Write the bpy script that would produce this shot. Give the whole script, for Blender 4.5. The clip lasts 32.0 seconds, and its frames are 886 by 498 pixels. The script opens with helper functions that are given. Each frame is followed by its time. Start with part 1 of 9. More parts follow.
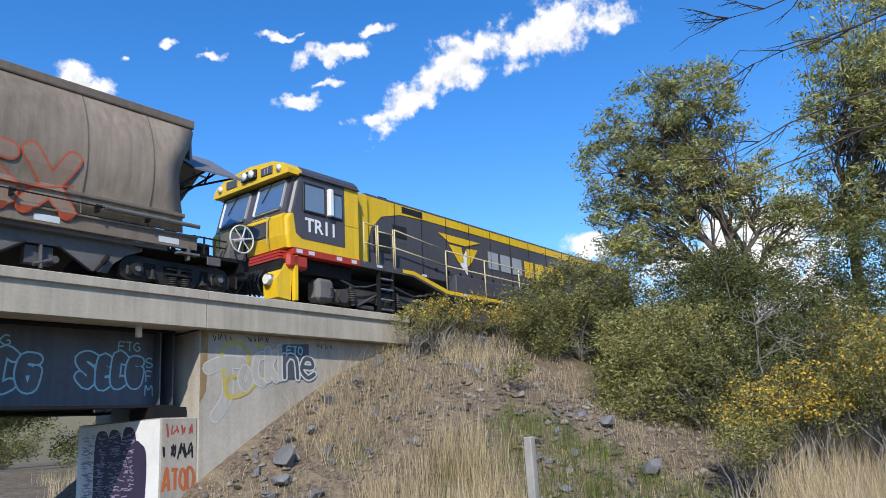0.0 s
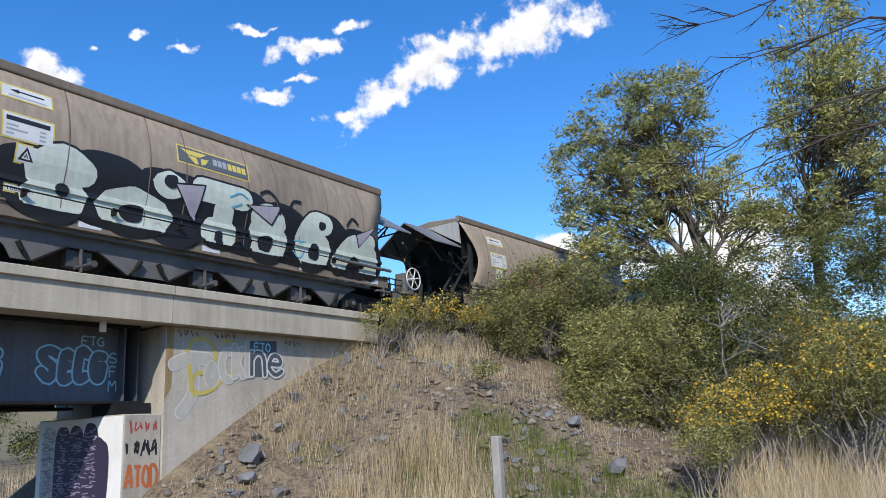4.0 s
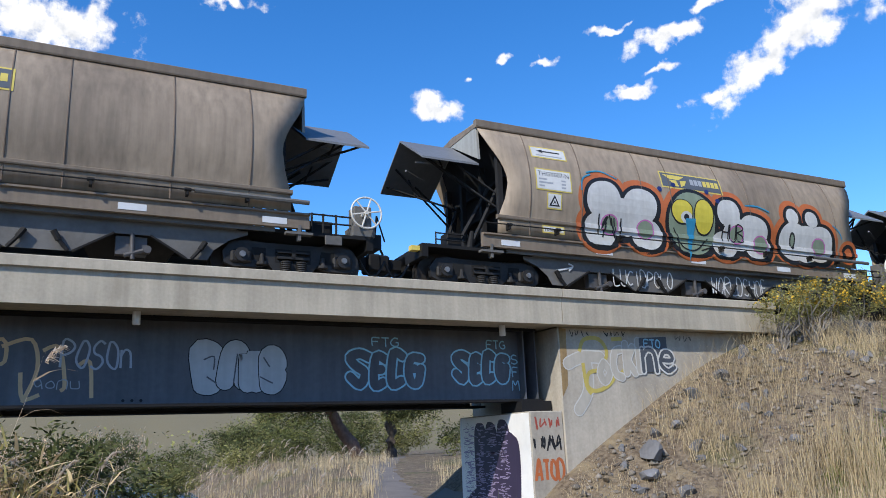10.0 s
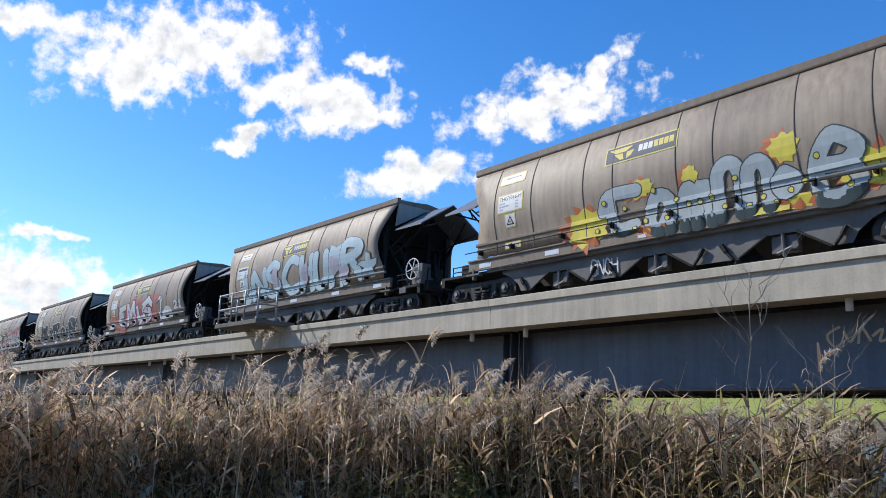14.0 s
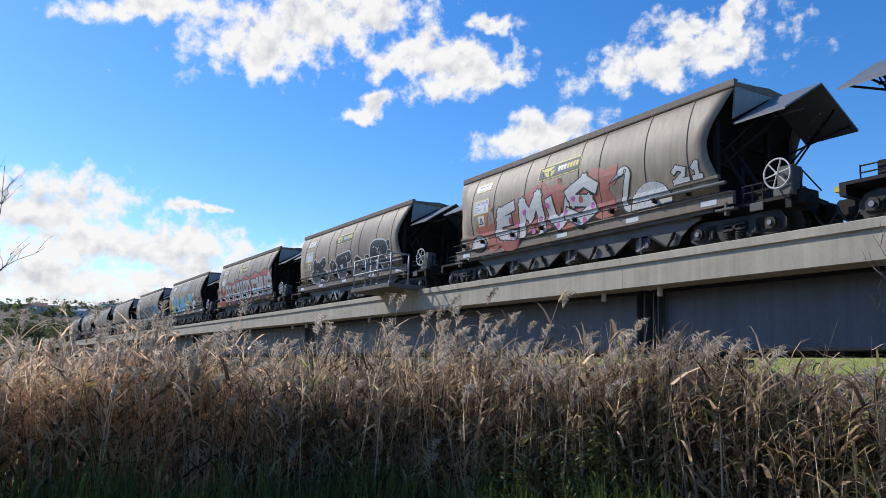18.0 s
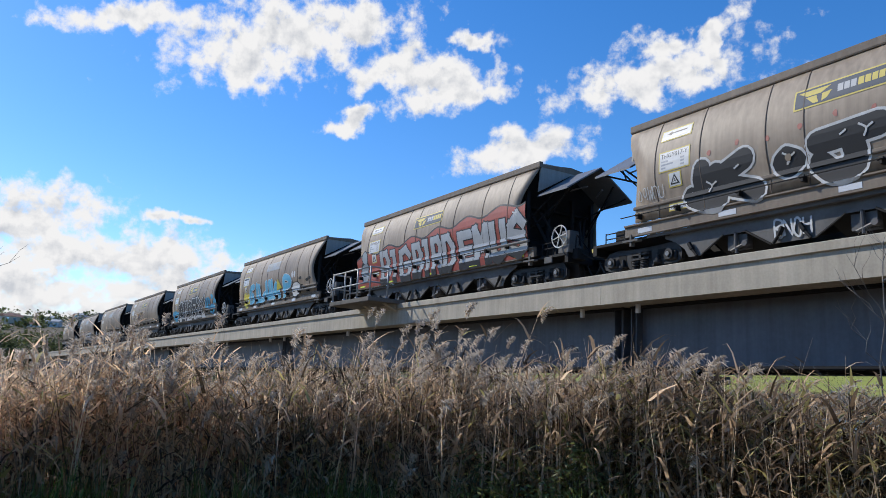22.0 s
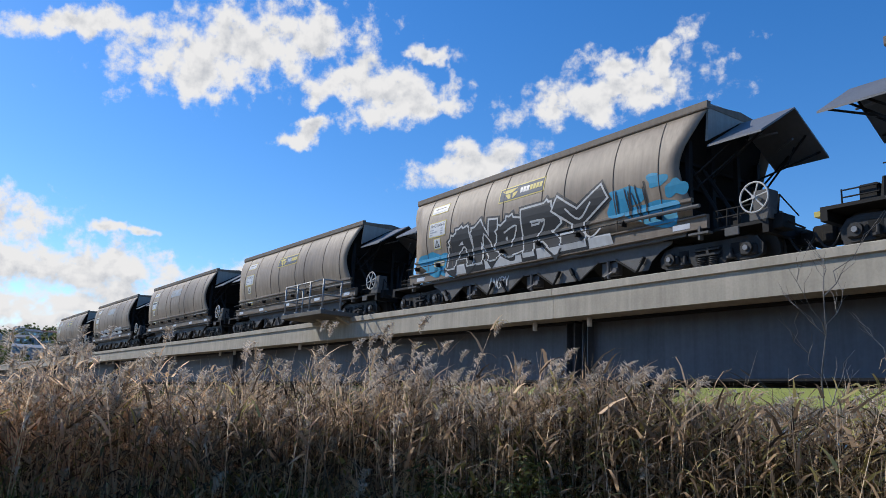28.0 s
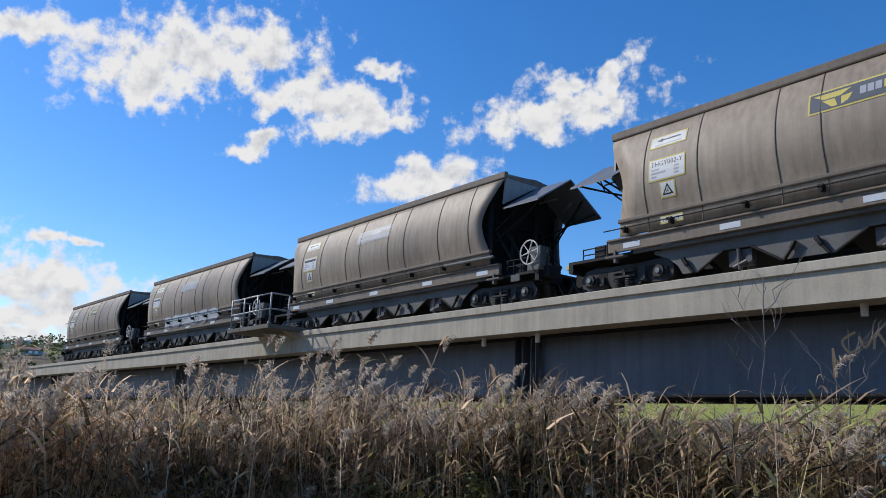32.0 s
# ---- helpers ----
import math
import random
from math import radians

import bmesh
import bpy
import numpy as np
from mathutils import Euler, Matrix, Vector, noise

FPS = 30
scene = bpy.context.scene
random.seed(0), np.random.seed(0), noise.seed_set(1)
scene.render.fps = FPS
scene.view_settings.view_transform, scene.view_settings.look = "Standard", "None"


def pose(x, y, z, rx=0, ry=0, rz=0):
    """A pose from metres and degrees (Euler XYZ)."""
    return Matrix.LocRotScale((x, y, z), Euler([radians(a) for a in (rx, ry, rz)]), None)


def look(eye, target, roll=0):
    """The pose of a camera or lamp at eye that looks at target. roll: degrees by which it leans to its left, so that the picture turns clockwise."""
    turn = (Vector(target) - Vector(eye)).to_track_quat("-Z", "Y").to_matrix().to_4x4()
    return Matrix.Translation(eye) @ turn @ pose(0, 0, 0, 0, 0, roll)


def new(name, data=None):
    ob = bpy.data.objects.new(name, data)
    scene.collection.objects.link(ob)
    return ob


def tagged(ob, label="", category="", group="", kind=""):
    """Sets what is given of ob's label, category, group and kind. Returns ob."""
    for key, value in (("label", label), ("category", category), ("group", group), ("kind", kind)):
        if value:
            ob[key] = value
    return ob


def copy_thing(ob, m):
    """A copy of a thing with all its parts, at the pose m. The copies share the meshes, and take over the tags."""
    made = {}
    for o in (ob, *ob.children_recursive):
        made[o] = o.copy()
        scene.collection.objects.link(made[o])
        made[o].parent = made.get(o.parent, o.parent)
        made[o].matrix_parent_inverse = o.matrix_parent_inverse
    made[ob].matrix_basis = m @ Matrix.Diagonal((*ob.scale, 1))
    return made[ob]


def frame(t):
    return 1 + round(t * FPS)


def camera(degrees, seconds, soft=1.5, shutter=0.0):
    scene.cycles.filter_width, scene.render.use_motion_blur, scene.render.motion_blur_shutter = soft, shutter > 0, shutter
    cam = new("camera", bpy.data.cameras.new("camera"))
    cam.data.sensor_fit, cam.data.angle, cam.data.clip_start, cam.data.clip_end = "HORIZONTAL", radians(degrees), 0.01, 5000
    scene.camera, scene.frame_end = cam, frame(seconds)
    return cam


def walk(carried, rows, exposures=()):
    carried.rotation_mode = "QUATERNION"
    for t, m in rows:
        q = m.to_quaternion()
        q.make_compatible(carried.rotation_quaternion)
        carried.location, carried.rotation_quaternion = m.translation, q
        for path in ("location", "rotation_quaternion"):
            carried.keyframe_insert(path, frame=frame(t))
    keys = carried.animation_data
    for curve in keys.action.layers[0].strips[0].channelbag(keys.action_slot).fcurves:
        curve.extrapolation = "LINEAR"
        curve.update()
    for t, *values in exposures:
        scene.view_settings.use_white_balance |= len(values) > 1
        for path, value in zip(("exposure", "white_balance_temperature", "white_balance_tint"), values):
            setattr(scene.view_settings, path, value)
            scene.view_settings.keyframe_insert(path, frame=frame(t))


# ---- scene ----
EXPOSURES = [(0, 0.0), (8, 0.0), (10, 0.05), (11, 0.38), (12, 0.45), (13, 0.16), (14, -0.05), (15, -0.15), (19, -0.24), (23, -0.32), (28, -0.4), (32, -0.42)]
cam = camera(59.96, 32.0, soft=0.9)
PATH = [
    (0, pose(0, 0, 1.6, 103.32, 3.35, -52.77)),
    (1, pose(0, 0, 1.6, 103.36, 3.26, -52.57)),
    (2, pose(0, 0, 1.6, 103.23, 3.08, -53.34)),
    (3, pose(0, 0, 1.6, 103.24, 3.10, -54.24)),
    (3.5, pose(0, 0, 1.6, 103.19, 3.04, -54.75)),
    (5.5, pose(0, 0, 1.6, 102.72, 2.64, -55.63)),
    (6, pose(0, 0, 1.6, 102.39, 2.78, -55.52)),
    (7, pose(0, 0, 1.6, 102.26, 3.35, -55.29)),
    (8, pose(0, 0, 1.6, 102.50, 3.97, -54.92)),
    (8.5, pose(0, 0, 1.6, 102.69, 3.67, -52.33)),
    (9, pose(0, 0, 1.6, 103.30, 3.16, -44.58)),
    (9.5, pose(0, 0, 1.6, 103.77, 2.59, -35.61)),
    (10, pose(0, 0, 1.6, 104.18, 2.25, -26.76)),
    (10.5, pose(0, 0, 1.6, 104.62, 2.00, -17.25)),
    (11, pose(0, 0, 1.6, 104.72, 0.82, -6.66)),
    (11.5, pose(0, 0, 1.6, 104.69, -0.16, 4.59)),
    (12, pose(0, 0, 1.6, 104.61, -0.65, 16.23)),
    (12.5, pose(0, 0, 1.6, 104.46, -1.19, 26.55)),
    (13, pose(0, 0, 1.6, 104.15, -1.52, 35.99)),
    (13.5, pose(0, 0, 1.6, 103.52, -2.12, 43.94)),
    (14, pose(0, 0, 1.6, 102.60, -2.24, 50.90)),
    (14.5, pose(0, 0, 1.6, 101.70, -2.44, 56.80)),
    (15, pose(0, 0, 1.6, 100.88, -2.17, 60.30)),
    (15.5, pose(0, 0, 1.6, 100.10, -1.91, 60.90)),
    (17.5, pose(0, 0, 1.6, 99.07, -2.19, 60.77)),
    (18, pose(0, 0, 1.6, 99.36, -2.33, 60.60)),
    (19, pose(0, 0, 1.6, 99.69, -2.52, 60.38)),
    (20, pose(0, 0, 1.6, 100.04, -2.41, 59.99)),
    (21, pose(0, 0, 1.6, 100.32, -2.65, 59.48)),
    (22, pose(0, 0, 1.6, 100.51, -2.78, 59.00)),
    (23, pose(0, 0, 1.6, 100.59, -2.76, 58.52)),
    (24, pose(0, 0, 1.6, 100.73, -2.68, 57.97)),
    (25, pose(0, 0, 1.6, 101.11, -2.77, 57.45)),
    (25.5, pose(0, 0, 1.6, 101.22, -2.69, 57.21)),
    (27.5, pose(0, 0, 1.6, 101.58, -2.50, 55.92)),
    (28, pose(0, 0, 1.6, 101.66, -2.47, 55.55)),
    (29, pose(0, 0, 1.6, 101.82, -2.40, 54.73)),
    (30, pose(0, 0, 1.6, 101.96, -2.48, 53.73)),
    (31, pose(0, 0, 1.6, 102.46, -2.26, 52.78)),
    (32, pose(0, 0, 1.6, 102.94, -2.39, 51.76)),
]
walk(cam, PATH, EXPOSURES)
RUN = [-80.27, -75.37, -70.43, -65.46, -60.45, -55.45, -50.43, -45.42, -40.43, -35.45, -30.47, -25.49, -20.44, -15.38, -10.28, -5.16, 0.00, 5.20, 10.46, 15.80, 21.25, 26.80, 32.13, 37.52, 43.07, 48.82, 54.58, 60.33, 66.04, 71.79, 77.53, 83.26, 88.93]
PITCH, LEAD = 13.616, -263.80
CLOUDS = [
    (52.1, 24.6, 4.3, 1.1, 29),
    (55.8, 26.7, 3.7, 1.6, 22),
    (62.6, 28.2, 5.0, 1.8, 10),
    (48.5, 23.2, 1.8, 0.5, 15),
    (67.4, 28.9, 2.7, 1.0, -2),
    (45.9, 27.7, 2.7, 0.7, 12),
    (42.8, 24.6, 1.6, 0.4, 7),
    (44.8, 25.7, 1.2, 0.3, 7),
    (41.5, 28.8, 1.7, 0.3, 4),
    (30.0, 26.9, 0.5, 0.3, 8),
    (33.1, 28.0, 0.5, 0.4, 7),
    (49.1, 29.6, 1.1, 0.4, 0),
    (36.0, 27.4, 1.2, 0.3, -14),
    (27.3, 24.8, 2.0, 0.9, -11),
    (-15.1, 29.3, 6.1, 1.7, -3),
    (-2.4, 28.3, 5.1, 2.0, 1),
    (-5.1, 25.8, 2.7, 0.8, 22),
    (10.7, 31.5, 2.3, 0.5, 6),
    (-67.3, 26.2, 3.2, 1.9, 15),
    (-64.4, 23.6, 4.1, 1.2, 22),
    (-59.6, 22.3, 4.7, 1.2, 18),
    (-67.0, 19.8, 1.7, 0.6, 12),
    (-44.0, 23.2, 8.0, 1.6, 12),
    (-39.7, 25.9, 2.1, 0.7, 33),
    (-54.3, 18.2, 4.5, 1.3, 17),
    (-43.3, 25.3, 2.7, 1.0, 4),
    (-84.3, 24.1, 5.4, 1.1, 11),
    (-72.8, 24.8, 9.1, 3.1, 15),
    (-75.2, 22.7, 3.4, 1.6, 7),
    (-61.6, 23.1, 5.8, 1.8, -6),
    (-58.5, 21.9, 4.0, 1.2, 6),
    (-67.2, 19.4, 2.0, 0.7, 14),
    (-43.4, 22.7, 7.7, 1.4, 4),
    (-39.8, 25.4, 2.4, 0.6, 34),
    (-53.5, 17.9, 5.2, 1.6, 12),
    (-57.7, 25.8, 2.2, 0.8, 1),
    (-87.1, 8.0, 5.9, 2.1, 7),
    (-80.6, 8.3, 6.1, 2.1, 1),
    (-88.8, 5.2, 6.6, 2.0, 6),
    (-79.2, 6.0, 8.8, 1.9, -0),
    (-80.5, 11.0, 1.3, 0.5, 6),
    (-78.2, 11.0, 1.2, 0.4, 6),
    (-83.9, 4.1, 10.7, 1.4, 4),
    (-70.2, 7.9, 5.0, 1.6, 4),
    (-88.8, 9.7, 7.1, 2.5, 10),
    (-100.1, 18.6, 4.5, 1.6, 17),
    (76.7, 11.8, 5.1, 3.2, -9),
    (78.6, 7.6, 4.2, 2.4, -7),
    (71.9, 10.0, 3.8, 2.3, -7),
    (64.5, 12.9, 2.5, 1.0, -6),
]


# world: clear winter sky with broken cloud, one sun
SUN_AZ, SUN_EL = 122.0, 38.0     # azimuth counted from +Y towards -X


def build_world():
    w = bpy.data.worlds.new("sky")
    scene.world = w
    w.use_nodes = True
    nt = w.node_tree
    nt.nodes.clear()
    N, L = nt.nodes.new, nt.links.new
    out, bg = N("ShaderNodeOutputWorld"), N("ShaderNodeBackground")
    sky = N("ShaderNodeTexSky")
    sky.sky_type, sky.sun_disc = "NISHITA", False
    sky.sun_elevation, sky.sun_rotation = radians(SUN_EL), radians(-SUN_AZ)
    sky.air_density, sky.dust_density, sky.ozone_density = 1.0, 0.2, 4.0
    tc, sep = N("ShaderNodeTexCoord"), N("ShaderNodeSeparateXYZ")
    L(tc.outputs["Generated"], sep.inputs[0])

    def math_node(op, a, b=None, c=None, clamp=False):
        n = N("ShaderNodeMath")
        n.operation, n.use_clamp = op, clamp
        for i, v in enumerate((a, b, c)):
            if v is None:
                continue
            if isinstance(v, (int, float)):
                n.inputs[i].default_value = v
            else:
                L(v, n.inputs[i])
        return n.outputs[0]
    az = math_node("MULTIPLY", math_node("ARCTAN2", sep.outputs[0], sep.outputs[1]), 57.2958)
    el = math_node("MULTIPLY", math_node("ARCSINE", sep.outputs[2]), 57.2958)
    flat = N("ShaderNodeCombineXYZ")
    L(az, flat.inputs[0]), L(el, flat.inputs[1])
    # wind-torn shapes: warp the flat map before the blobs are laid on it
    warp = N("ShaderNodeTexNoise")
    warp.inputs["Scale"].default_value, warp.inputs["Detail"].default_value = 0.35, 4.0
    L(flat.outputs[0], warp.inputs["Vector"])
    wsub, wmul, wadd = N("ShaderNodeVectorMath"), N("ShaderNodeVectorMath"), N("ShaderNodeVectorMath")
    wsub.operation, wmul.operation, wadd.operation = "SUBTRACT", "SCALE", "ADD"
    wsub.inputs[1].default_value = (0.5, 0.5, 0.5)
    wmul.inputs["Scale"].default_value = 3.6
    L(warp.outputs["Color"], wsub.inputs[0]), L(wsub.outputs[0], wmul.inputs[0])
    L(flat.outputs[0], wadd.inputs[0]), L(wmul.outputs[0], wadd.inputs[1])
    dens = None
    for a, e, hw, hh, tilt in CLOUDS:
        mp, ln = N("ShaderNodeMapping"), N("ShaderNodeVectorMath")
        mp.vector_type, ln.operation = "TEXTURE", "LENGTH"
        mp.inputs["Location"].default_value = (a, e, 0)
        mp.inputs["Rotation"].default_value = (0, 0, radians(tilt))
        mp.inputs["Scale"].default_value = (hw * 1.35, hh * 1.35, 50)
        L(wadd.outputs[0], mp.inputs["Vector"]), L(mp.outputs[0], ln.inputs[0])
        v = math_node("SUBTRACT", 1.0, ln.outputs["Value"])
        dens = v if dens is None else math_node("MAXIMUM", dens, v)
    puff = N("ShaderNodeTexNoise")
    puff.inputs["Scale"].default_value, puff.inputs["Detail"].default_value, puff.inputs["Roughness"].default_value = 0.55, 10.0, 0.60
    L(flat.outputs[0], puff.inputs["Vector"])
    d = math_node("ADD", math_node("MULTIPLY", dens, 0.9), math_node("MULTIPLY", math_node("SUBTRACT", puff.outputs["Fac"], 0.5), 2.0))
    ramp = N("ShaderNodeMapRange")
    ramp.interpolation_type = "SMOOTHSTEP"
    ramp.inputs["From Min"].default_value, ramp.inputs["From Max"].default_value = 0.10, 0.62
    L(d, ramp.inputs["Value"])
    # greyer bellies where the cloud is thick
    thick = N("ShaderNodeMapRange")
    shift, lit = N("ShaderNodeVectorMath"), N("ShaderNodeTexNoise")
    shift.operation = "ADD"
    shift.inputs[1].default_value = (-0.25, 0.75, 0)
    lit.inputs["Scale"].default_value, lit.inputs["Detail"].default_value, lit.inputs["Roughness"].default_value = 0.55, 6.0, 0.55
    L(flat.outputs[0], shift.inputs[0]), L(shift.outputs[0], lit.inputs["Vector"])
    body = math_node("ADD", math_node("MULTIPLY", d, 0.55), math_node("MULTIPLY", math_node("SUBTRACT", lit.outputs["Fac"], puff.outputs["Fac"]), 2.2))
    thick.inputs["From Min"].default_value, thick.inputs["From Max"].default_value = 0.28, 0.80
    L(body, thick.inputs["Value"])
    col = N("ShaderNodeMix")
    col.data_type = "RGBA"
    col.inputs["A"].default_value, col.inputs["B"].default_value = (11.0, 10.95, 11.0, 1), (7.3, 7.6, 8.2, 1)
    L(thick.outputs[0], col.inputs["Factor"])
    mix = N("ShaderNodeMix")
    mix.data_type = "RGBA"
    L(ramp.outputs[0], mix.inputs["Factor"])
    hsv = N("ShaderNodeHueSaturation")
    hsv.inputs["Hue"].default_value = SKY_HUE
    hsv.inputs["Saturation"].default_value, hsv.inputs["Value"].default_value = SKY_SAT, SKY_VAL
    L(sky.outputs[0], hsv.inputs["Color"])
    L(hsv.outputs[0], mix.inputs["A"]), L(col.outputs["Result"], mix.inputs["B"])
    L(mix.outputs["Result"], bg.inputs["Color"])
    bg.inputs["Strength"].default_value = 0.1
    L(bg.outputs[0], out.inputs["Surface"])


SKY_HUE, SKY_SAT, SKY_VAL = 0.507, 1.30, 2.2
build_world()
sun = new("sun", bpy.data.lights.new("sun", "SUN"))
sun.data.energy, sun.data.angle, sun.data.color = 4.6, radians(0.5), (1.0, 0.95, 0.87)
_a, _e = radians(SUN_AZ), radians(SUN_EL)
SUN_DIR = Vector((-math.cos(_e) * math.sin(_a), math.cos(_e) * math.cos(_a), math.sin(_e)))
sun.matrix_world = look(SUN_DIR * 50, (0, 0, 0))


# materials
def material(name, base, rough=0.7, metal=0.0, vary=0.25, scale=6.0, fine=60.0, bump=0.15, tint=None, island=0.0, streak=0.0, stain=None, spec=0.5, stain_at=(0.52, 0.7), thin=0.0):
    """Base colour broken by two scales of noise, optional vertical streaks and stains of another colour, and a fine relief."""
    m = bpy.data.materials.new(name)
    m.use_nodes = True
    nt = m.node_tree
    N, L = nt.nodes.new, nt.links.new
    p = nt.nodes["Principled BSDF"]
    p.inputs["Roughness"].default_value, p.inputs["Metallic"].default_value = rough, metal
    p.inputs["Specular IOR Level"].default_value = spec
    tc = N("ShaderNodeTexCoord")
    big, small = N("ShaderNodeTexNoise"), N("ShaderNodeTexNoise")
    big.inputs["Scale"].default_value, big.inputs["Detail"].default_value = scale / 4, 5.0
    small.inputs["Scale"].default_value, small.inputs["Detail"].default_value = fine / 4, 3.0
    L(tc.outputs["Object"], big.inputs["Vector"]), L(tc.outputs["Object"], small.inputs["Vector"])
    add = N("ShaderNodeMath")
    add.operation = "MULTIPLY_ADD"
    add.inputs[1].default_value = 0.4
    L(small.outputs["Fac"], add.inputs[0]), L(big.outputs["Fac"], add.inputs[2])
    rng = N("ShaderNodeMapRange")
    rng.inputs["From Min"].default_value, rng.inputs["From Max"].default_value = 0.4, 1.0
    L(add.outputs[0], rng.inputs["Value"])
    mix = N("ShaderNodeMix")
    mix.data_type = "RGBA"
    lo = [c * (1 - vary) for c in base]
    hi = [min(1, c * (1 + vary)) for c in (tint or base)]
    mix.inputs["A"].default_value, mix.inputs["B"].default_value = (*lo, 1), (*hi, 1)
    L(rng.outputs[0], mix.inputs["Factor"])
    last = mix.outputs["Result"]
    if stain:
        st = N("ShaderNodeTexNoise")
        st.inputs["Scale"].default_value, st.inputs["Detail"].default_value, st.inputs["Roughness"].default_value = scale / 6, 8.0, 0.65
        mp = N("ShaderNodeMapping")
        mp.inputs["Location"].default_value = (3.1, 1.7, 0.4)
        mp.inputs["Scale"].default_value = (1, 1, 0.35 if streak else 1)
        L(tc.outputs["Object"], mp.inputs["Vector"]), L(mp.outputs[0], st.inputs["Vector"])
        r2 = N("ShaderNodeMapRange")
        r2.inputs["From Min"].default_value, r2.inputs["From Max"].default_value = stain_at
        L(st.outputs["Fac"], r2.inputs["Value"])
        m2 = N("ShaderNodeMix")
        m2.data_type = "RGBA"
        m2.inputs["B"].default_value = (*stain, 1)
        L(r2.outputs[0], m2.inputs["Factor"]), L(last, m2.inputs["A"])
        last = m2.outputs["Result"]
    if streak:
        sk = N("ShaderNodeTexNoise")
        sk.inputs["Scale"].default_value, sk.inputs["Detail"].default_value = 3.0, 6.0
        mp = N("ShaderNodeMapping")
        mp.inputs["Scale"].default_value = (3.0, 3.0, 0.12)
        L(tc.outputs["Object"], mp.inputs["Vector"]), L(mp.outputs[0], sk.inputs["Vector"])
        r3 = N("ShaderNodeMapRange")
        r3.inputs["From Min"].default_value, r3.inputs["From Max"].default_value = 0.35, 0.75
        r3.inputs["To Min"].default_value, r3.inputs["To Max"].default_value = 1.0 + streak * 0.4, 1.0 - streak
        L(sk.outputs["Fac"], r3.inputs["Value"])
        m3 = N("ShaderNodeVectorMath")
        m3.operation = "SCALE"
        L(last, m3.inputs[0]), L(r3.outputs[0], m3.inputs["Scale"])
        last = m3.outputs[0]
    if island:
        ge = N("ShaderNodeNewGeometry")
        r4 = N("ShaderNodeMapRange")
        r4.inputs["To Min"].default_value, r4.inputs["To Max"].default_value = 1 - island, 1 + island
        L(ge.outputs["Random Per Island"], r4.inputs["Value"])
        m4 = N("ShaderNodeVectorMath")
        m4.operation = "SCALE"
        L(last, m4.inputs[0]), L(r4.outputs[0], m4.inputs["Scale"])
        last = m4.outputs[0]
    L(last, p.inputs["Base Color"])
    if bump:
        b = N("ShaderNodeBump")
        b.inputs["Strength"].default_value, b.inputs["Distance"].default_value = bump, 0.02
        L(add.outputs[0], b.inputs["Height"]), L(b.outputs[0], p.inputs["Normal"])
    if thin:
        # light that shines through a leaf
        tr, ms, out = N("ShaderNodeBsdfTranslucent"), N("ShaderNodeMixShader"), nt.nodes["Material Output"]
        ms.inputs[0].default_value = thin
        L(last, tr.inputs["Color"]), L(p.outputs[0], ms.inputs[1]), L(tr.outputs[0], ms.inputs[2]), L(ms.outputs[0], out.inputs["Surface"])
    return m


M = {}
M["concrete"] = material("weathered concrete", (0.44, 0.39, 0.305), 0.88, scale=5, fine=90, vary=0.22, streak=0.16, stain=(0.29, 0.245, 0.175), stain_at=(0.58, 0.85), spec=0.3)
M["wall_concrete"] = material("stained abutment concrete", (0.41, 0.365, 0.295), 0.88, scale=4, fine=80, vary=0.28, streak=0.12, stain=(0.25, 0.20, 0.13), stain_at=(0.54, 0.74), spec=0.3)
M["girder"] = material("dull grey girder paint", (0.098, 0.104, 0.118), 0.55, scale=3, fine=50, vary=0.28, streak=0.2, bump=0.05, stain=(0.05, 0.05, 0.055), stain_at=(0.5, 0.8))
# near-black for flanges, cross frames, bearing and thin outlines
M["girder_dark"] = material("near-black girder steel", (0.012, 0.012, 0.013), 0.75, scale=4, vary=0.3, spec=0.3)
M["hopper"] = material("dusty brown wagon paint", (0.33, 0.262, 0.19), 0.55, scale=2.2, fine=40, vary=0.18, streak=0.26, stain=(0.15, 0.118, 0.088), stain_at=(0.5, 0.8), bump=0.04, spec=0.36)
M["hopper_lip"] = material("brown top rail paint", (0.19, 0.152, 0.114), 0.6, scale=3, vary=0.22, streak=0.18, bump=0.05, spec=0.3)
M["under"] = material("dusty grey underframe", (0.125, 0.121, 0.114), 0.7, scale=4, vary=0.3, stain=(0.06, 0.056, 0.052), stain_at=(0.55, 0.8), spec=0.3)
M["black"] = material("grimy black running gear", (0.010, 0.0095, 0.009), 0.7, scale=8, vary=0.4, stain=(0.026, 0.023, 0.02), spec=0.3)
M["bogie"] = material("oily dark bogie steel", (0.020, 0.019, 0.018), 0.6, scale=8, vary=0.4, stain=(0.05, 0.044, 0.038), spec=0.35)
# one near-black colour for the steel set back at the wagon ends
M["dark_end"] = material("near-black end steel", (0.020, 0.020, 0.021), 0.75, scale=4, vary=0.35, spec=0.25)
M["hood"] = material("grey hood sheet", (0.16, 0.165, 0.17), 0.5, scale=3, vary=0.2, streak=0.1)
M["endplate"] = material("pale end plate paint", (0.30, 0.30, 0.27), 0.55, scale=3, vary=0.2, streak=0.15)
M["white"] = material("white paint", (0.78, 0.77, 0.74), 0.5, scale=10, vary=0.08, bump=0.03)
M["steel"] = material("worn bright steel", (0.55, 0.54, 0.52), 0.35, metal=0.9, vary=0.15)
M["rail"] = material("rusty rail steel", (0.10, 0.07, 0.05), 0.6, metal=0.3, vary=0.3)
M["sign_white"] = material("white plate", (0.62, 0.62, 0.60), 0.5, scale=12, vary=0.1, stain=(0.42, 0.41, 0.38), stain_at=(0.55, 0.8))
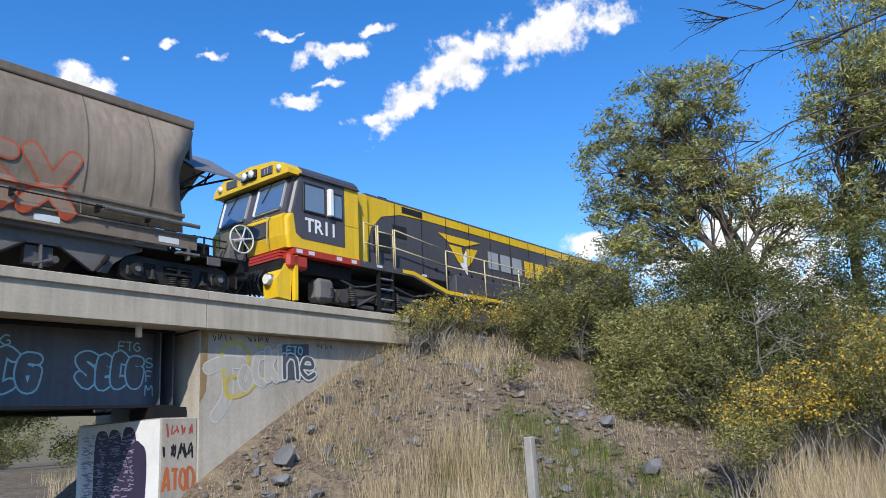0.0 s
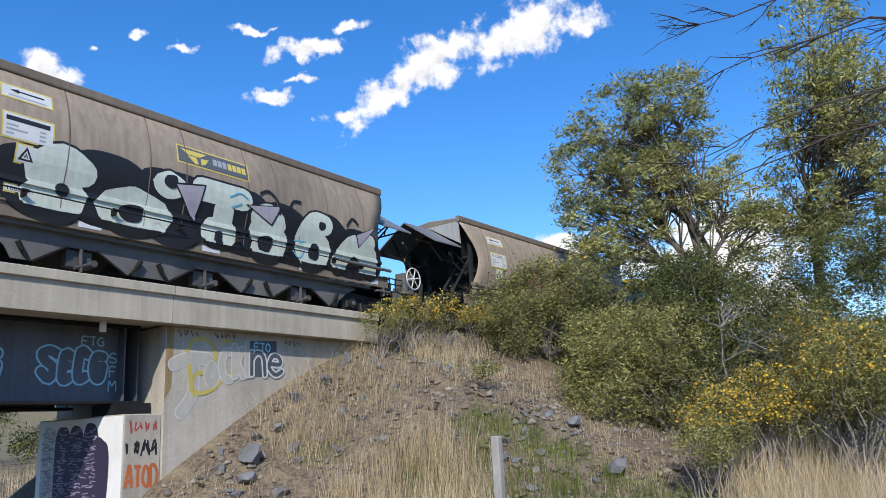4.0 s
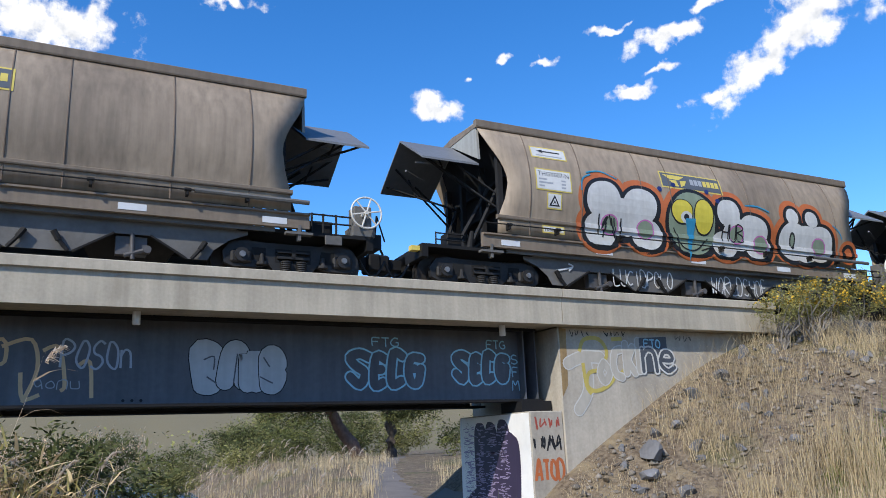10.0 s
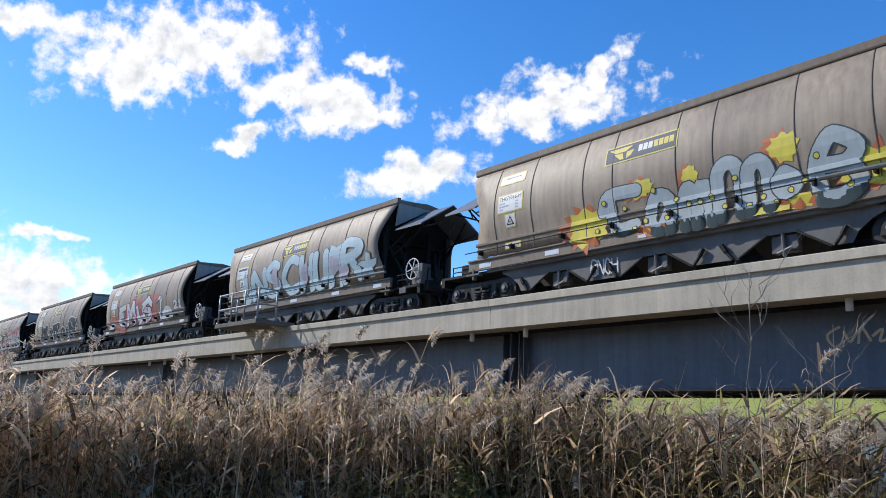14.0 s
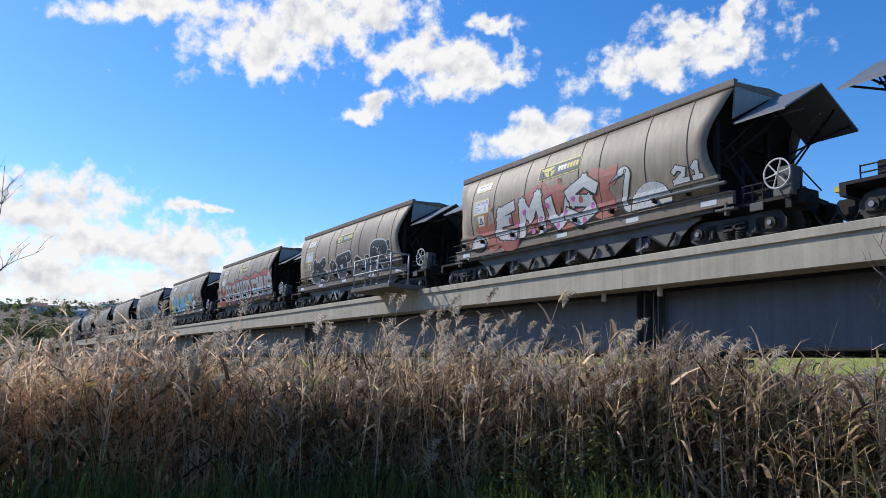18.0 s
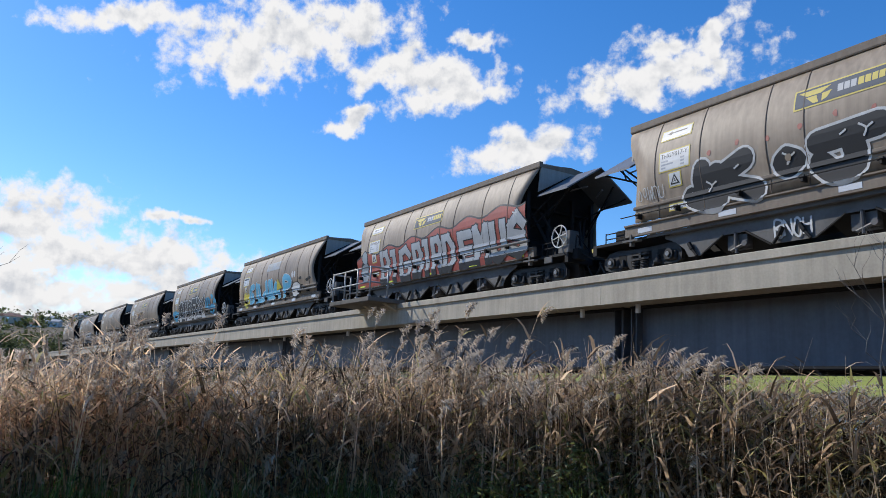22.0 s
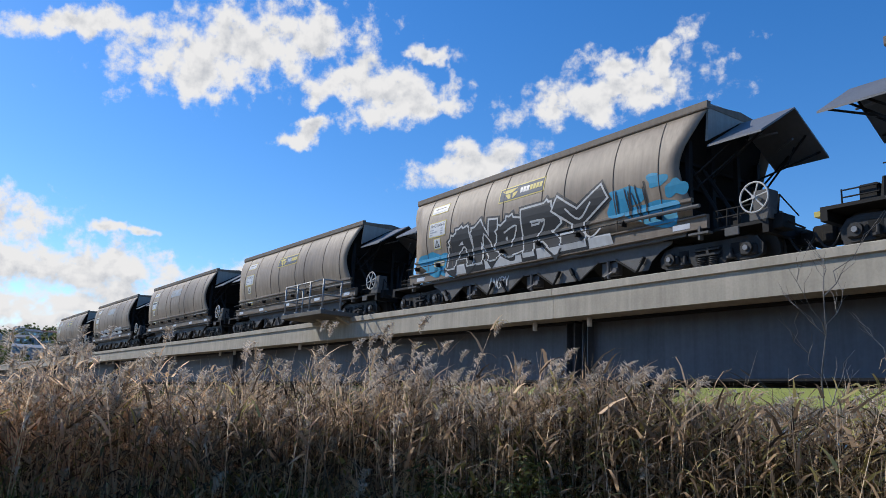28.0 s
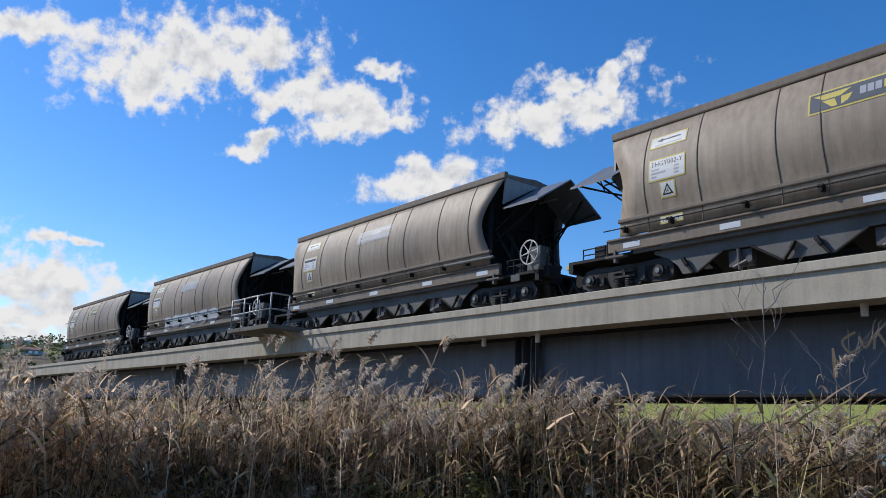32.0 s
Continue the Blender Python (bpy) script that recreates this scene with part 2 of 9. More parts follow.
M["reflector"] = material("reflective white strip", (0.60, 0.61, 0.62), 0.35, scale=12, vary=0.1)
M["hivis"] = material("lime reflective strip", (0.62, 0.72, 0.04), 0.4, vary=0.1)
M["sign_yellow"] = material("yellow sign border", (0.62, 0.50, 0.12), 0.55, vary=0.15, bump=0.02, spec=0.3)
M["sign_grey"] = material("blue-grey sign field", (0.10, 0.115, 0.135), 0.6, vary=0.12, bump=0.02, spec=0.25)
M["sign_black"] = material("black lettering", (0.02, 0.02, 0.022), 0.5, vary=0.1)
M["sign_silver"] = material("silver grey lettering", (0.34, 0.36, 0.38), 0.45, vary=0.1)
M["loco_yellow"] = material("locomotive yellow paint", (0.74, 0.47, 0.018), 0.38, scale=3, vary=0.1, streak=0.1, bump=0.03)
M["loco_grey"] = material("locomotive charcoal paint", (0.075, 0.072, 0.082), 0.42, scale=3, vary=0.15, streak=0.1, bump=0.03)
M["loco_red"] = material("locomotive red paint", (0.40, 0.035, 0.018), 0.42, scale=3, vary=0.15, bump=0.03)
M["loco_frame"] = material("dusty dark bogie casting", (0.062, 0.057, 0.052), 0.65, scale=7, vary=0.35, stain=(0.03, 0.028, 0.025), spec=0.35)
M["rubber"] = material("black rubber", (0.015, 0.015, 0.015), 0.6, vary=0.2)
M["timber"] = material("grey weathered post timber", (0.32, 0.30, 0.27), 0.85, scale=12, vary=0.3, streak=0.3)
M["rock"] = material("blue-grey basalt rock", (0.15, 0.15, 0.155), 0.85, scale=9, fine=120, vary=0.45, bump=0.7, stain=(0.26, 0.22, 0.16), spec=0.3)
M["stone_brown"] = material("brown weathered stone", (0.20, 0.16, 0.11), 0.9, scale=9, fine=120, vary=0.4, bump=0.7, spec=0.2)
M["bark"] = material("dark furrowed bark", (0.075, 0.058, 0.045), 0.9, scale=14, vary=0.4, bump=0.7, streak=0.3)
M["bark_grey"] = material("grey-brown acacia bark", (0.13, 0.105, 0.085), 0.9, scale=14, vary=0.4, bump=0.6, streak=0.3)
M["bark_pale"] = material("pale grey branch bark", (0.20, 0.18, 0.155), 0.85, scale=14, vary=0.35, bump=0.4)
M["leaf"] = material("olive acacia foliage", (0.245, 0.265, 0.10), 0.55, scale=1.2, fine=9, vary=0.3, tint=(0.39, 0.37, 0.13), island=0.65, bump=0, thin=0.35, spec=0.3)
M["leaf_dark"] = material("dark green foliage", (0.09, 0.11, 0.038), 0.6, scale=1.2, fine=9, vary=0.35, tint=(0.14, 0.145, 0.045), island=0.7, bump=0, thin=0.3, spec=0.3)
M["gorse"] = material("dull green gorse spines", (0.155, 0.165, 0.06), 0.65, scale=2, fine=12, vary=0.4, tint=(0.28, 0.26, 0.09), island=0.7, bump=0, thin=0.3, spec=0.3)
M["flower"] = material("yellow gorse flowers", (0.62, 0.38, 0.02), 0.6, scale=5, vary=0.2, island=0.25, bump=0)
M["dry_grass"] = material("bleached dry grass", (0.56, 0.45, 0.28), 0.75, scale=1.0, fine=8, vary=0.28, island=0.45, bump=0, thin=0.35, spec=0.2)
M["green_grass"] = material("fresh green grass", (0.19, 0.24, 0.055), 0.65, scale=1.0, fine=8, vary=0.3, island=0.5, bump=0, thin=0.5, spec=0.3)
M["reed"] = material("dry brown reed stems", (0.60, 0.44, 0.29), 0.7, scale=0.8, fine=6, vary=0.3, island=0.9, bump=0, thin=0.62, spec=0.2)
M["reed_gold"] = material("golden dry reed leaves", (0.56, 0.44, 0.25), 0.7, scale=0.8, fine=6, vary=0.3, island=0.7, bump=0, thin=0.4, spec=0.2)
M["reed_brown"] = material("dark brown reed leaves", (0.33, 0.235, 0.15), 0.7, scale=0.8, fine=6, vary=0.3, island=0.9, bump=0, thin=0.62, spec=0.2)
M["reed_green"] = material("half green reed leaves", (0.42, 0.36, 0.14), 0.65, scale=0.8, fine=6, vary=0.3, island=0.7, bump=0, thin=0.4, spec=0.3)
M["plume"] = material("pale fluffy reed plumes", (0.72, 0.63, 0.52), 0.9, scale=2, fine=20, vary=0.25, island=0.3, bump=0, thin=0.45, spec=0.1)
M["stalk"] = material("straight brown reed stalks", (0.68, 0.535, 0.385), 0.7, scale=0.8, fine=6, vary=0.25, island=0.85, bump=0, thin=0.62, spec=0.2)
M["ballast"] = material("grey track ballast", (0.12, 0.11, 0.10), 0.95, scale=20, fine=160, vary=0.5, bump=0.8, spec=0.2)
# stained concrete, made darker to hold the shade under the deck
M["pier"] = material("stained pier concrete darkened for shade", (0.10, 0.094, 0.082), 0.9, scale=5, fine=90, vary=0.3, streak=0.25, stain=(0.05, 0.047, 0.042), spec=0.2)
M["bark_red"] = material("red-brown furrowed bark", (0.16, 0.095, 0.065), 0.9, scale=14, vary=0.4, bump=0.7, streak=0.3)


# mesh helpers
def finish(name, bm, mat, parent=None, label="", smooth=False):
    me = bpy.data.meshes.new(name)
    bm.to_mesh(me)
    bm.free()
    for m in (mat if isinstance(mat, (list, tuple)) else [mat]):
        me.materials.append(m)
    if smooth:
        for p in me.polygons:
            p.use_smooth = True
    ob = new(name, me)
    if parent is not None:
        ob.parent = parent
    if label:
        ob["label"] = label
    return ob


def part(name, bm, mat, parent, label="", smooth=False):
    return finish(name, bm, mat, parent, label, smooth)


def box(bm, lo, hi, m=None, bevel=0.0):
    c = [(a + b) / 2 for a, b in zip(lo, hi)]
    d = [abs(b - a) for a, b in zip(lo, hi)]
    mat = (m or Matrix()) @ Matrix.Translation(c) @ Matrix.Diagonal((*d, 1))
    r = bmesh.ops.create_cube(bm, size=1, matrix=mat)
    if bevel:
        es = list({e for v in r["verts"] for e in v.link_edges})
        bmesh.ops.bevel(bm, geom=es, offset=bevel, segments=1, affect="EDGES")
    return bm


def rod(bm, a, b, r, seg=8, r2=None):
    a, b = Vector(a), Vector(b)
    d = b - a
    m = Matrix.Translation((a + b) / 2) @ d.to_track_quat("Z", "Y").to_matrix().to_4x4()
    bmesh.ops.create_cone(bm, cap_ends=True, segments=seg, radius1=r, radius2=r if r2 is None else r2, depth=d.length, matrix=m)
    return bm


def prism(bm, pts, axis, lo, hi):
    """Extrudes a closed outline given in the two other axes along axis from lo to hi."""
    def at(p, w):
        return {"x": (w, p[0], p[1]), "y": (p[0], w, p[1]), "z": (p[0], p[1], w)}[axis]
    a = [bm.verts.new(at(p, lo)) for p in pts]
    b = [bm.verts.new(at(p, hi)) for p in pts]
    n = len(pts)
    fs = [bm.faces.new(a), bm.faces.new(b[::-1])]
    for i in range(n):
        fs.append(bm.faces.new((a[i], b[i], b[(i + 1) % n], a[(i + 1) % n])))
    bmesh.ops.recalc_face_normals(bm, faces=fs)
    return bm


def ring(bm, c, r, tube, axis="y", seg=28, sides=7):
    vs = []
    for i in range(seg):
        t = 2 * math.pi * i / seg
        row = []
        for j in range(sides):
            q = 2 * math.pi * j / sides
            rr, o = r + tube * math.cos(q), tube * math.sin(q)
            p = {"y": (rr * math.cos(t), o, rr * math.sin(t)), "x": (o, rr * math.cos(t), rr * math.sin(t)), "z": (rr * math.cos(t), rr * math.sin(t), o)}[axis]
            row.append(bm.verts.new(Vector(c) + Vector(p)))
        vs.append(row)
    for i in range(seg):
        for j in range(sides):
            bm.faces.new((vs[i][j], vs[(i + 1) % seg][j], vs[(i + 1) % seg][(j + 1) % sides], vs[i][(j + 1) % sides]))
    return bm


def mesh_from(name, verts, faces, mat, smooth=False):
    me = bpy.data.meshes.new(name)
    me.from_pydata([tuple(v) for v in verts], [], [tuple(f) for f in faces])
    me.materials.append(mat)
    if smooth:
        for p in me.polygons:
            p.use_smooth = True
    return new(name, me)


def limb(bm, pts, r0, r1, seg=7):
    """A tapered limb along a bent line."""
    pts = [Vector(p) for p in pts]
    rows = []
    for i, p in enumerate(pts):
        d = (pts[min(i + 1, len(pts) - 1)] - pts[max(i - 1, 0)]).normalized()
        q = d.to_track_quat("Z", "Y")
        r = r0 + (r1 - r0) * i / (len(pts) - 1)
        rows.append([bm.verts.new(p + q @ Vector((r * math.cos(2 * math.pi * k / seg), r * math.sin(2 * math.pi * k / seg), 0))) for k in range(seg)])
    for a, b in zip(rows, rows[1:]):
        for k in range(seg):
            bm.faces.new((a[k], a[(k + 1) % seg], b[(k + 1) % seg], b[k]))
    return bm


def bent(a, b, n=6, wob=0.08, rise=0.0):
    a, b = Vector(a), Vector(b)
    ln = (b - a).length
    out = []
    for i in range(n + 1):
        t = i / n
        p = a.lerp(b, t)
        k = math.sin(math.pi * t)
        out.append(p + Vector((random.uniform(-wob, wob) * ln * k, random.uniform(-wob, wob) * ln * k, rise * ln * k)))
    return out


# the bridge's line: straight past the near spans, then a gentle bend towards the camera's side
YF, YC = 11.0, 13.0            # fascia plane, track centre
RAIL_Z = 4.22


def bend(x):
    u = -x / 11.0
    g = 0.0 if u < 1.0 else ((u - 1.0) ** 2 / 2.8 if u < 2.4 else u - 1.7)
    return 0.374 * g


def line_bend(x):
    # past the abutment the track itself swings nearer
    return bend(x) + (0.0 if x < 0 else 0.0014 * x * x if x < 25 else 0.0014 * (625 + 50 * (x - 25)))


def track(x, y=0.0):
    """Place and heading on the track at x, y metres across it (negative: towards the camera's side)."""
    yaw = math.atan2(line_bend(x - 0.5) - line_bend(x + 0.5), 1.0)
    return Vector((x, YC - line_bend(x) + y, 0)), math.degrees(yaw)


GRADE = 0.013


def rail_z(x):
    """The line drops a little past the abutment."""
    return RAIL_Z - GRADE * max(0.0, x - 5.0)


def sstep(a, b, v):
    t = min(1.0, max(0.0, (v - a) / (b - a)))
    return t * t * (3 - 2 * t)


def bank_wall(x):
    return 1.05 + 0.62 * (x - 8.03) - 0.024 * max(0, x - 8.03) ** 2 if x < 13.2 else min(4.0, 3.65 + 0.08 * (x - 13.2))


def shore_of(x, y):
    """Metres past the water's edge on the other side, counted from 143: a bank that runs off beside the water and a far one across it."""
    w = min(0.0, x)
    return 143 + max(0.5 * (y + 2.05 * w - 95), y - 0.4 * w - 400)


def ground_z(x, y):
    """Height of the land: a levee where the camera stands, reed bed, river, the far bank and the railway bank."""
    n1 = noise.noise(Vector((x * 0.13, y * 0.13, 0.0))) * 0.12 + noise.noise(Vector((x * 0.6, y * 0.6, 3.0))) * 0.05
    r = math.hypot(x, y)
    z = -0.35 * sstep(6, 12, r) if x < 4 else -0.1 * sstep(6, 12, r)
    # river behind the bridge
    shore = shore_of(x, y)
    riv = sstep(17, 24, y) * (1 - sstep(126, 142, shore)) * (1 - sstep(2, 9, x - 0.12 * (y - 18)))
    z -= 1.6 * riv
    if x > -6:
        z += 0.9 * sstep(15, 45, y) * sstep(2, 9, x - 0.12 * (y - 18))
    z += 0.9 * sstep(140, 170, shore) + 5.5 * sstep(170, 340, shore)
    # railway bank on the near side of the bridge end
    top = bank_wall(x) if x > 5.5 else 0
    if x > 5.5:
        e = top - 0.47 * max(0.0, 11.2 - y) if y < 11.2 else (top if y < 15.2 else top - 0.5 * (y - 15.2))
        k = 0.9
        m = max(z, e)
        d = abs(z - e)
        zz = m + (max(0, k - d) ** 2) / (4 * k)
        z = z + (zz - z) * sstep(5.5, 8.0, x)
    # far hills
    hx = sstep(250, 900, math.hypot(x, y))
    hill = (55 + 30 * noise.noise(Vector((x * 0.0022, y * 0.0022, 7.0))) + 14 * noise.noise(Vector((x * 0.008, y * 0.008, 2.0)))) * hx
    side = 0.8 + 0.2 * sstep(0.0, 0.9, -x / max(1.0, r))
    side *= 1 + 0.9 * (1 - sstep(0.35, 0.75, -x / max(1.0, r)))
    z += hill * side
    return z + n1 * (1 if r < 200 else 0.3)


def build_ground():
    def axis(lo, hi, step, far):
        a = list(np.arange(lo, hi + 0.01, step))
        s, v = step, hi
        up = []
        while v < far:
            s *= 1.16
            v += s
            up.append(v)
        s, v = step, lo
        dn = []
        while v > -far:
            s *= 1.16
            v -= s
            dn.append(v)
        return dn[::-1] + a + up
    xs, ys = axis(-24, 24, 0.4, 2600), axis(-6, 34, 0.4, 2600)
    verts = [(x, y, ground_z(x, y)) for y in ys for x in xs]
    n = len(xs)
    faces = [(j * n + i, j * n + i + 1, (j + 1) * n + i + 1, (j + 1) * n + i) for j in range(len(ys) - 1) for i in range(n - 1)]
    m = bpy.data.materials.new("grassy earth")
    m.use_nodes = True
    nt = m.node_tree
    N, L = nt.nodes.new, nt.links.new
    p = nt.nodes["Principled BSDF"]
    p.inputs["Roughness"].default_value = 0.95
    p.inputs["Specular IOR Level"].default_value = 0.15
    tc = N("ShaderNodeTexCoord")
    a, b, c = N("ShaderNodeTexNoise"), N("ShaderNodeTexNoise"), N("ShaderNodeTexNoise")
    a.inputs["Scale"].default_value, b.inputs["Scale"].default_value, c.inputs["Scale"].default_value = 0.35, 2.2, 14.0
    for q in (a, b, c):
        q.inputs["Detail"].default_value = 6.0
        L(tc.outputs["Object"], q.inputs["Vector"])

    def mixer(fac, col, prev, lo, hi):
        r, x = N("ShaderNodeMapRange"), N("ShaderNodeMix")
        x.data_type = "RGBA"
        r.inputs["From Min"].default_value, r.inputs["From Max"].default_value = lo, hi
        L(fac, r.inputs["Value"]), L(r.outputs[0], x.inputs["Factor"])
        if isinstance(prev, tuple):
            x.inputs["A"].default_value = (*prev, 1)
        else:
            L(prev, x.inputs["A"])
        x.inputs["B"].default_value = (*col, 1)
        return x.outputs["Result"]
    k = mixer(c.outputs["Fac"], (0.11, 0.083, 0.058), (0.21, 0.165, 0.115), 0.38, 0.62)
    k = mixer(b.outputs["Fac"], (0.24, 0.19, 0.12), k, 0.5, 0.66)
    k = mixer(a.outputs["Fac"], (0.085, 0.10, 0.03), k, 0.54, 0.72)
    # the far fields are plain grass green
    geo, sp = N("ShaderNodeNewGeometry"), N("ShaderNodeSeparateXYZ")
    L(geo.outputs["Position"], sp.inputs[0])
    near_x, bank, halved, across, shifted, field = (N("ShaderNodeMath") for _ in range(6))
    near_x.operation, bank.operation, halved.operation, across.operation, shifted.operation, field.operation = "MINIMUM", "MULTIPLY_ADD", "MULTIPLY_ADD", "MULTIPLY_ADD", "SUBTRACT", "MAXIMUM"
    near_x.inputs[1].default_value, bank.inputs[1].default_value, across.inputs[1].default_value = 0.0, 2.05, -0.4
    halved.inputs[1].default_value, halved.inputs[2].default_value, shifted.inputs[1].default_value = 0.5, 95.5, 257
    L(sp.outputs[0], near_x.inputs[0]), L(near_x.outputs[0], bank.inputs[0]), L(sp.outputs[1], bank.inputs[2])
    L(near_x.outputs[0], across.inputs[0]), L(sp.outputs[1], across.inputs[2]), L(across.outputs[0], shifted.inputs[0])
    L(bank.outputs[0], halved.inputs[0]), L(halved.outputs[0], field.inputs[0]), L(shifted.outputs[0], field.inputs[1])
    k = mixer(field.outputs[0], (0.21, 0.175, 0.10), k, 136, 144)
    # green pasture past the dry margin, further along the line
    west, reach, along = N("ShaderNodeMapRange"), N("ShaderNodeMath"), N("ShaderNodeMath")
    along.operation = "MULTIPLY_ADD"
    along.inputs[1].default_value = 0.25
    L(sp.outputs[1], along.inputs[0]), L(sp.outputs[0], along.inputs[2])
    west.inputs["From Min"].default_value, west.inputs["From Max"].default_value = -10, -45
    west.inputs["To Min"].default_value, west.inputs["To Max"].default_value = 0, 1
    reach.operation = "MULTIPLY"
    L(along.outputs[0], west.inputs["Value"]), L(west.outputs[0], reach.inputs[0]), L(field.outputs[0], reach.inputs[1])
    k = mixer(reach.outputs[0], (0.33, 0.34, 0.08), k, 137, 147)
    ln = N("ShaderNodeVectorMath")
    ln.operation = "LENGTH"
    L(geo.outputs["Position"], ln.inputs[0])
    k = mixer(ln.outputs["Value"], (0.07, 0.085, 0.05), k, 620, 800)
    L(k, p.inputs["Base Color"])
    bm = N("ShaderNodeBump")
    bm.inputs["Strength"].default_value, bm.inputs["Distance"].default_value = 0.9, 0.08
    L(c.outputs["Fac"], bm.inputs["Height"]), L(bm.outputs[0], p.inputs["Normal"])
    g = mesh_from("ground", verts, faces, m, True)
    tagged(g, "dry grassy earth with stones and green patches", "ground", kind="structure")
    # river
    wm = bpy.data.materials.new("still river water")
    wm.use_nodes = True
    nt = wm.node_tree
    p = nt.nodes["Principled BSDF"]
    p.inputs["Base Color"].default_value = (0.03, 0.04, 0.045, 1)
    p.inputs["Roughness"].default_value = 0.16
    t, w, bb = nt.nodes.new("ShaderNodeTexCoord"), nt.nodes.new("ShaderNodeTexNoise"), nt.nodes.new("ShaderNodeBump")
    w.inputs["Scale"].default_value, w.inputs["Detail"].default_value = 2.4, 3.0
    bb.inputs["Strength"].default_value, bb.inputs["Distance"].default_value = 1.0, 0.22
    nt.links.new(t.outputs["Object"], w.inputs["Vector"])
    nt.links.new(w.outputs["Fac"], bb.inputs["Height"])
    nt.links.new(bb.outputs[0], p.inputs["Normal"])
    bm = bmesh.new()
    vs = [bm.verts.new(v) for v in ((-900, 16, -0.95), (40, 16, -0.95), (40, 640, -0.95), (-900, 640, -0.95))]
    bm.faces.new(vs)
    tagged(finish("water", bm, wm), "pale still river water with soft ripples", "water", kind="structure")


build_ground()

JOINTS = [8.0 - 20.07 * k for k in range(0, 12)]
BR_Z0, BR_Z1 = 3.54, 4.17


def span_matrix(xa, xb):
    """A span's frame: origin at its right-hand end on the fascia line, x along it towards the right."""
    a, b = Vector((xa, YF - bend(xa), 0)), Vector((xb, YF - bend(xb), 0))
    d = b - a
    return Matrix.Translation(a) @ Matrix.Rotation(math.atan2(d.y, d.x), 4, "Z"), d.length


def build_bridge():
    root = tagged(new("railway_bridge"), "long railway bridge with concrete fascia on dark grey steel girders", "bridge", kind="structure")
    edges = JOINTS[::-1] + [13.4]
    for xa, xb in zip(edges, edges[1:]):
        m, ln = span_matrix(xa, xb)
        g = 0.006
        for side, yy, sg in (("near", 0.0, 1), ("far", 4.0, -1)):
            bm = bmesh.new()
            # fascia beam with a proud nose along the top and a deck slab behind
            prof = [(yy, BR_Z0), (yy, BR_Z1 - 0.165), (yy - sg * 0.055, BR_Z1 - 0.15), (yy - sg * 0.055, BR_Z1 - 0.012), (yy - sg * 0.043, BR_Z1), (yy + sg * 0.30, BR_Z1), (yy + sg * 0.30, BR_Z0)]
            prism(bm, prof, "x", g, ln - g)
            o = part("fascia_beam", bm, M["concrete"], root)
            o.matrix_basis = m
        bm = bmesh.new()
        box(bm, (0, 0.30, BR_Z0 + 0.03), (ln, 3.70, BR_Z0 + 0.23))
        o = part("deck_slab", bm, M["concrete"], root)
        o.matrix_basis = m
        if xb <= 8.1:
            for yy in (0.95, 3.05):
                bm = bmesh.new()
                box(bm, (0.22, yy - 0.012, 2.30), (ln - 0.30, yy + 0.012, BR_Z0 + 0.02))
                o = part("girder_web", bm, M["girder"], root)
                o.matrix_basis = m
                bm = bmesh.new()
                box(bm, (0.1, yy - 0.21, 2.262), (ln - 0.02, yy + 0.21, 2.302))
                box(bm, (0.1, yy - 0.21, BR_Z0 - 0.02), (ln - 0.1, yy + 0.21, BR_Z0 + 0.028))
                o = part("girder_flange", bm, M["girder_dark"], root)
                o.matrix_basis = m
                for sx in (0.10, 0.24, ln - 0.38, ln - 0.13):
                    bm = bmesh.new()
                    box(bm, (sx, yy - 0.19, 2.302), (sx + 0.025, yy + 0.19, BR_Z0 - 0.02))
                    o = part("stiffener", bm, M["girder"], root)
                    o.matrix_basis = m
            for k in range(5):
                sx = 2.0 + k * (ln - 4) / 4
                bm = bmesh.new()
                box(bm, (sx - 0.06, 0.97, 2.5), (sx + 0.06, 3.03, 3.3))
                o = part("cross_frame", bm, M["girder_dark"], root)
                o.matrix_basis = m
            # drain spouts under the slab edge
            for dx in ((0.65, 7.2, 13.1, 19.07) if xb > 0 else (0.65, 6.9, 12.9, 19.06)):
                bm = bmesh.new()
                rod(bm, (dx, 0.42, BR_Z0 - 0.17), (dx, 0.42, BR_Z0 + 0.06), 0.055, 12)
                o = part("drain_spout", bm, M["white"], root, "white plastic drain spout", True)
                o.matrix_basis = m
    # piers, their shade under the deck put into the concrete colour
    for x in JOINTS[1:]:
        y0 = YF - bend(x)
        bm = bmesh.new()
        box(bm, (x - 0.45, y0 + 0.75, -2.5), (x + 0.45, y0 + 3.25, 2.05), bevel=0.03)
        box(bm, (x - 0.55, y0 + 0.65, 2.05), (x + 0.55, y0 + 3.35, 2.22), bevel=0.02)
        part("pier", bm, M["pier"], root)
    # abutment
    bm = bmesh.new()
    box(bm, (7.37, 11.30, -1.0), (8.06, 13.85, 2.07), bevel=0.02)
    part("abutment_shelf", bm, M["wall_concrete"], root)
    bm = bmesh.new()
    box(bm, (7.366, 11.32, -1.0), (7.374, 13.83, 2.05))
    part("painted_face", bm, M["white"], root, "white painted abutment face")
    bm = bmesh.new()
    box(bm, (8.06, 11.27, -1.0), (13.3, 11.6, BR_Z0 - 0.004), bevel=0.01)
    part("wing_wall", bm, M["wall_concrete"], root, "stained concrete wing wall with graffiti")
    bm = bmesh.new()
    box(bm, (8.10, 11.604, -1.0), (8.5, 14.6, BR_Z0 - 0.004))
    part("back_wall", bm, M["wall_concrete"], root)
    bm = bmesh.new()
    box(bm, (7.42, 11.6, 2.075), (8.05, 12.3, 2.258))
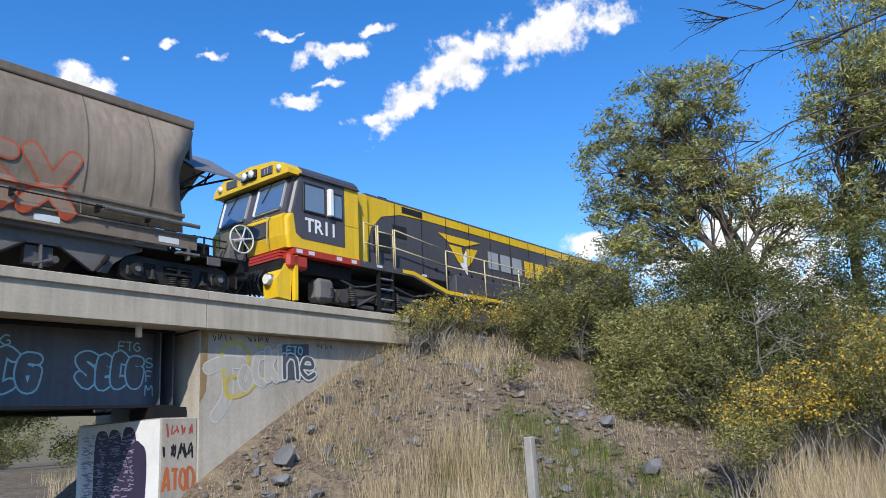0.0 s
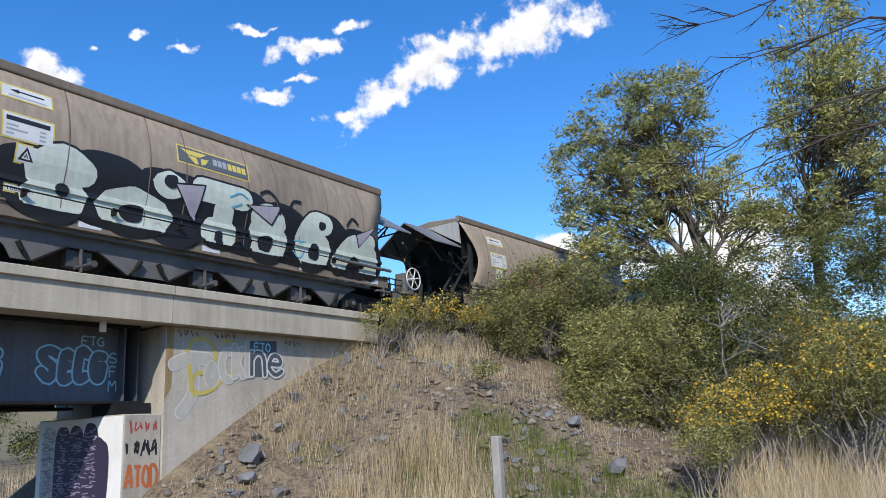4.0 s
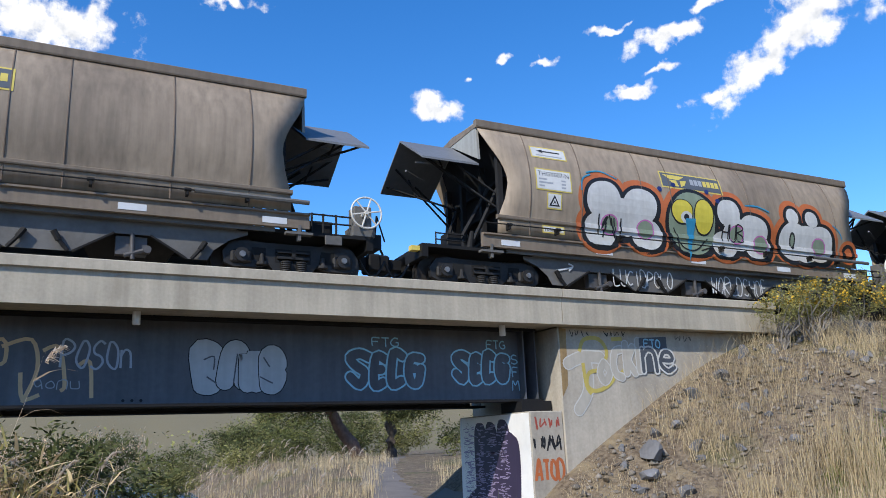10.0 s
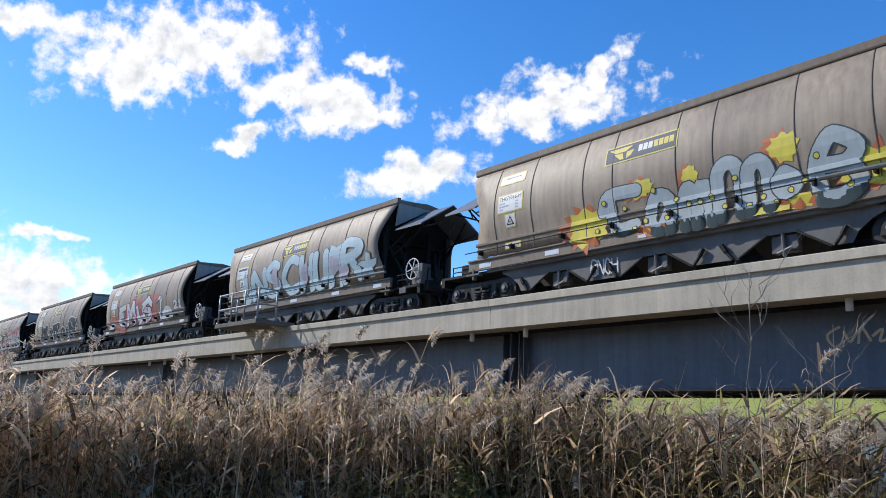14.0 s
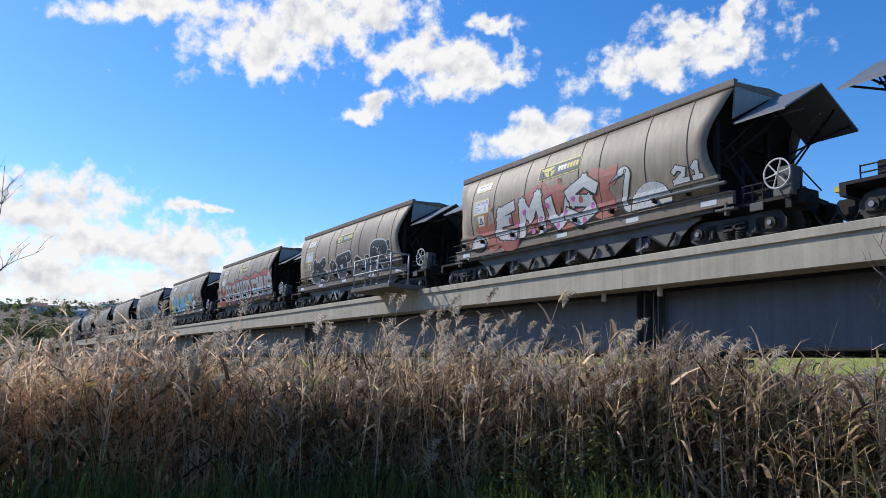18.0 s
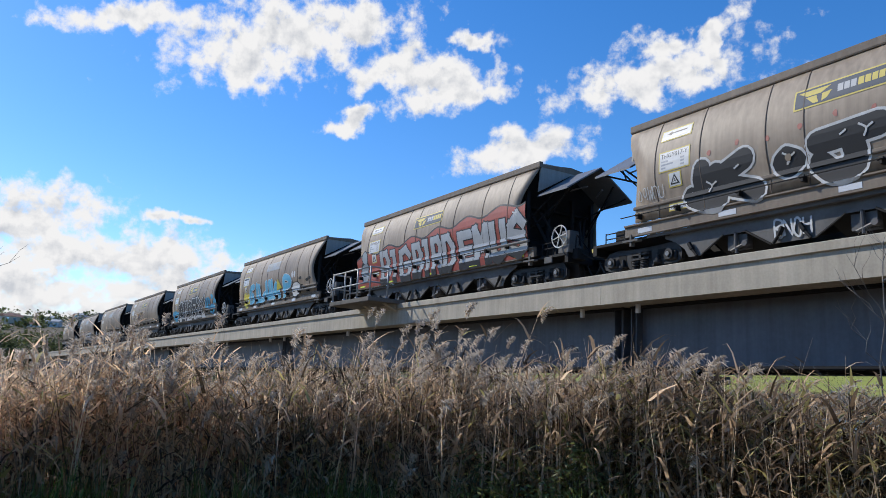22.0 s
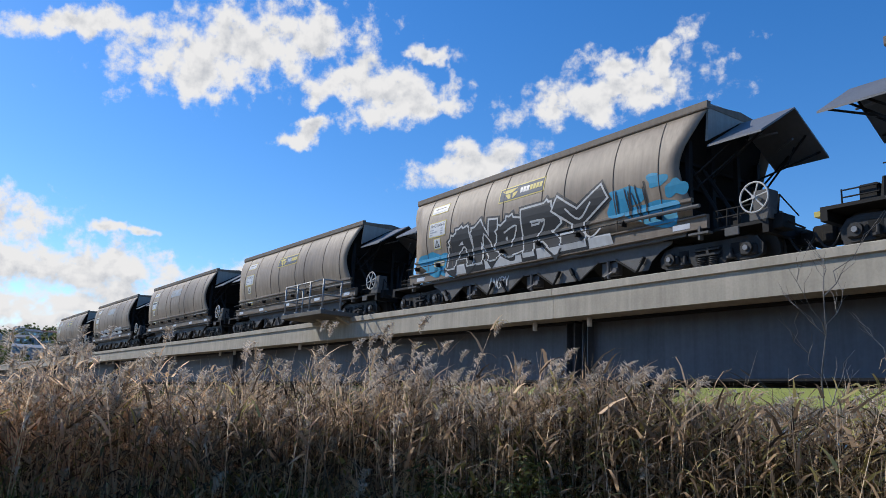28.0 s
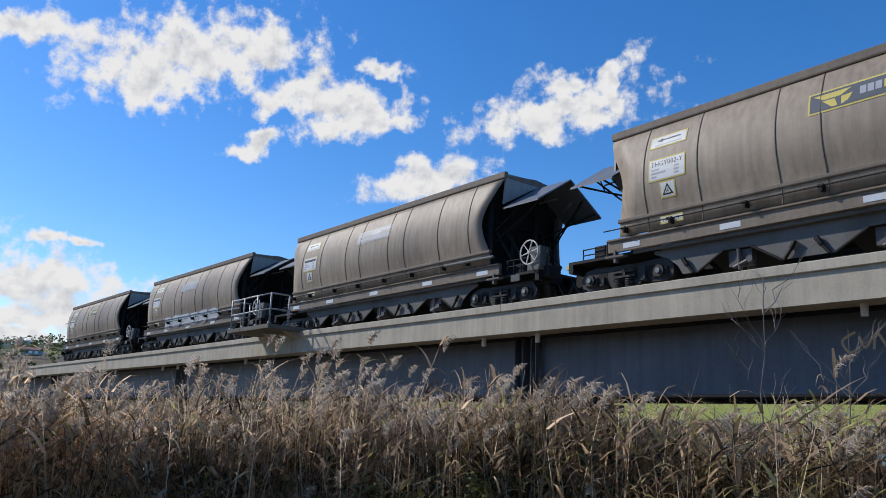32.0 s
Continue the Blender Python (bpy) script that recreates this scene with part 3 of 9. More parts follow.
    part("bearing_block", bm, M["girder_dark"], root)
    # stone ballast under the track past the abutment
    bm = bmesh.new()
    rows = []
    for k in range(30):
        x = 13.42 + 2.3 * k
        p, _ = track(x)
        rows.append([bm.verts.new((x, p.y + a, rail_z(x) - z)) for a, z in ((-2.2, 0.92), (-1.5, 0.15), (1.5, 0.15), (2.2, 0.92))])
    for r0, r1 in zip(rows, rows[1:]):
        for i in range(3):
            bm.faces.new((r0[i], r1[i], r1[i + 1], r0[i + 1]))
    bm.faces.new(rows[0][::-1])
    part("ballast_bed", bm, M["ballast"], root, "grey stone ballast under the track")
    # rails on the deck, to both ends of the line
    for yy in (-0.56, 0.56):
        pts = []
        x = 80.0
        while x > -320:
            pts.append(x)
            x -= 5.0
        bm = bmesh.new()
        rows = []
        for x in pts:
            p, _ = track(x, yy)
            rows.append([bm.verts.new((x, p.y + a, rail_z(x) + b)) for a, b in ((-0.035, 0), (0.035, 0), (0.06, -0.13), (-0.06, -0.13))])
        for r0, r1 in zip(rows, rows[1:]):
            for i in range(4):
                bm.faces.new((r0[i], r1[i], r1[(i + 1) % 4], r0[(i + 1) % 4]))
        part("rail", bm, M["rail"], root)
    return root


build_bridge()


# the train: hopper wagons behind a locomotive that shows its cab end


SHEET = [(1.15, 1.235), (1.44, 1.245), (1.62, 1.29), (1.80, 1.335), (1.95, 1.358), (2.10, 1.37), (2.25, 1.367), (2.40, 1.355), (2.55, 1.333), (2.70, 1.30), (2.85, 1.256), (3.00, 1.20), (3.15, 1.135), (3.30, 1.05)]
END_U = [(1.15, 5.14), (1.44, 5.12), (1.8, 5.0), (2.1, 4.95), (2.3, 4.97), (2.55, 5.08), (2.85, 5.25), (3.15, 5.38), (3.30, 5.41)]


def lerp_table(tab, v):
    if v <= tab[0][0]:
        return tab[0][1]
    for (a, p), (b, q) in zip(tab, tab[1:]):
        if v <= b:
            return p + (q - p) * (v - a) / (b - a)
    return tab[-1][1]


def skin(z):
    return lerp_table(SHEET, z)


def hopper_wagon():
    """One covered hopper wagon, its origin at rail level in the middle, x along the track."""
    w = tagged(new("hopper_wagon"), "taupe covered hopper wagon with bulged ribbed sides on the bridge", "wagon", "hopper wagons of the train")
    # bulged side sheets, cut in a curve at both ends
    for sg in (-1, 1):
        bm = bmesh.new()
        cols = []
        for i in range(29):
            f = -1 + 2 * i / 28
            cols.append([bm.verts.new((f * lerp_table(END_U, z), sg * y, z)) for z, y in SHEET])
        fs = []
        for c0, c1 in zip(cols, cols[1:]):
            for j in range(len(SHEET) - 1):
                fs.append(bm.faces.new((c0[j], c1[j], c1[j + 1], c0[j + 1])))
        bmesh.ops.recalc_face_normals(bm, faces=fs)
        if (fs[0].normal.y > 0) != (sg > 0):
            bmesh.ops.reverse_faces(bm, faces=fs)
        bmesh.ops.solidify(bm, geom=fs, thickness=0.02)
        part("side_sheet", bm, M["hopper"], w, smooth=True)
        if sg < 0:
            # weld ribs that follow the bulge
            for u in (-4.16, -2.98, -1.49, -0.73, 0.72, 1.48, 2.96, 4.16):
                bm = bmesh.new()
                rows = [[bm.verts.new((u + du, sg * (skin(z) + dy), z)) for du, dy in ((-0.014, -0.004), (-0.007, 0.012), (0.007, 0.012), (0.014, -0.004))] for z, _ in SHEET]
                for r0, r1 in zip(rows, rows[1:]):
                    for i in range(3):
                        bm.faces.new((r0[i], r0[i + 1], r1[i + 1], r1[i]))
                bmesh.ops.recalc_face_normals(bm, faces=bm.faces[:])
                part("weld_rib", bm, M["rib"], w)
        bm = bmesh.new()
        prism(bm, [(sg * 1.03, 3.275), (sg * 1.09, 3.275), (sg * 1.10, 3.30), (sg * 1.10, 3.425), (sg * 1.085, 3.44), (sg * 0.98, 3.44), (sg * 0.98, 3.30)], "x", -5.43, 5.43)
        part("top_rail", bm, M["hopper_lip"], w)
        bm = bmesh.new()
        prism(bm, [(sg * 1.20, 1.42), (sg * 1.275, 1.42), (sg * 1.285, 1.44), (sg * 1.285, 1.485), (sg * 1.26, 1.50), (sg * 1.20, 1.50)], "x", -5.15, 5.15)
        part("belt_rail", bm, M["hopper_lip"], w)
        bm = bmesh.new()
        prism(bm, [(sg * 1.14, 0.87), (sg * 1.225, 0.87), (sg * 1.225, 1.08), (sg * 1.27, 1.095), (sg * 1.27, 1.125), (sg * 1.14, 1.14)], "x", -5.45, 5.45)
        part("side_sill", bm, M["hopper_lip"], w)
        # lower hopper plates with their trapezoid cut-outs over the discharge doors
        yy = sg * 1.02
        edge = [(-4.20, 0.80), (-4.20, 0.74), (-3.9, 0.62), (-3.68, 0.45), (-3.58, 0.28)]
        for c in (-2.46, 0.0, 2.48):
            edge += [(c - 0.80, 0.28), (c - 0.28, 0.60), (c + 0.28, 0.60), (c + 0.80, 0.28)]
        edge += [(3.58, 0.28), (3.68, 0.45), (3.9, 0.62), (4.2, 0.74), (4.2, 0.80)]
        bm = bmesh.new()
        prism(bm, edge, "y", min(yy, yy - sg * 0.02), max(yy, yy - sg * 0.02))
        part("hopper_plate", bm, M["under"], w)
        bm = bmesh.new()
        box(bm, (-4.9, min(sg * 1.0, sg * 1.14), 0.80), (4.9, max(sg * 1.0, sg * 1.14), 0.868))
        part("frame_channel", bm, M["under"], w)
        if sg < 0:
            for c in (-2.46, 0.0, 2.48):
                for s2 in (-1, 1):
                    bm = bmesh.new()
                    rod(bm, (c + s2 * 0.25, -1.04, 0.60), (c + s2 * 0.80, -1.04, 0.27), 0.022, 6)
                    part("door_linkage", bm, M["black"], w)
                    bm = bmesh.new()
                    rod(bm, (c + s2 * 0.98, -1.08, 0.42), (c + s2 * 0.86, -1.08, 0.27), 0.03, 7)
                    rod(bm, (c + s2 * 1.06, -1.08, 0.55), (c + s2 * 0.98, -1.08, 0.42), 0.045, 7)
                    part("door_stop", bm, M["black"], w)
                bm = bmesh.new()
                box(bm, (c - 0.22, -0.95, 0.30), (c + 0.22, -0.80, 0.58))
                rod(bm, (c, -1.0, 0.62), (c + 0.02, -1.0, 0.22), 0.035, 8)
                rod(bm, (c - 0.1, -1.0, 0.27), (c + 0.22, -1.0, 0.38), 0.035, 8)
                rod(bm, (c + 0.22, -1.05, 0.38), (c + 0.22, -0.93, 0.38), 0.06, 10)
                part("door_lock", bm, M["lock"], w, "greased discharge door lock")
            # reflective strips on the sill
            for u in (-4.58, -2.46, -0.04, 2.44, 4.58):
                bm = bmesh.new()
                box(bm, (u - 0.20, -1.231, 0.915), (u + 0.20, -1.2255, 1.02))
                part("reflector_strip", bm, M["reflector"], w)
            # shunter's rail along the belt
            bm = bmesh.new()
            rod(bm, (-5.45, -1.36, 1.285), (3.3, -1.36, 1.285), 0.013, 6)
            part("side_rod", bm, M["black"], w)
            bm = bmesh.new()
            rod(bm, (3.3, -1.36, 1.285), (5.4, -1.36, 1.275), 0.04, 8)
            part("operating_shaft", bm, M["under"], w)
            for u in (-4.95, -3.6, -2.1, -0.8, 0.55, 1.85, 3.2, 4.4):
                bm = bmesh.new()
                box(bm, (u - 0.02, -1.375, 1.20), (u + 0.02, -1.23, 1.31))
                rod(bm, (u - 0.05, -1.36, 1.285), (u + 0.05, -1.36, 1.285), 0.03, 7)
                part("rod_bracket", bm, M["black"], w)
    # roof, low pitched
    bm = bmesh.new()
    prism(bm, [(-1.0, 3.36), (0, 3.47), (1.0, 3.36), (1.0, 3.30), (-1.0, 3.30)], "x", -5.42, 5.42)
    part("roof_sheet", bm, M["hopper_lip"], w)
    # ends: pale top plate, sloping hopper wall, stiffeners, braces, canopy
    for sg in (-1, 1):
        bm = bmesh.new()
        prism(bm, [(-1.02, 3.40), (0, 3.45), (1.02, 3.40), (1.08, 2.62), (0, 3.25), (-1.08, 2.62)], "x", min(sg * 5.36, sg * 5.41), max(sg * 5.36, sg * 5.41))
        part("end_plate", bm, M["endplate"], w)
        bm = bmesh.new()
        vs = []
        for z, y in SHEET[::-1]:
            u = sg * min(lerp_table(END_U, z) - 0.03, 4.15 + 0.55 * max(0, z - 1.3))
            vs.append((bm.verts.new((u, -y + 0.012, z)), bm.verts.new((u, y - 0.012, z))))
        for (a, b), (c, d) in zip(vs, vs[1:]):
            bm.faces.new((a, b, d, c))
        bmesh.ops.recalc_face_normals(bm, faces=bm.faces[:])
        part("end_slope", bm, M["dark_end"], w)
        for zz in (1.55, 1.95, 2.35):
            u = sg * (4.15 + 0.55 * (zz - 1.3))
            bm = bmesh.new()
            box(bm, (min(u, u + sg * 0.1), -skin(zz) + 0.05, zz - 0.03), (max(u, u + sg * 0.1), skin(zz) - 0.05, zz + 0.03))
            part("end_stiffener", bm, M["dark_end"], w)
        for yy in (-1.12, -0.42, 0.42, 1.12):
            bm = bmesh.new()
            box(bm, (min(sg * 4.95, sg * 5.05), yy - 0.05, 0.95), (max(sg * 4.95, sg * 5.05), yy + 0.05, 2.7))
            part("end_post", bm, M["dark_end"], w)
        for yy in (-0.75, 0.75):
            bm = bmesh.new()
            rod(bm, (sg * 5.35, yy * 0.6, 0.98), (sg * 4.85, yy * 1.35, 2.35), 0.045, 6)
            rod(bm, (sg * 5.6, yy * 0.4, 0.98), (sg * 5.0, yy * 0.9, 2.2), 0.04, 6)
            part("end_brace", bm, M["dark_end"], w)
        # canopy: two pitched sheets with a rolled edge
        for s2 in (-1, 1):
            bm = bmesh.new()
            pts = [(0, 3.235), (s2 * 1.12, 2.515), (s2 * 1.12, 2.475), (s2 * 1.085, 2.495), (0, 3.20)]
            prism(bm, pts, "x", min(sg * 5.42, sg * 6.57), max(sg * 5.42, sg * 6.57))
            part("canopy_sheet", bm, M["hood"], w)
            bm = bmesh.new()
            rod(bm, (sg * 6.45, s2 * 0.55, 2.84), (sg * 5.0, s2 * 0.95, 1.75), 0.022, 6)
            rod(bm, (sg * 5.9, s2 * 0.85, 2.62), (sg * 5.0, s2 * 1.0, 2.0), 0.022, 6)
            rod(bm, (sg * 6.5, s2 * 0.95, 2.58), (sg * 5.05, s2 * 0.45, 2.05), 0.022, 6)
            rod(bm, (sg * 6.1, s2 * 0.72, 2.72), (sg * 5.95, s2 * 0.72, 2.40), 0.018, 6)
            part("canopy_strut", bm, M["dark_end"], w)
            bm = bmesh.new()
            rod(bm, (sg * 6.35, s2 * 0.25, 2.72), (sg * 5.85, s2 * 0.5, 2.64), 0.022, 6)
            part("canopy_stay", bm, M["hood"], w)
        # end platform and headstock
        bm = bmesh.new()
        box(bm, (min(sg * 4.3, sg * 6.62), -1.10, 0.80), (max(sg * 4.3, sg * 6.62), 1.10, 0.86))
        box(bm, (min(sg * 6.50, sg * 6.62), -1.10, 0.62), (max(sg * 6.50, sg * 6.62), 1.10, 0.80))
        box(bm, (min(sg * 4.3, sg * 6.62), -0.30, 0.52), (max(sg * 4.3, sg * 6.62), 0.30, 0.80))
        part("end_platform", bm, M["black"], w)
        bm = bmesh.new()
        box(bm, (min(sg * 5.05, sg * 5.5), -1.26, 0.76), (max(sg * 5.05, sg * 5.5), -1.12, 0.80))
        box(bm, (sg * 5.28 - 0.025, -1.24, 0.66), (sg * 5.28 + 0.025, -1.14, 0.92))
        part("lifting_lug", bm, M["under"], w)
        # coupler
        bm = bmesh.new()
        box(bm, (min(sg * 6.5, sg * 6.95), -0.11, 0.55), (max(sg * 6.5, sg * 6.95), 0.11, 0.76), bevel=0.02)
        box(bm, (min(sg * 6.88, sg * 7.14), -0.20, 0.48), (max(sg * 6.88, sg * 7.14), 0.20, 0.82), bevel=0.04)
        part("coupler", bm, M["black"], w)
        bm = bmesh.new()
        limb(bm, [(sg * (6.6 + 0.5 * k / 8), -0.45, 0.62 - 0.30 * math.sin(math.pi * k / 8)) for k in range(9)], 0.022, 0.022, 7)
        part("brake_hose", bm, M["rubber"], w)
    # brake gear at the leading end: stand, hand wheel, box, valves
    bm = bmesh.new()
    box(bm, (6.30, -1.05, 0.86), (6.62, -0.75, 1.42), bevel=0.015)
    box(bm, (6.25, -1.10, 0.86), (6.66, -0.70, 1.05), bevel=0.01)
    part("brake_stand", bm, M["under"], w)
    bm = bmesh.new()
    ring(bm, (6.45, -1.24, 1.245), 0.275, 0.017)
    part("hand_wheel_rim", bm, M["wheel_white"], w, "white hand brake wheel rim", True)
    for k in range(6):
        q = 2 * math.pi * k / 6 + 0.2
        bm = bmesh.new()
        rod(bm, (6.45, -1.24, 1.245), (6.45 + 0.27 * math.cos(q), -1.24, 1.245 + 0.27 * math.sin(q)), 0.015, 6)
        part("hand_wheel_spoke", bm, M["wheel_white"], w)
    bm = bmesh.new()
    rod(bm, (6.45, -1.27, 1.245), (6.45, -1.05, 1.245), 0.035, 10)
    part("hand_wheel_hub", bm, M["wheel_white"], w)
    bm = bmesh.new()
    for u in (5.55, 5.75, 5.98):
        rod(bm, (u, -1.02, 0.86), (u, -1.02, 1.22), 0.02, 6)
    rod(bm, (5.5, -1.02, 1.20), (6.25, -1.02, 1.20), 0.016, 6)
    rod(bm, (5.5, -1.02, 1.06), (6.25, -1.02, 1.06), 0.016, 6)
    box(bm, (5.6, -0.9, 0.86), (5.95, -0.5, 1.12))
    part("valve_gear", bm, M["black"], w)
    bm = bmesh.new()
    rod(bm, (6.7, -0.95, 0.80), (6.75, -0.95, 1.30), 0.018, 6)
    rod(bm, (6.75, -0.95, 1.30), (6.98, -0.75, 0.9), 0.014, 6)
    rod(bm, (6.7, -0.95, 0.9), (7.0, -0.6, 0.7), 0.02, 6)
    box(bm, (6.6, -0.98, 0.7), (6.82, -0.6, 0.95))
    part("coupling_lever", bm, M["black"], w)
    bm = bmesh.new()
    box(bm, (5.75, -1.13, 0.66), (6.05, -1.10, 0.82), bevel=0.01)
    part("label_plate", bm, M["under"], w)
    bm = bmesh.new()
    box(bm, (-6.05, -0.95, 0.86), (-5.75, -0.65, 1.15), bevel=0.02)
    rod(bm, (-5.62, -1.0, 0.86), (-5.58, -1.05, 1.18), 0.07, 10, 0.04)
    rod(bm, (-6.3, -1.0, 1.10), (-5.7, -1.0, 1.10), 0.014, 6)
    rod(bm, (-6.3, -1.0, 0.98), (-5.7, -1.0, 0.98), 0.014, 6)
    rod(bm, (-6.3, -1.0, 0.86), (-6.3, -1.0, 1.12), 0.014, 6)
    part("air_valve", bm, M["black"], w)
    bm = bmesh.new()
    box(bm, (-6.78, -1.0, 0.74), (-6.60, -0.86, 0.83))
    part("step_block", bm, M["sign_yellow"], w, "worn yellow step block")
    bm = bmesh.new()
    box(bm, (-4.6, -0.22, 0.50), (4.6, 0.22, 0.82))
    part("centre_sill", bm, M["black"], w)
    # hopper chutes between the rails
    for c in (-2.46, 0.0, 2.48):
        bm = bmesh.new()
        r = bmesh.ops.create_cone(bm, cap_ends=True, segments=4, radius1=0.7, radius2=1.25, depth=0.6, matrix=Matrix.Translation((c, 0, 0.52)) @ Matrix.Rotation(math.pi / 4, 4, "Z"))
        part("discharge_chute", bm, M["black"], w)
    # the ends stand 0.29 m further in than the figures above
    for ob in w.children:
        for v in ob.data.vertices:
            if abs(v.co.x) > 4.25 and not ob.name.startswith("reflector"):
                v.co.x -= math.copysign(0.29, v.co.x)
    # bogies
    for cu in (-4.97, 4.97):
        for sg in (-1, 1):
            yy = sg * 0.88
            bm = bmesh.new()
            top = [(-1.12, 0.30), (-1.14, 0.48), (-1.02, 0.64), (-0.80, 0.68), (-0.45, 0.66), (0.45, 0.66), (0.80, 0.68), (1.02, 0.64), (1.14, 0.48), (1.12, 0.30), (0.98, 0.24), (0.62, 0.24), (0.40, 0.30), (0.30, 0.18), (-0.30, 0.18), (-0.40, 0.30), (-0.62, 0.24), (-0.98, 0.24)]
            prism(bm, [(cu + a, b) for a, b in top], "y", yy - 0.05, yy + 0.05)
            part("bogie_side_frame", bm, M["bogie"], w)
            if sg < 0:
                # black plates on the solid frame hold the shade of its openings
                bm = bmesh.new()
                for a in (-0.58, 0.58):
                    prism(bm, [(cu + a - 0.13, 0.36), (cu + a - 0.10, 0.57), (cu + a + 0.13, 0.57), (cu + a + 0.13, 0.36)], "y", yy - 0.054, yy - 0.045)
                prism(bm, [(cu - 0.30, 0.34), (cu - 0.30, 0.57), (cu + 0.30, 0.57), (cu + 0.30, 0.34)], "y", yy - 0.054, yy - 0.045)
                part("frame_opening", bm, M["pit"], w)
                for a in (-0.13, 0.13):
                    bm = bmesh.new()
                    for k in range(5):
                        ring(bm, (cu + a, yy - 0.09, 0.20 + k * 0.035), 0.075, 0.016, "z", 12, 5)
                    part("bogie_spring", bm, M["bogie"], w, smooth=True)
                bm = bmesh.new()
                box(bm, (cu - 0.27, yy - 0.10, 0.40), (cu + 0.27, yy - 0.06, 0.44))
                box(bm, (cu - 0.27, yy - 0.10, 0.50), (cu + 0.27, yy - 0.06, 0.53))
                box(bm, (cu - 0.03, yy - 0.10, 0.40), (cu + 0.03, yy - 0.06, 0.56))
                part("bolster_end", bm, M["bogie"], w)
                for a in (-0.52, 0.50):
                    bm = bmesh.new()
                    rod(bm, (cu + a, yy - 0.08, 0.30), (cu + a, yy - 0.08, 0.46), 0.05, 10, 0.03)
                    rod(bm, (cu + a, yy - 0.08, 0.28), (cu + a, yy - 0.08, 0.32), 0.09, 10)
                    part("friction_damper", bm, M["bogie"], w)
                for a in (-0.85, 0.85):
                    bm = bmesh.new()
                    rod(bm, (cu + a, yy - 0.15, 0.42), (cu + a, yy + 0.02, 0.42), 0.115, 16)
                    box(bm, (cu + a - 0.17, yy - 0.10, 0.30), (cu + a + 0.17, yy, 0.50), bevel=0.03)
                    part("axle_box", bm, M["bogie"], w)
                    bm = bmesh.new()
                    rod(bm, (cu + a, yy - 0.18, 0.42), (cu + a, yy - 0.145, 0.42), 0.05, 14)
                    part("axle_cap", bm, M["cap"], w, "shiny worn axle end cap")
        for a in (-0.85, 0.85):
            bm = bmesh.new()
            for sg in (-1, 1):
                rod(bm, (0, sg * 0.50, 0), (0, sg * 0.63, 0), 0.42, 28)
                rod(bm, (0, sg * 0.47, 0), (0, sg * 0.505, 0), 0.45, 28)
            rod(bm, (0, -0.86, 0), (0, 0.86, 0), 0.07, 10)
            o = part("wheelset", bm, M["wheel"], w)
            o.location = (cu + a, 0, 0.42)
    return w


M["rib"] = material("rusty weld seam", (0.145, 0.108, 0.078), 0.7, scale=5, vary=0.3)
M["lock"] = material("greased grey steel", (0.075, 0.07, 0.068), 0.55, scale=10, vary=0.4, stain=(0.04, 0.04, 0.04))
M["pit"] = material("black for shade in frame openings", (0.006, 0.006, 0.006), 0.9, vary=0.2)
M["cap"] = material("worn axle cap steel", (0.20, 0.19, 0.18), 0.4, metal=0.5, scale=20, vary=0.5)
M["wheel"] = material("brown wheel steel", (0.035, 0.03, 0.026), 0.55, metal=0.3, vary=0.3)
M["wheel_white"] = material("chalky white paint", (0.62, 0.60, 0.55), 0.6, scale=20, vary=0.2, stain=(0.35, 0.3, 0.22), stain_at=(0.55, 0.75))

WAGONS = []


def build_wagons():
    first = hopper_wagon()
    WAGONS.append((26, first))
    for n in range(25, 9, -1):
        WAGONS.append((n, copy_thing(first, Matrix())))


build_wagons()


def glass(name, col):
    m = bpy.data.materials.new(name)
    m.use_nodes = True
    p = m.node_tree.nodes["Principled BSDF"]
    p.inputs["Base Color"].default_value = (*col, 1)
    p.inputs["Roughness"].default_value, p.inputs["Metallic"].default_value = 0.04, 0.6
    p.inputs["Specular IOR Level"].default_value = 0.9
    n, b, t = m.node_tree.nodes.new("ShaderNodeTexNoise"), m.node_tree.nodes.new("ShaderNodeBump"), m.node_tree.nodes.new("ShaderNodeTexCoord")
    n.inputs["Scale"].default_value = 0.8
    b.inputs["Strength"].default_value, b.inputs["Distance"].default_value = 0.05, 0.02
    m.node_tree.links.new(t.outputs["Object"], n.inputs["Vector"])
    m.node_tree.links.new(n.outputs["Fac"], b.inputs["Height"])
    m.node_tree.links.new(b.outputs[0], p.inputs["Normal"])
    return m


# the blue of the reflected sky is put into the base colour
M["glass"] = glass("reflective glass with sky blue in its colour", (0.20, 0.32, 0.45))
M["pane_side"] = glass("grey cab side glass", (0.34, 0.37, 0.36))
M["frame_grey"] = material("pale rubber window frame", (0.42, 0.43, 0.44), 0.5, vary=0.1)
M["lamp"] = material("headlamp lens", (0.75, 0.75, 0.68), 0.1, vary=0.05)
M["handrail"] = material("grimy cream handrail paint", (0.55, 0.47, 0.25), 0.5, scale=12, vary=0.2)


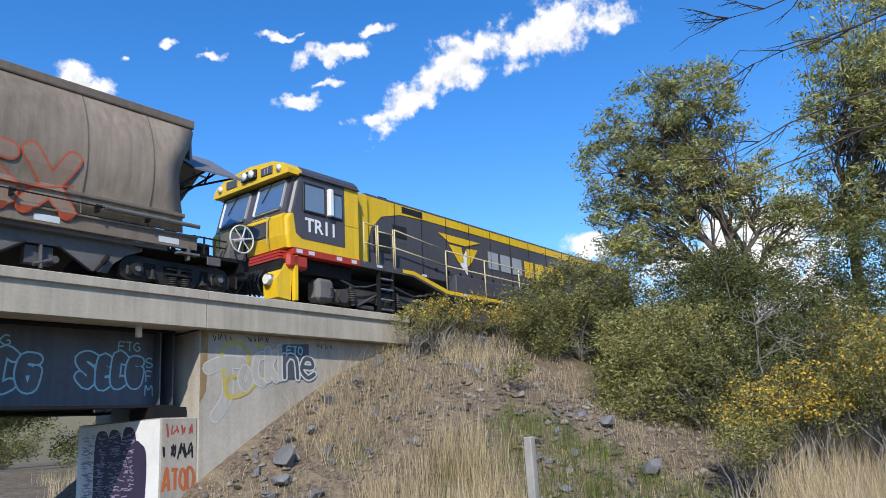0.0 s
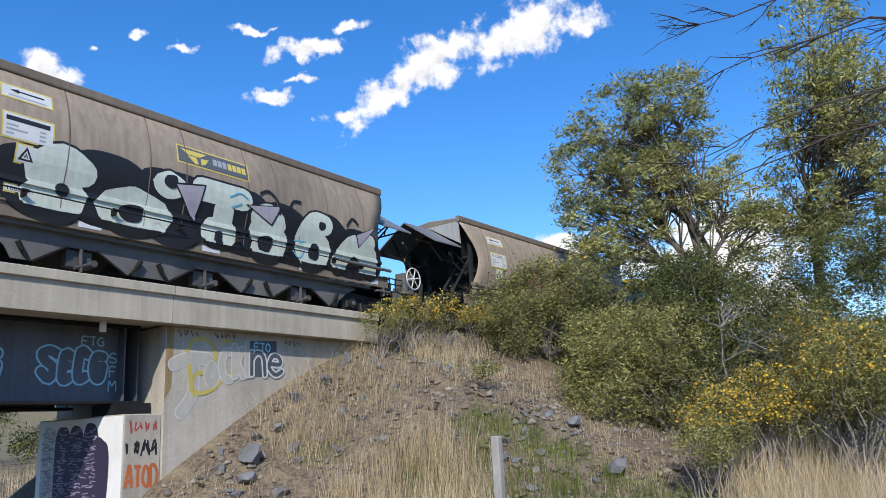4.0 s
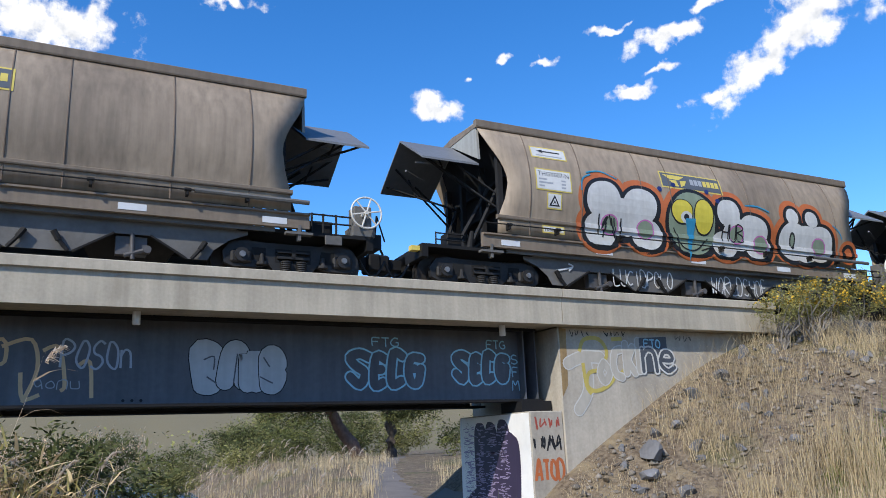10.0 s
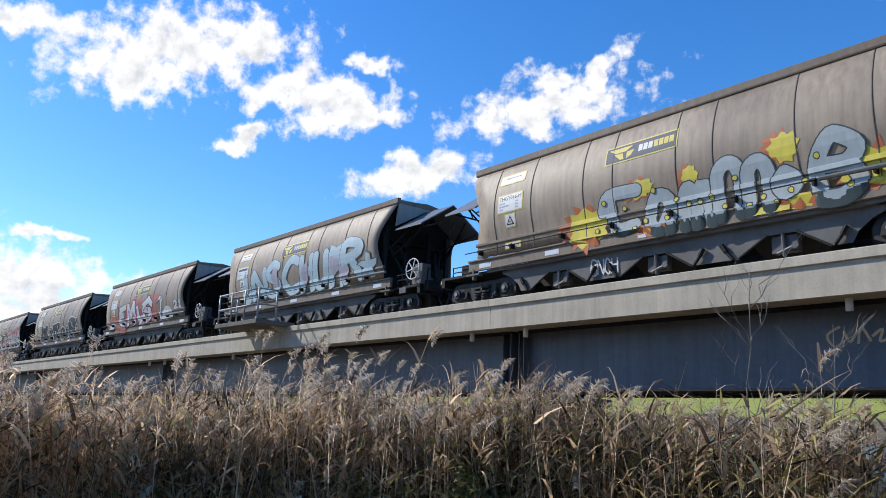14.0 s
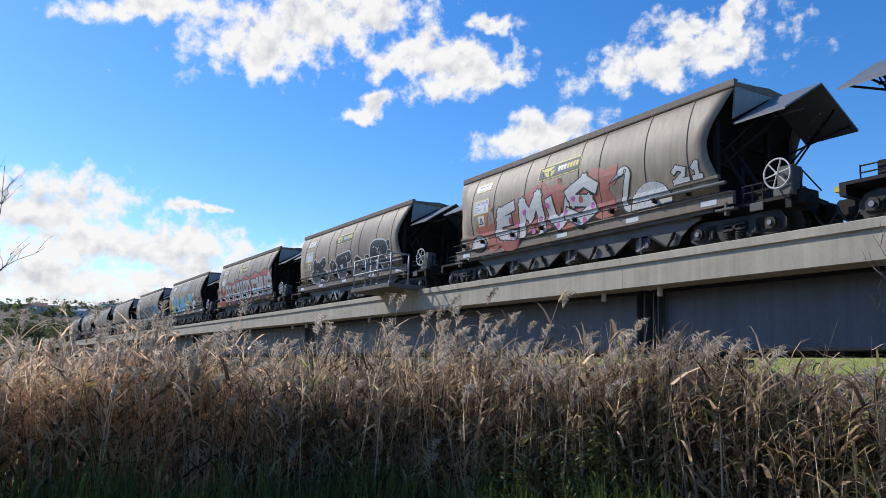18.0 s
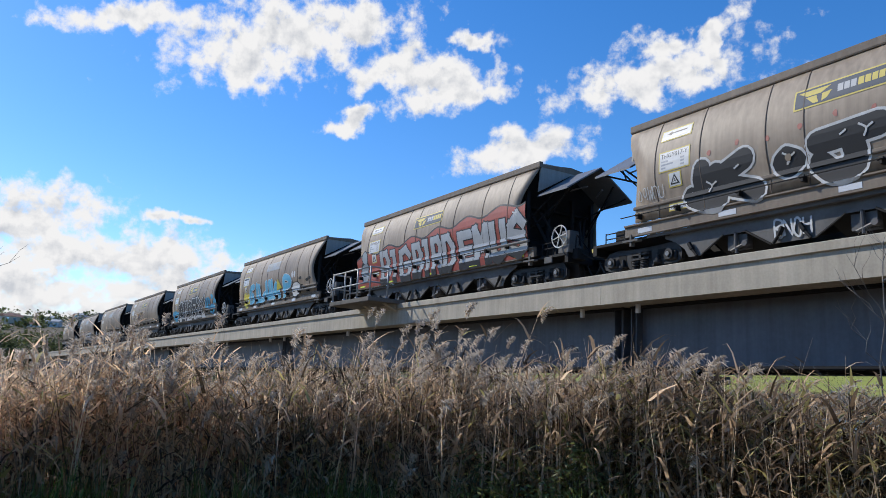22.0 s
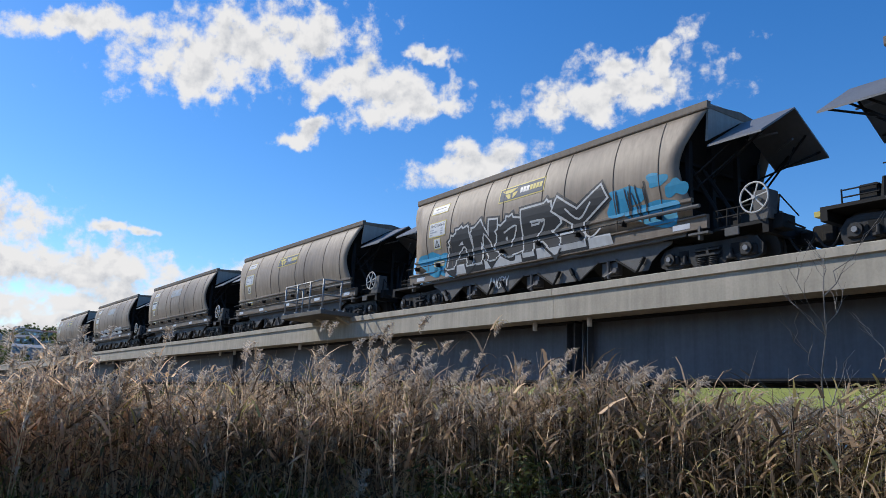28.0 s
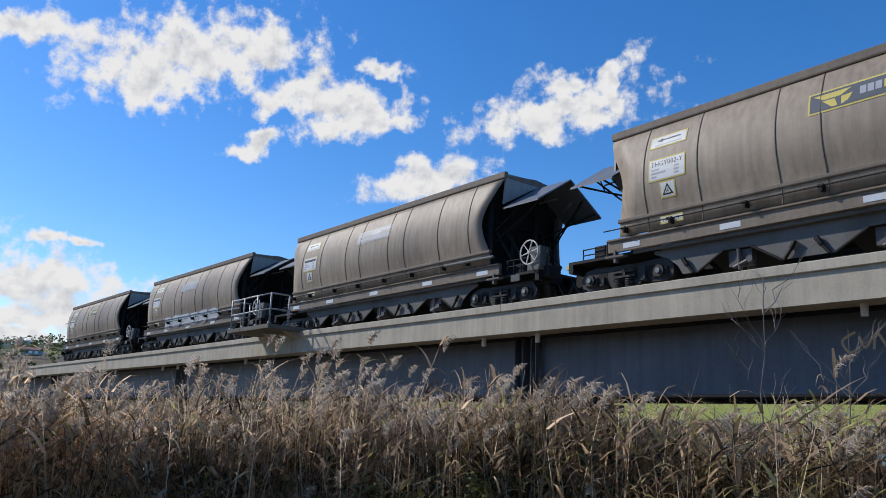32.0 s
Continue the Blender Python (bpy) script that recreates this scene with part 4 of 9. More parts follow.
def letters(text, height, bold=0.0, squeeze=1.0, res=2):
    """Outline letters as flat triangles: points in a plane, baseline at 0, with the text's width."""
    key = (text, bold, res)
    if key in FACES:
        bm = bmesh.new()
        bm.from_mesh(FACES[key])
        return sized(bm, height, squeeze)
    c = bpy.data.curves.new("lettering", "FONT")
    c.body, c.size, c.offset, c.resolution_u = text, 1.0, bold, res
    ob = bpy.data.objects.new("lettering", c)
    scene.collection.objects.link(ob)
    bpy.context.view_layer.update()
    me = bpy.data.meshes.new_from_object(ob.evaluated_get(bpy.context.evaluated_depsgraph_get()))
    bpy.data.objects.remove(ob)
    FACES[key] = me
    bm = bmesh.new()
    bm.from_mesh(me)
    return sized(bm, height, squeeze)


FACES = {}


def sized(bm, height, squeeze):
    k = height / 0.72
    for v in bm.verts:
        v.co = Vector((v.co.x * k * squeeze, v.co.y * k, 0))
    return bm


def lay(bm, place, levels=()):
    """Lays flat art on a surface: cuts it at the heights in levels, then moves each point (a, b) to place(a, b), its own small height outwards."""
    for z in levels:
        bmesh.ops.bisect_plane(bm, geom=bm.verts[:] + bm.edges[:] + bm.faces[:], plane_co=(0, z, 0), plane_no=(0, 1, 0))
    bmesh.ops.triangulate(bm, faces=bm.faces[:])
    for v in bm.verts:
        v.co = Vector(place(v.co.x, v.co.y)) - Vector((0, v.co.z, 0))
    return bm


def split_parts(name, bm, mat, parent, label=""):
    """One part for each separate piece of the mesh, as each figure of a number."""
    bm.verts.index_update()
    left = set(bm.verts)
    while left:
        todo, island = [left.pop()], set()
        while todo:
            v = todo.pop()
            island.add(v)
            for e in v.link_edges:
                o = e.other_vert(v)
                if o in left:
                    left.discard(o)
                    todo.append(o)
        nb, mp = bmesh.new(), {}
        for v in island:
            mp[v] = nb.verts.new(v.co)
        for f in {f for v in island for f in v.link_faces}:
            nb.faces.new([mp[v] for v in f.verts])
        part(name, nb, mat, parent, label)
    bm.free()


def locomotive():
    """Diesel locomotive, origin at rail level at its rear coupler face, x along the track."""
    w = tagged(new("locomotive"), "yellow and charcoal diesel locomotive with a red sill", "locomotive")
    Y, G, R, K = M["loco_yellow"], M["loco_grey"], M["loco_red"], M["black"]

    def slab(name, lo, hi, mat, bevel=0.0, label="", parent=None):
        bm = bmesh.new()
        box(bm, lo, hi, bevel=bevel)
        return part(name, bm, mat, parent or w, label)
    # cab shell: bowed yellow body, charcoal window band, arched roof
    for prof, mat, nm in (([(0.42, 1.30), (0.36, 1.55), (0.34, 1.95), (0.40, 2.03), (2.46, 2.03), (2.46, 1.30)], Y, "cab_shell"), ([(0.40, 2.034), (0.44, 2.08), (0.66, 2.92), (2.46, 2.92), (2.46, 2.034)], G, "window_shell")):
        bm = bmesh.new()
        prism(bm, prof, "y", -1.30, 1.30)
        bmesh.ops.bevel(bm, geom=[e for e in bm.edges if abs(e.verts[0].co.y) > 1.2 and abs(e.verts[1].co.y) > 1.2 and max(e.verts[0].co.x, e.verts[1].co.x) < 0.8 and e.verts[0].co.y * e.verts[1].co.y > 0], offset=0.10, segments=3, affect="EDGES")
        part(nm, bm, mat, w)
    for sg in (-1, 1):
        slab("rear_panel", (2.03, min(sg * 1.302, sg * 1.308), 2.034), (2.455, max(sg * 1.302, sg * 1.308), 2.90), Y)
    arch = [(-1.32, 2.90), (-1.30, 3.02), (-1.18, 3.14), (-0.8, 3.27), (0, 3.34), (0.8, 3.27), (1.18, 3.14), (1.30, 3.02), (1.32, 2.90)]
    bm = bmesh.new()
    prism(bm, arch, "x", 0.80, 2.46)
    part("cab_roof", bm, G, w)
    bm = bmesh.new()
    prism(bm, [(y * 0.985, z + 0.0) for y, z in arch], "x", 0.42, 0.80)
    part("roof_brow", bm, Y, w)
    # charcoal panels on the sides and the front
    for sg in (-1, 1):
        bm = bmesh.new()
        prism(bm, [(0.62, 1.62), (0.55, 2.05), (0.76, 2.91), (2.02, 2.91), (2.02, 1.52), (0.78, 1.52)], "y", min(sg * 1.302, sg * 1.310), max(sg * 1.302, sg * 1.310))
        part("side_panel", bm, G, w)
        fr = slab("side_window", (0.80, min(sg * 1.31, sg * 1.335), 2.10), (1.44, max(sg * 1.31, sg * 1.335), 2.76), M["rubber"], 0.02)
        bm = bmesh.new()
        box(bm, (0.85, min(sg * 1.336, sg * 1.34), 2.15), (1.39, max(sg * 1.336, sg * 1.34), 2.71))
        part("pane", bm, M["pane_side"], fr, "grey cab window pane")
        fr = slab("side_window", (1.62, min(sg * 1.31, sg * 1.335), 2.10), (1.95, max(sg * 1.31, sg * 1.335), 2.70), M["rubber"], 0.02)
        bm = bmesh.new()
        box(bm, (1.66, min(sg * 1.336, sg * 1.34), 2.15), (1.91, max(sg * 1.336, sg * 1.34), 2.65))
        part("pane", bm, M["pane_side"], fr, "grey cab window pane")
        slab("wind_deflector", (1.48, min(sg * 1.31, sg * 1.43), 2.12), (1.60, max(sg * 1.31, sg * 1.43), 2.74), M["white"], 0.02)
        slab("drip_edge", (0.70, min(sg * 1.30, sg * 1.36), 2.905), (2.46, max(sg * 1.30, sg * 1.36), 2.935), G)
    nrm = Vector((-0.84, 0, 0.22)).normalized()
    tilt = math.degrees(math.atan2(0.22, 0.84))
    face = pose(0.54, 0, 2.46, 0, tilt, 0)       # the raked windscreen plane
    bm = bmesh.new()
    box(bm, (-0.012, -1.2, -0.42), (-0.004, 1.2, 0.46), face)
    part("front_band", bm, G, w)
    for sg in (-1, 1):
        bm = bmesh.new()
        box(bm, (-0.035, sg * 0.60 - 0.46, -0.34), (-0.012, sg * 0.60 + 0.46, 0.37), face, 0.05)
        fr = part("windscreen", bm, M["frame_grey"], w)
        bm = bmesh.new()
        box(bm, (-0.042, sg * 0.60 - 0.41, -0.29), (-0.036, sg * 0.60 + 0.41, 0.32), face, 0.001)
        part("pane", bm, M["glass"], fr, "windscreen pane with reflected sky blue put into its colour")
        bm = bmesh.new()
        rod(bm, face @ Vector((-0.06, sg * 0.60, 0.40)), face @ Vector((-0.06, sg * 0.60 + 0.22, -0.05)), 0.012, 5)
        part("wiper", bm, M["rubber"], w)
    # brow: headlights, number box, markers
    slab("headlight_box", (0.36, -0.28, 3.02), (0.43, 0.22, 3.22), M["rubber"], 0.01)
    for y in (-0.15, 0.09):
        bm = bmesh.new()
        rod(bm, (0.33, y, 3.12), (0.37, y, 3.12), 0.09, 18)
        part("headlight", bm, M["lamp"], w, "round glass headlight", True)
    slab("number_box", (0.40, -0.80, 3.00), (0.425, -0.42, 3.18), G, 0.005)
    bm = lay(letters("11", 0.14, 0.015), lambda a, b: (0.394, -0.52 - a, 3.02 + b))
    split_parts("number", bm, M["sign_silver"], w)
    slab("number_box", (0.40, 0.42, 3.00), (0.425, 0.80, 3.18), G, 0.005)
    for y in (-1.02, 1.02):
        bm = bmesh.new()
        rod(bm, (0.38, y, 3.06), (0.43, y, 3.06), 0.07, 16)
        part("marker_light", bm, M["lamp"], w, smooth=True)
    # front number panel
    slab("front_panel", (0.325, -0.75, 1.60), (0.338, 0.75, 1.92), G)
    bm = lay(letters("TR11", 0.22, 0.02), lambda a, b: (0.318, 0.45 - a, 1.65 + b))
    split_parts("number", bm, M["sign_silver"], w)
    for sg in (-1,):
        bm = lay(letters("TR11", 0.30, 0.025, 1.0), lambda a, b: (0.86 + a, sg * 1.316, 1.70 + b))
        split_parts("number", bm, M["white"], w, "white bold number figure")
    # front handrails
    for y in (-0.82, 0.82):
        bm = bmesh.new()
        for z0, z1 in ((1.42, 1.98),):
            rod(bm, (0.26, y, z0), (0.26, y, z1), 0.014, 6)
            rod(bm, (0.26, y, z1), (0.36, y, z1), 0.014, 6)
        part("grab_rail", bm, M["handrail"], w)
    bm = bmesh.new()
    rod(bm, (0.26, -0.82, 1.98), (0.26, 0.82, 1.98), 0.014, 6)
    part("grab_rail", bm, M["handrail"], w)
    # sill, skirt, buffer beam, plough
    slab("side_sill", (0.55, -1.32, 1.16), (2.46, 1.32, 1.30), R)
    for u in (0.62, 0.95, 1.75, 2.2):
        slab("sill_marker", (u, -1.326, 1.19), (u + 0.16, -1.321, 1.27), M["reflector"])
    for k, z in enumerate((1.05, 1.12, 1.19)):
        slab("front_skirt", (0.30 + 0.02 * k, -1.15, z), (0.75, 0.9, z + 0.05), R)
    slab("step_well", (0.42, -1.30, 0.86), (0.98, -0.7, 1.18), R, 0.06, "red recessed corner step well")
    slab("buffer_beam", (0.32, -1.2, 0.72), (0.56, 1.2, 1.05), K)
    slab("coupler", (-0.02, -0.18, 0.50), (0.5, 0.18, 0.80), K, 0.03)
    bm = bmesh.new()
    prism(bm, [(0.40, 0.95), (0.20, 0.62), (0.22, 0.24), (0.55, 0.20), (0.60, 0.95)], "y", -1.22, -0.78)
    plough = part("plough", bm, Y, w, "yellow bolted plough plate")
    bm = bmesh.new()
    prism(bm, [(0.40, 0.95), (0.20, 0.62), (0.22, 0.24), (0.55, 0.20), (0.60, 0.95)], "y", 0.78, 1.22)
    part("plough", bm, Y, w)
    slab("plough_edge", (0.60, -1.30, 0.20), (0.68, -1.20, 1.14), Y)
    bm = bmesh.new()
    rod(bm, (0.12, -0.98, 0.62), (0.30, -0.98, 0.62), 0.12, 18)
    part("ditch_light", bm, M["steel"], w, smooth=True)
    bm = bmesh.new()
    rod(bm, (0.10, -0.98, 0.62), (0.125, -0.98, 0.62), 0.10, 18)
    part("ditch_lens", bm, M["lamp"], w)
    for y in (-0.72, -0.6, -0.48, -0.36, 0.36, 0.5, 0.64):
        bm = bmesh.new()
        limb(bm, [(0.25 - 0.14 * math.sin(math.pi * k / 8), y, 0.88 - 0.55 * k / 8) for k in range(9)], 0.026, 0.026, 7)
        part("air_hose", bm, M["rubber"], w)
    # hood: narrow body with doors, yellow waist and stripe
    slab("hood_front", (2.46, -1.05, 1.35), (3.05, 1.05, 3.02), Y, 0.02)
    bm = bmesh.new()
    box(bm, (3.05, -0.95, 1.30), (17.2, 0.95, 3.12), bevel=0.03)
    part("hood", bm, G, w)
    bm = bmesh.new()
    prism(bm, [(3.06, 3.05), (3.06, 1.75), (3.22, 2.25), (3.6, 2.62), (4.3, 2.80), (5.3, 2.84), (5.3, 3.05)], "y", -0.962, -0.952)
    part("hood_stripe", bm, Y, w)
    slab("hood_stripe", (5.3, -0.962, 2.84), (17.2, -0.952, 3.05), Y)
    slab("hood_grille", (4.35, -0.966, 2.86), (5.15, -0.963, 3.03), M["rubber"])
    u = 3.05
    while u < 17:
        slab("door_seam", (u - 0.008, -0.972, 1.32), (u + 0.008, -0.9625, 3.04), M["rubber"])
        u += 1.02
    u = 5.6
    while u < 16.5:
        slab("door_latch", (u, -0.985, 1.55), (u + 0.05, -0.953, 1.63), K)
        u += 0.51
    for a, b, z0, z1 in ((3.3, 3.9, 1.75, 2.2), (4.0, 4.5, 2.2, 2.5)):
        slab("hood_louvre", (a, -0.968, z0), (b, -0.953, z1), M["rubber"])
    slab("roof_hatch", (4.2, -0.7, 3.12), (5.0, 0.7, 3.22), G, 0.02)
    slab("exhaust", (7.4, -0.6, 3.12), (9.6, 0.6, 3.24), K, 0.03)
    slab("horn_bracket", (3.7, -0.8, 3.12), (4.0, -0.55, 3.20), K)
    slab("roof_fan", (10.6, -0.7, 3.12), (13.4, 0.7, 3.22), K, 0.03)
    # emblem: plain shapes in its colours, with plain bars for its lettering
    bm = bmesh.new()
    prism(bm, [(5.75, 2.62), (7.65, 2.62), (6.95, 2.42), (6.2, 2.42)], "y", -0.968, -0.9635)
    prism(bm, [(6.2, 2.36), (6.75, 2.36), (6.85, 1.95), (6.62, 1.90)], "y", -0.968, -0.9635)
    prism(bm, [(7.0, 2.36), (7.5, 2.40), (7.2, 2.0), (7.0, 1.85)], "y", -0.968, -0.9635)
    part("emblem", bm, Y, w, "yellow wing emblem")
    bm = bmesh.new()
    prism(bm, [(6.66, 1.88), (6.98, 2.34), (6.98, 1.60)], "y", -0.968, -0.9635)
    part("emblem_tip", bm, M["white"], w)
    for k in range(3):
        slab("emblem_bar", (8.0 + k * 0.62, -0.968, 1.95), (8.5 + k * 0.62, -0.9635, 2.45), M["sign_silver"])
    for k in range(4):
        slab("emblem_bar", (9.9 + k * 0.62, -0.968, 1.95), (10.4 + k * 0.62, -0.9635, 2.45), Y)
    # walkway with its stepped yellow edge
    bm = bmesh.new()
    prism(bm, [(2.46, 1.16), (2.46, 1.30), (4.3, 1.30), (5.6, 0.98), (17.2, 0.98), (17.2, 0.84), (5.55, 0.84), (4.25, 1.16)], "y", -1.32, 1.32)
    part("walkway", bm, G, w)
    bm = bmesh.new()
    prism(bm, [(3.9, 1.20), (3.9, 1.29), (4.32, 1.29), (5.62, 0.975), (17.2, 0.975), (17.2, 0.88), (5.58, 0.88), (4.28, 1.20)], "y", -1.328, -1.322)
    part("walkway_edge", bm, Y, w)
    slab("sill_box", (6.0, -1.30, 0.98), (17.0, -0.96, 1.45), G, 0.02)
    for u in (3.0, 4.6, 6.2, 8.0, 10.0):
        slab("edge_marker", (u, -1.334, 0.90 if u > 5.6 else 1.21), (u + 0.18, -1.329, 0.96 if u > 5.6 else 1.27), M["reflector"])
    # handrails beside the ladder and along the walkway
    for u in (2.62, 3.02, 3.08, 3.60, 3.66):
        bm = bmesh.new()
        rod(bm, (u, -1.31, 1.25), (u, -1.31, 2.22), 0.018, 7)
        part("hand_post", bm, M["handrail"], w, smooth=True)
    for (a, za), (b, zb) in (((2.62, 2.22), (3.02, 2.18)), ((2.62, 1.75), (3.02, 1.72)), ((3.08, 2.08), (3.60, 2.08)), ((3.08, 1.75), (3.60, 1.75)), ((3.66, 2.22), (5.6, 2.02)), ((5.6, 2.02), (17.0, 1.95)), ((3.66, 1.78), (5.6, 1.62)), ((5.6, 1.62), (17.0, 1.55))):
        bm = bmesh.new()
        rod(bm, (a, -1.31, za), (b, -1.31, zb), 0.017, 7)
        part("hand_rail", bm, M["handrail"], w, smooth=True)
    u = 5.6
    while u < 17:
        bm = bmesh.new()
        rod(bm, (u, -1.31, 0.95), (u, -1.31, 2.0), 0.018, 7)
        part("hand_post", bm, M["handrail"], w, smooth=True)
        u += 1.7
    for u in (3.10, 3.56):
        slab("ladder_stile", (u, -1.30, 0.18), (u + 0.04, -1.20, 1.2), K)
    for z in (0.25, 0.48, 0.72, 0.96):
        slab("ladder_rung", (3.14, -1.31, z), (3.56, -1.19, z + 0.03), M["steel"])
    # tanks, bogies and gear below
    slab("fuel_tank", (6.4, -1.2, 0.22), (9.4, 1.2, 0.82), G, 0.06)
    slab("air_tank", (1.35, -1.15, 0.30), (1.85, -0.75, 0.80), M["under"], 0.08, "grey box tank under the cab")
    slab("equipment_box", (0.8, -1.1, 0.85), (2.4, 1.1, 1.16), K)
    slab("main_frame", (0.5, -0.9, 0.72), (17, 0.9, 0.95), K)
    for c in (3.6, 12.6):
        for sg in (-1, 1):
            bm = bmesh.new()
            prism(bm, [(c - 1.9, 0.35), (c - 1.9, 0.55), (c - 1.2, 0.70), (c + 1.2, 0.70), (c + 1.9, 0.55), (c + 1.9, 0.35), (c + 1.2, 0.28), (c + 0.6, 0.45), (c - 0.6, 0.45), (c - 1.2, 0.28)], "y", sg * 0.98 - 0.06, sg * 0.98 + 0.06)
            part("bogie_frame", bm, M["loco_frame"], w)
        for a in (-1.5, 0, 1.5):
            bm = bmesh.new()
            for sg in (-1, 1):
                rod(bm, (0, sg * 0.50, 0), (0, sg * 0.63, 0), 0.46, 26)
            rod(bm, (0, -0.9, 0), (0, 0.9, 0), 0.08, 10)
            o = part("wheelset", bm, M["wheel"], w)
            o.location = (c + a, 0, 0.46)
            bm = bmesh.new()
            rod(bm, (c + a, -1.16, 0.46), (c + a, -1.0, 0.46), 0.15, 16)
            box(bm, (c + a - 0.22, -1.10, 0.30), (c + a + 0.22, -1.03, 0.62), bevel=0.03)
            part("axle_box", bm, M["loco_frame"], w)
            for b in (-0.34, 0.30):
                bm = bmesh.new()
                for k in range(5):
                    ring(bm, (c + a + b, -1.09, 0.40 + k * 0.05), 0.075, 0.018, "z", 12, 5)
                part("bogie_spring", bm, M["loco_frame"], w, smooth=True)
            bm = bmesh.new()
            rod(bm, (c + a + 0.35, -1.08, 0.3), (c + a + 0.3, -1.08, 0.75), 0.05, 8)
            part("damper", bm, M["loco_frame"], w)
        for a in (-0.75, 0.75):
            bm = bmesh.new()
            box(bm, (c + a - 0.25, -1.12, 0.24), (c + a + 0.25, -1.02, 0.34), bevel=0.02)
            rod(bm, (c + a - 0.3, -1.12, 0.30), (c + a + 0.34, -1.12, 0.62), 0.03, 7)
            part("brake_rigging", bm, M["loco_frame"], w)
        bm = bmesh.new()
        limb(bm, [(c - 1.6 + 0.4 * k, -1.18, 0.80 - 0.10 * math.sin(k * 1.3)) for k in range(9)], 0.025, 0.025, 6)
        part("brake_pipe", bm, M["loco_frame"], w)
    return w


LOCO = locomotive()


# paint and signs on the wagons
def paint(name, col, rough=0.55, vary=0.14):
    return material(name, col, rough, scale=5, fine=40, vary=vary, bump=0.02, streak=0.12)


P = {"white": paint("white spray paint", (0.55, 0.55, 0.53)), "black": paint("black spray paint", (0.012, 0.012, 0.013)), "red": paint("red spray paint", (0.36, 0.07, 0.045)),
     "orange": paint("orange spray paint", (0.48, 0.13, 0.04)), "rust": paint("thin orange-red spray line", (0.55, 0.10, 0.04)), "haze": paint("faint orange paint haze", (0.305, 0.215, 0.15)), "pink": paint("pink spray paint", (0.50, 0.14, 0.38)), "yellow": paint("yellow spray paint", (0.62, 0.52, 0.06)),
     "sage": paint("grey-green spray paint", (0.22, 0.27, 0.19)), "teal": paint("teal blue spray paint", (0.03, 0.25, 0.42)), "ice": paint("pale ice blue spray paint", (0.36, 0.47, 0.50)), "sky": paint("light blue spray paint", (0.10, 0.40, 0.58)),
     "slate": paint("grey blue spray paint", (0.30, 0.34, 0.36)), "cyan": paint("light cyan spray line", (0.30, 0.56, 0.64)), "tan": paint("pale tan spray line", (0.56, 0.38, 0.20)), "chrome": paint("silver spray paint", (0.42, 0.43, 0.43), 0.4), "mauve": paint("grey mauve paint", (0.26, 0.23, 0.24)), "navy2": paint("navy blue spray paint", (0.015, 0.03, 0.14)), "pale": paint("pale blue-grey spray paint", (0.36, 0.41, 0.42)), "ink": paint("thin dark green spray line", (0.03, 0.05, 0.05)), "coral": paint("coral red spray haze", (0.38, 0.12, 0.085)), "navy": paint("dark purple mural paint", (0.035, 0.024, 0.055))}
P["azure"] = paint("bright azure spray paint", (0.02, 0.29, 0.48))
P["mint"] = paint("pale mint white spray paint", (0.56, 0.61, 0.52))
P["mauve_pale"] = paint("pale grey mauve spray paint", (0.37, 0.34, 0.38))
P["ink_grey"] = paint("dark grey-green spray line", (0.09, 0.10, 0.10))
P["dust"] = paint("bare dusty wagon paint", (0.30, 0.24, 0.17))
SPLASH = random.Random(18)
CUTS = (1.105, 1.14, 1.15, 1.41, 1.42, 1.50, 1.51, 1.62, 1.80, 1.95, 2.10, 2.25, 2.40, 2.55, 2.70, 2.85, 3.0, 3.15)


def side_face(z):
    if z < 1.145:
        return 1.2290 if z < 1.08 else 1.2735
    if 1.412 <= z <= 1.508:
        return 1.2875
    return skin(z) + 0.003


def on_wagon(off):
    return lambda a, b: (a, -(side_face(b) + off), b)


def wobbly(cx, cz, rx, rz, seed, power=2.6, wob=0.10, n=40):
    rnd = random.Random(seed)
    ph = [rnd.uniform(0, 6.28) for _ in range(4)]
    out = []
    for i in range(n):
        t = 2 * math.pi * i / n
        c, s = math.cos(t), math.sin(t)
        k = 1 + wob * (math.sin(2 * t + ph[0]) * 0.5 + math.sin(3 * t + ph[1]) * 0.5 + math.sin(5 * t + ph[2]) * 0.25)
        out.append((cx + rx * k * math.copysign(abs(c) ** (2 / power), c), cz + rz * k * math.copysign(abs(s) ** (2 / power), s)))
    return out


def flat_poly(bm, pts):
    vs = [bm.verts.new((a, b, 0)) for a, b in pts]
    bm.faces.new(vs)


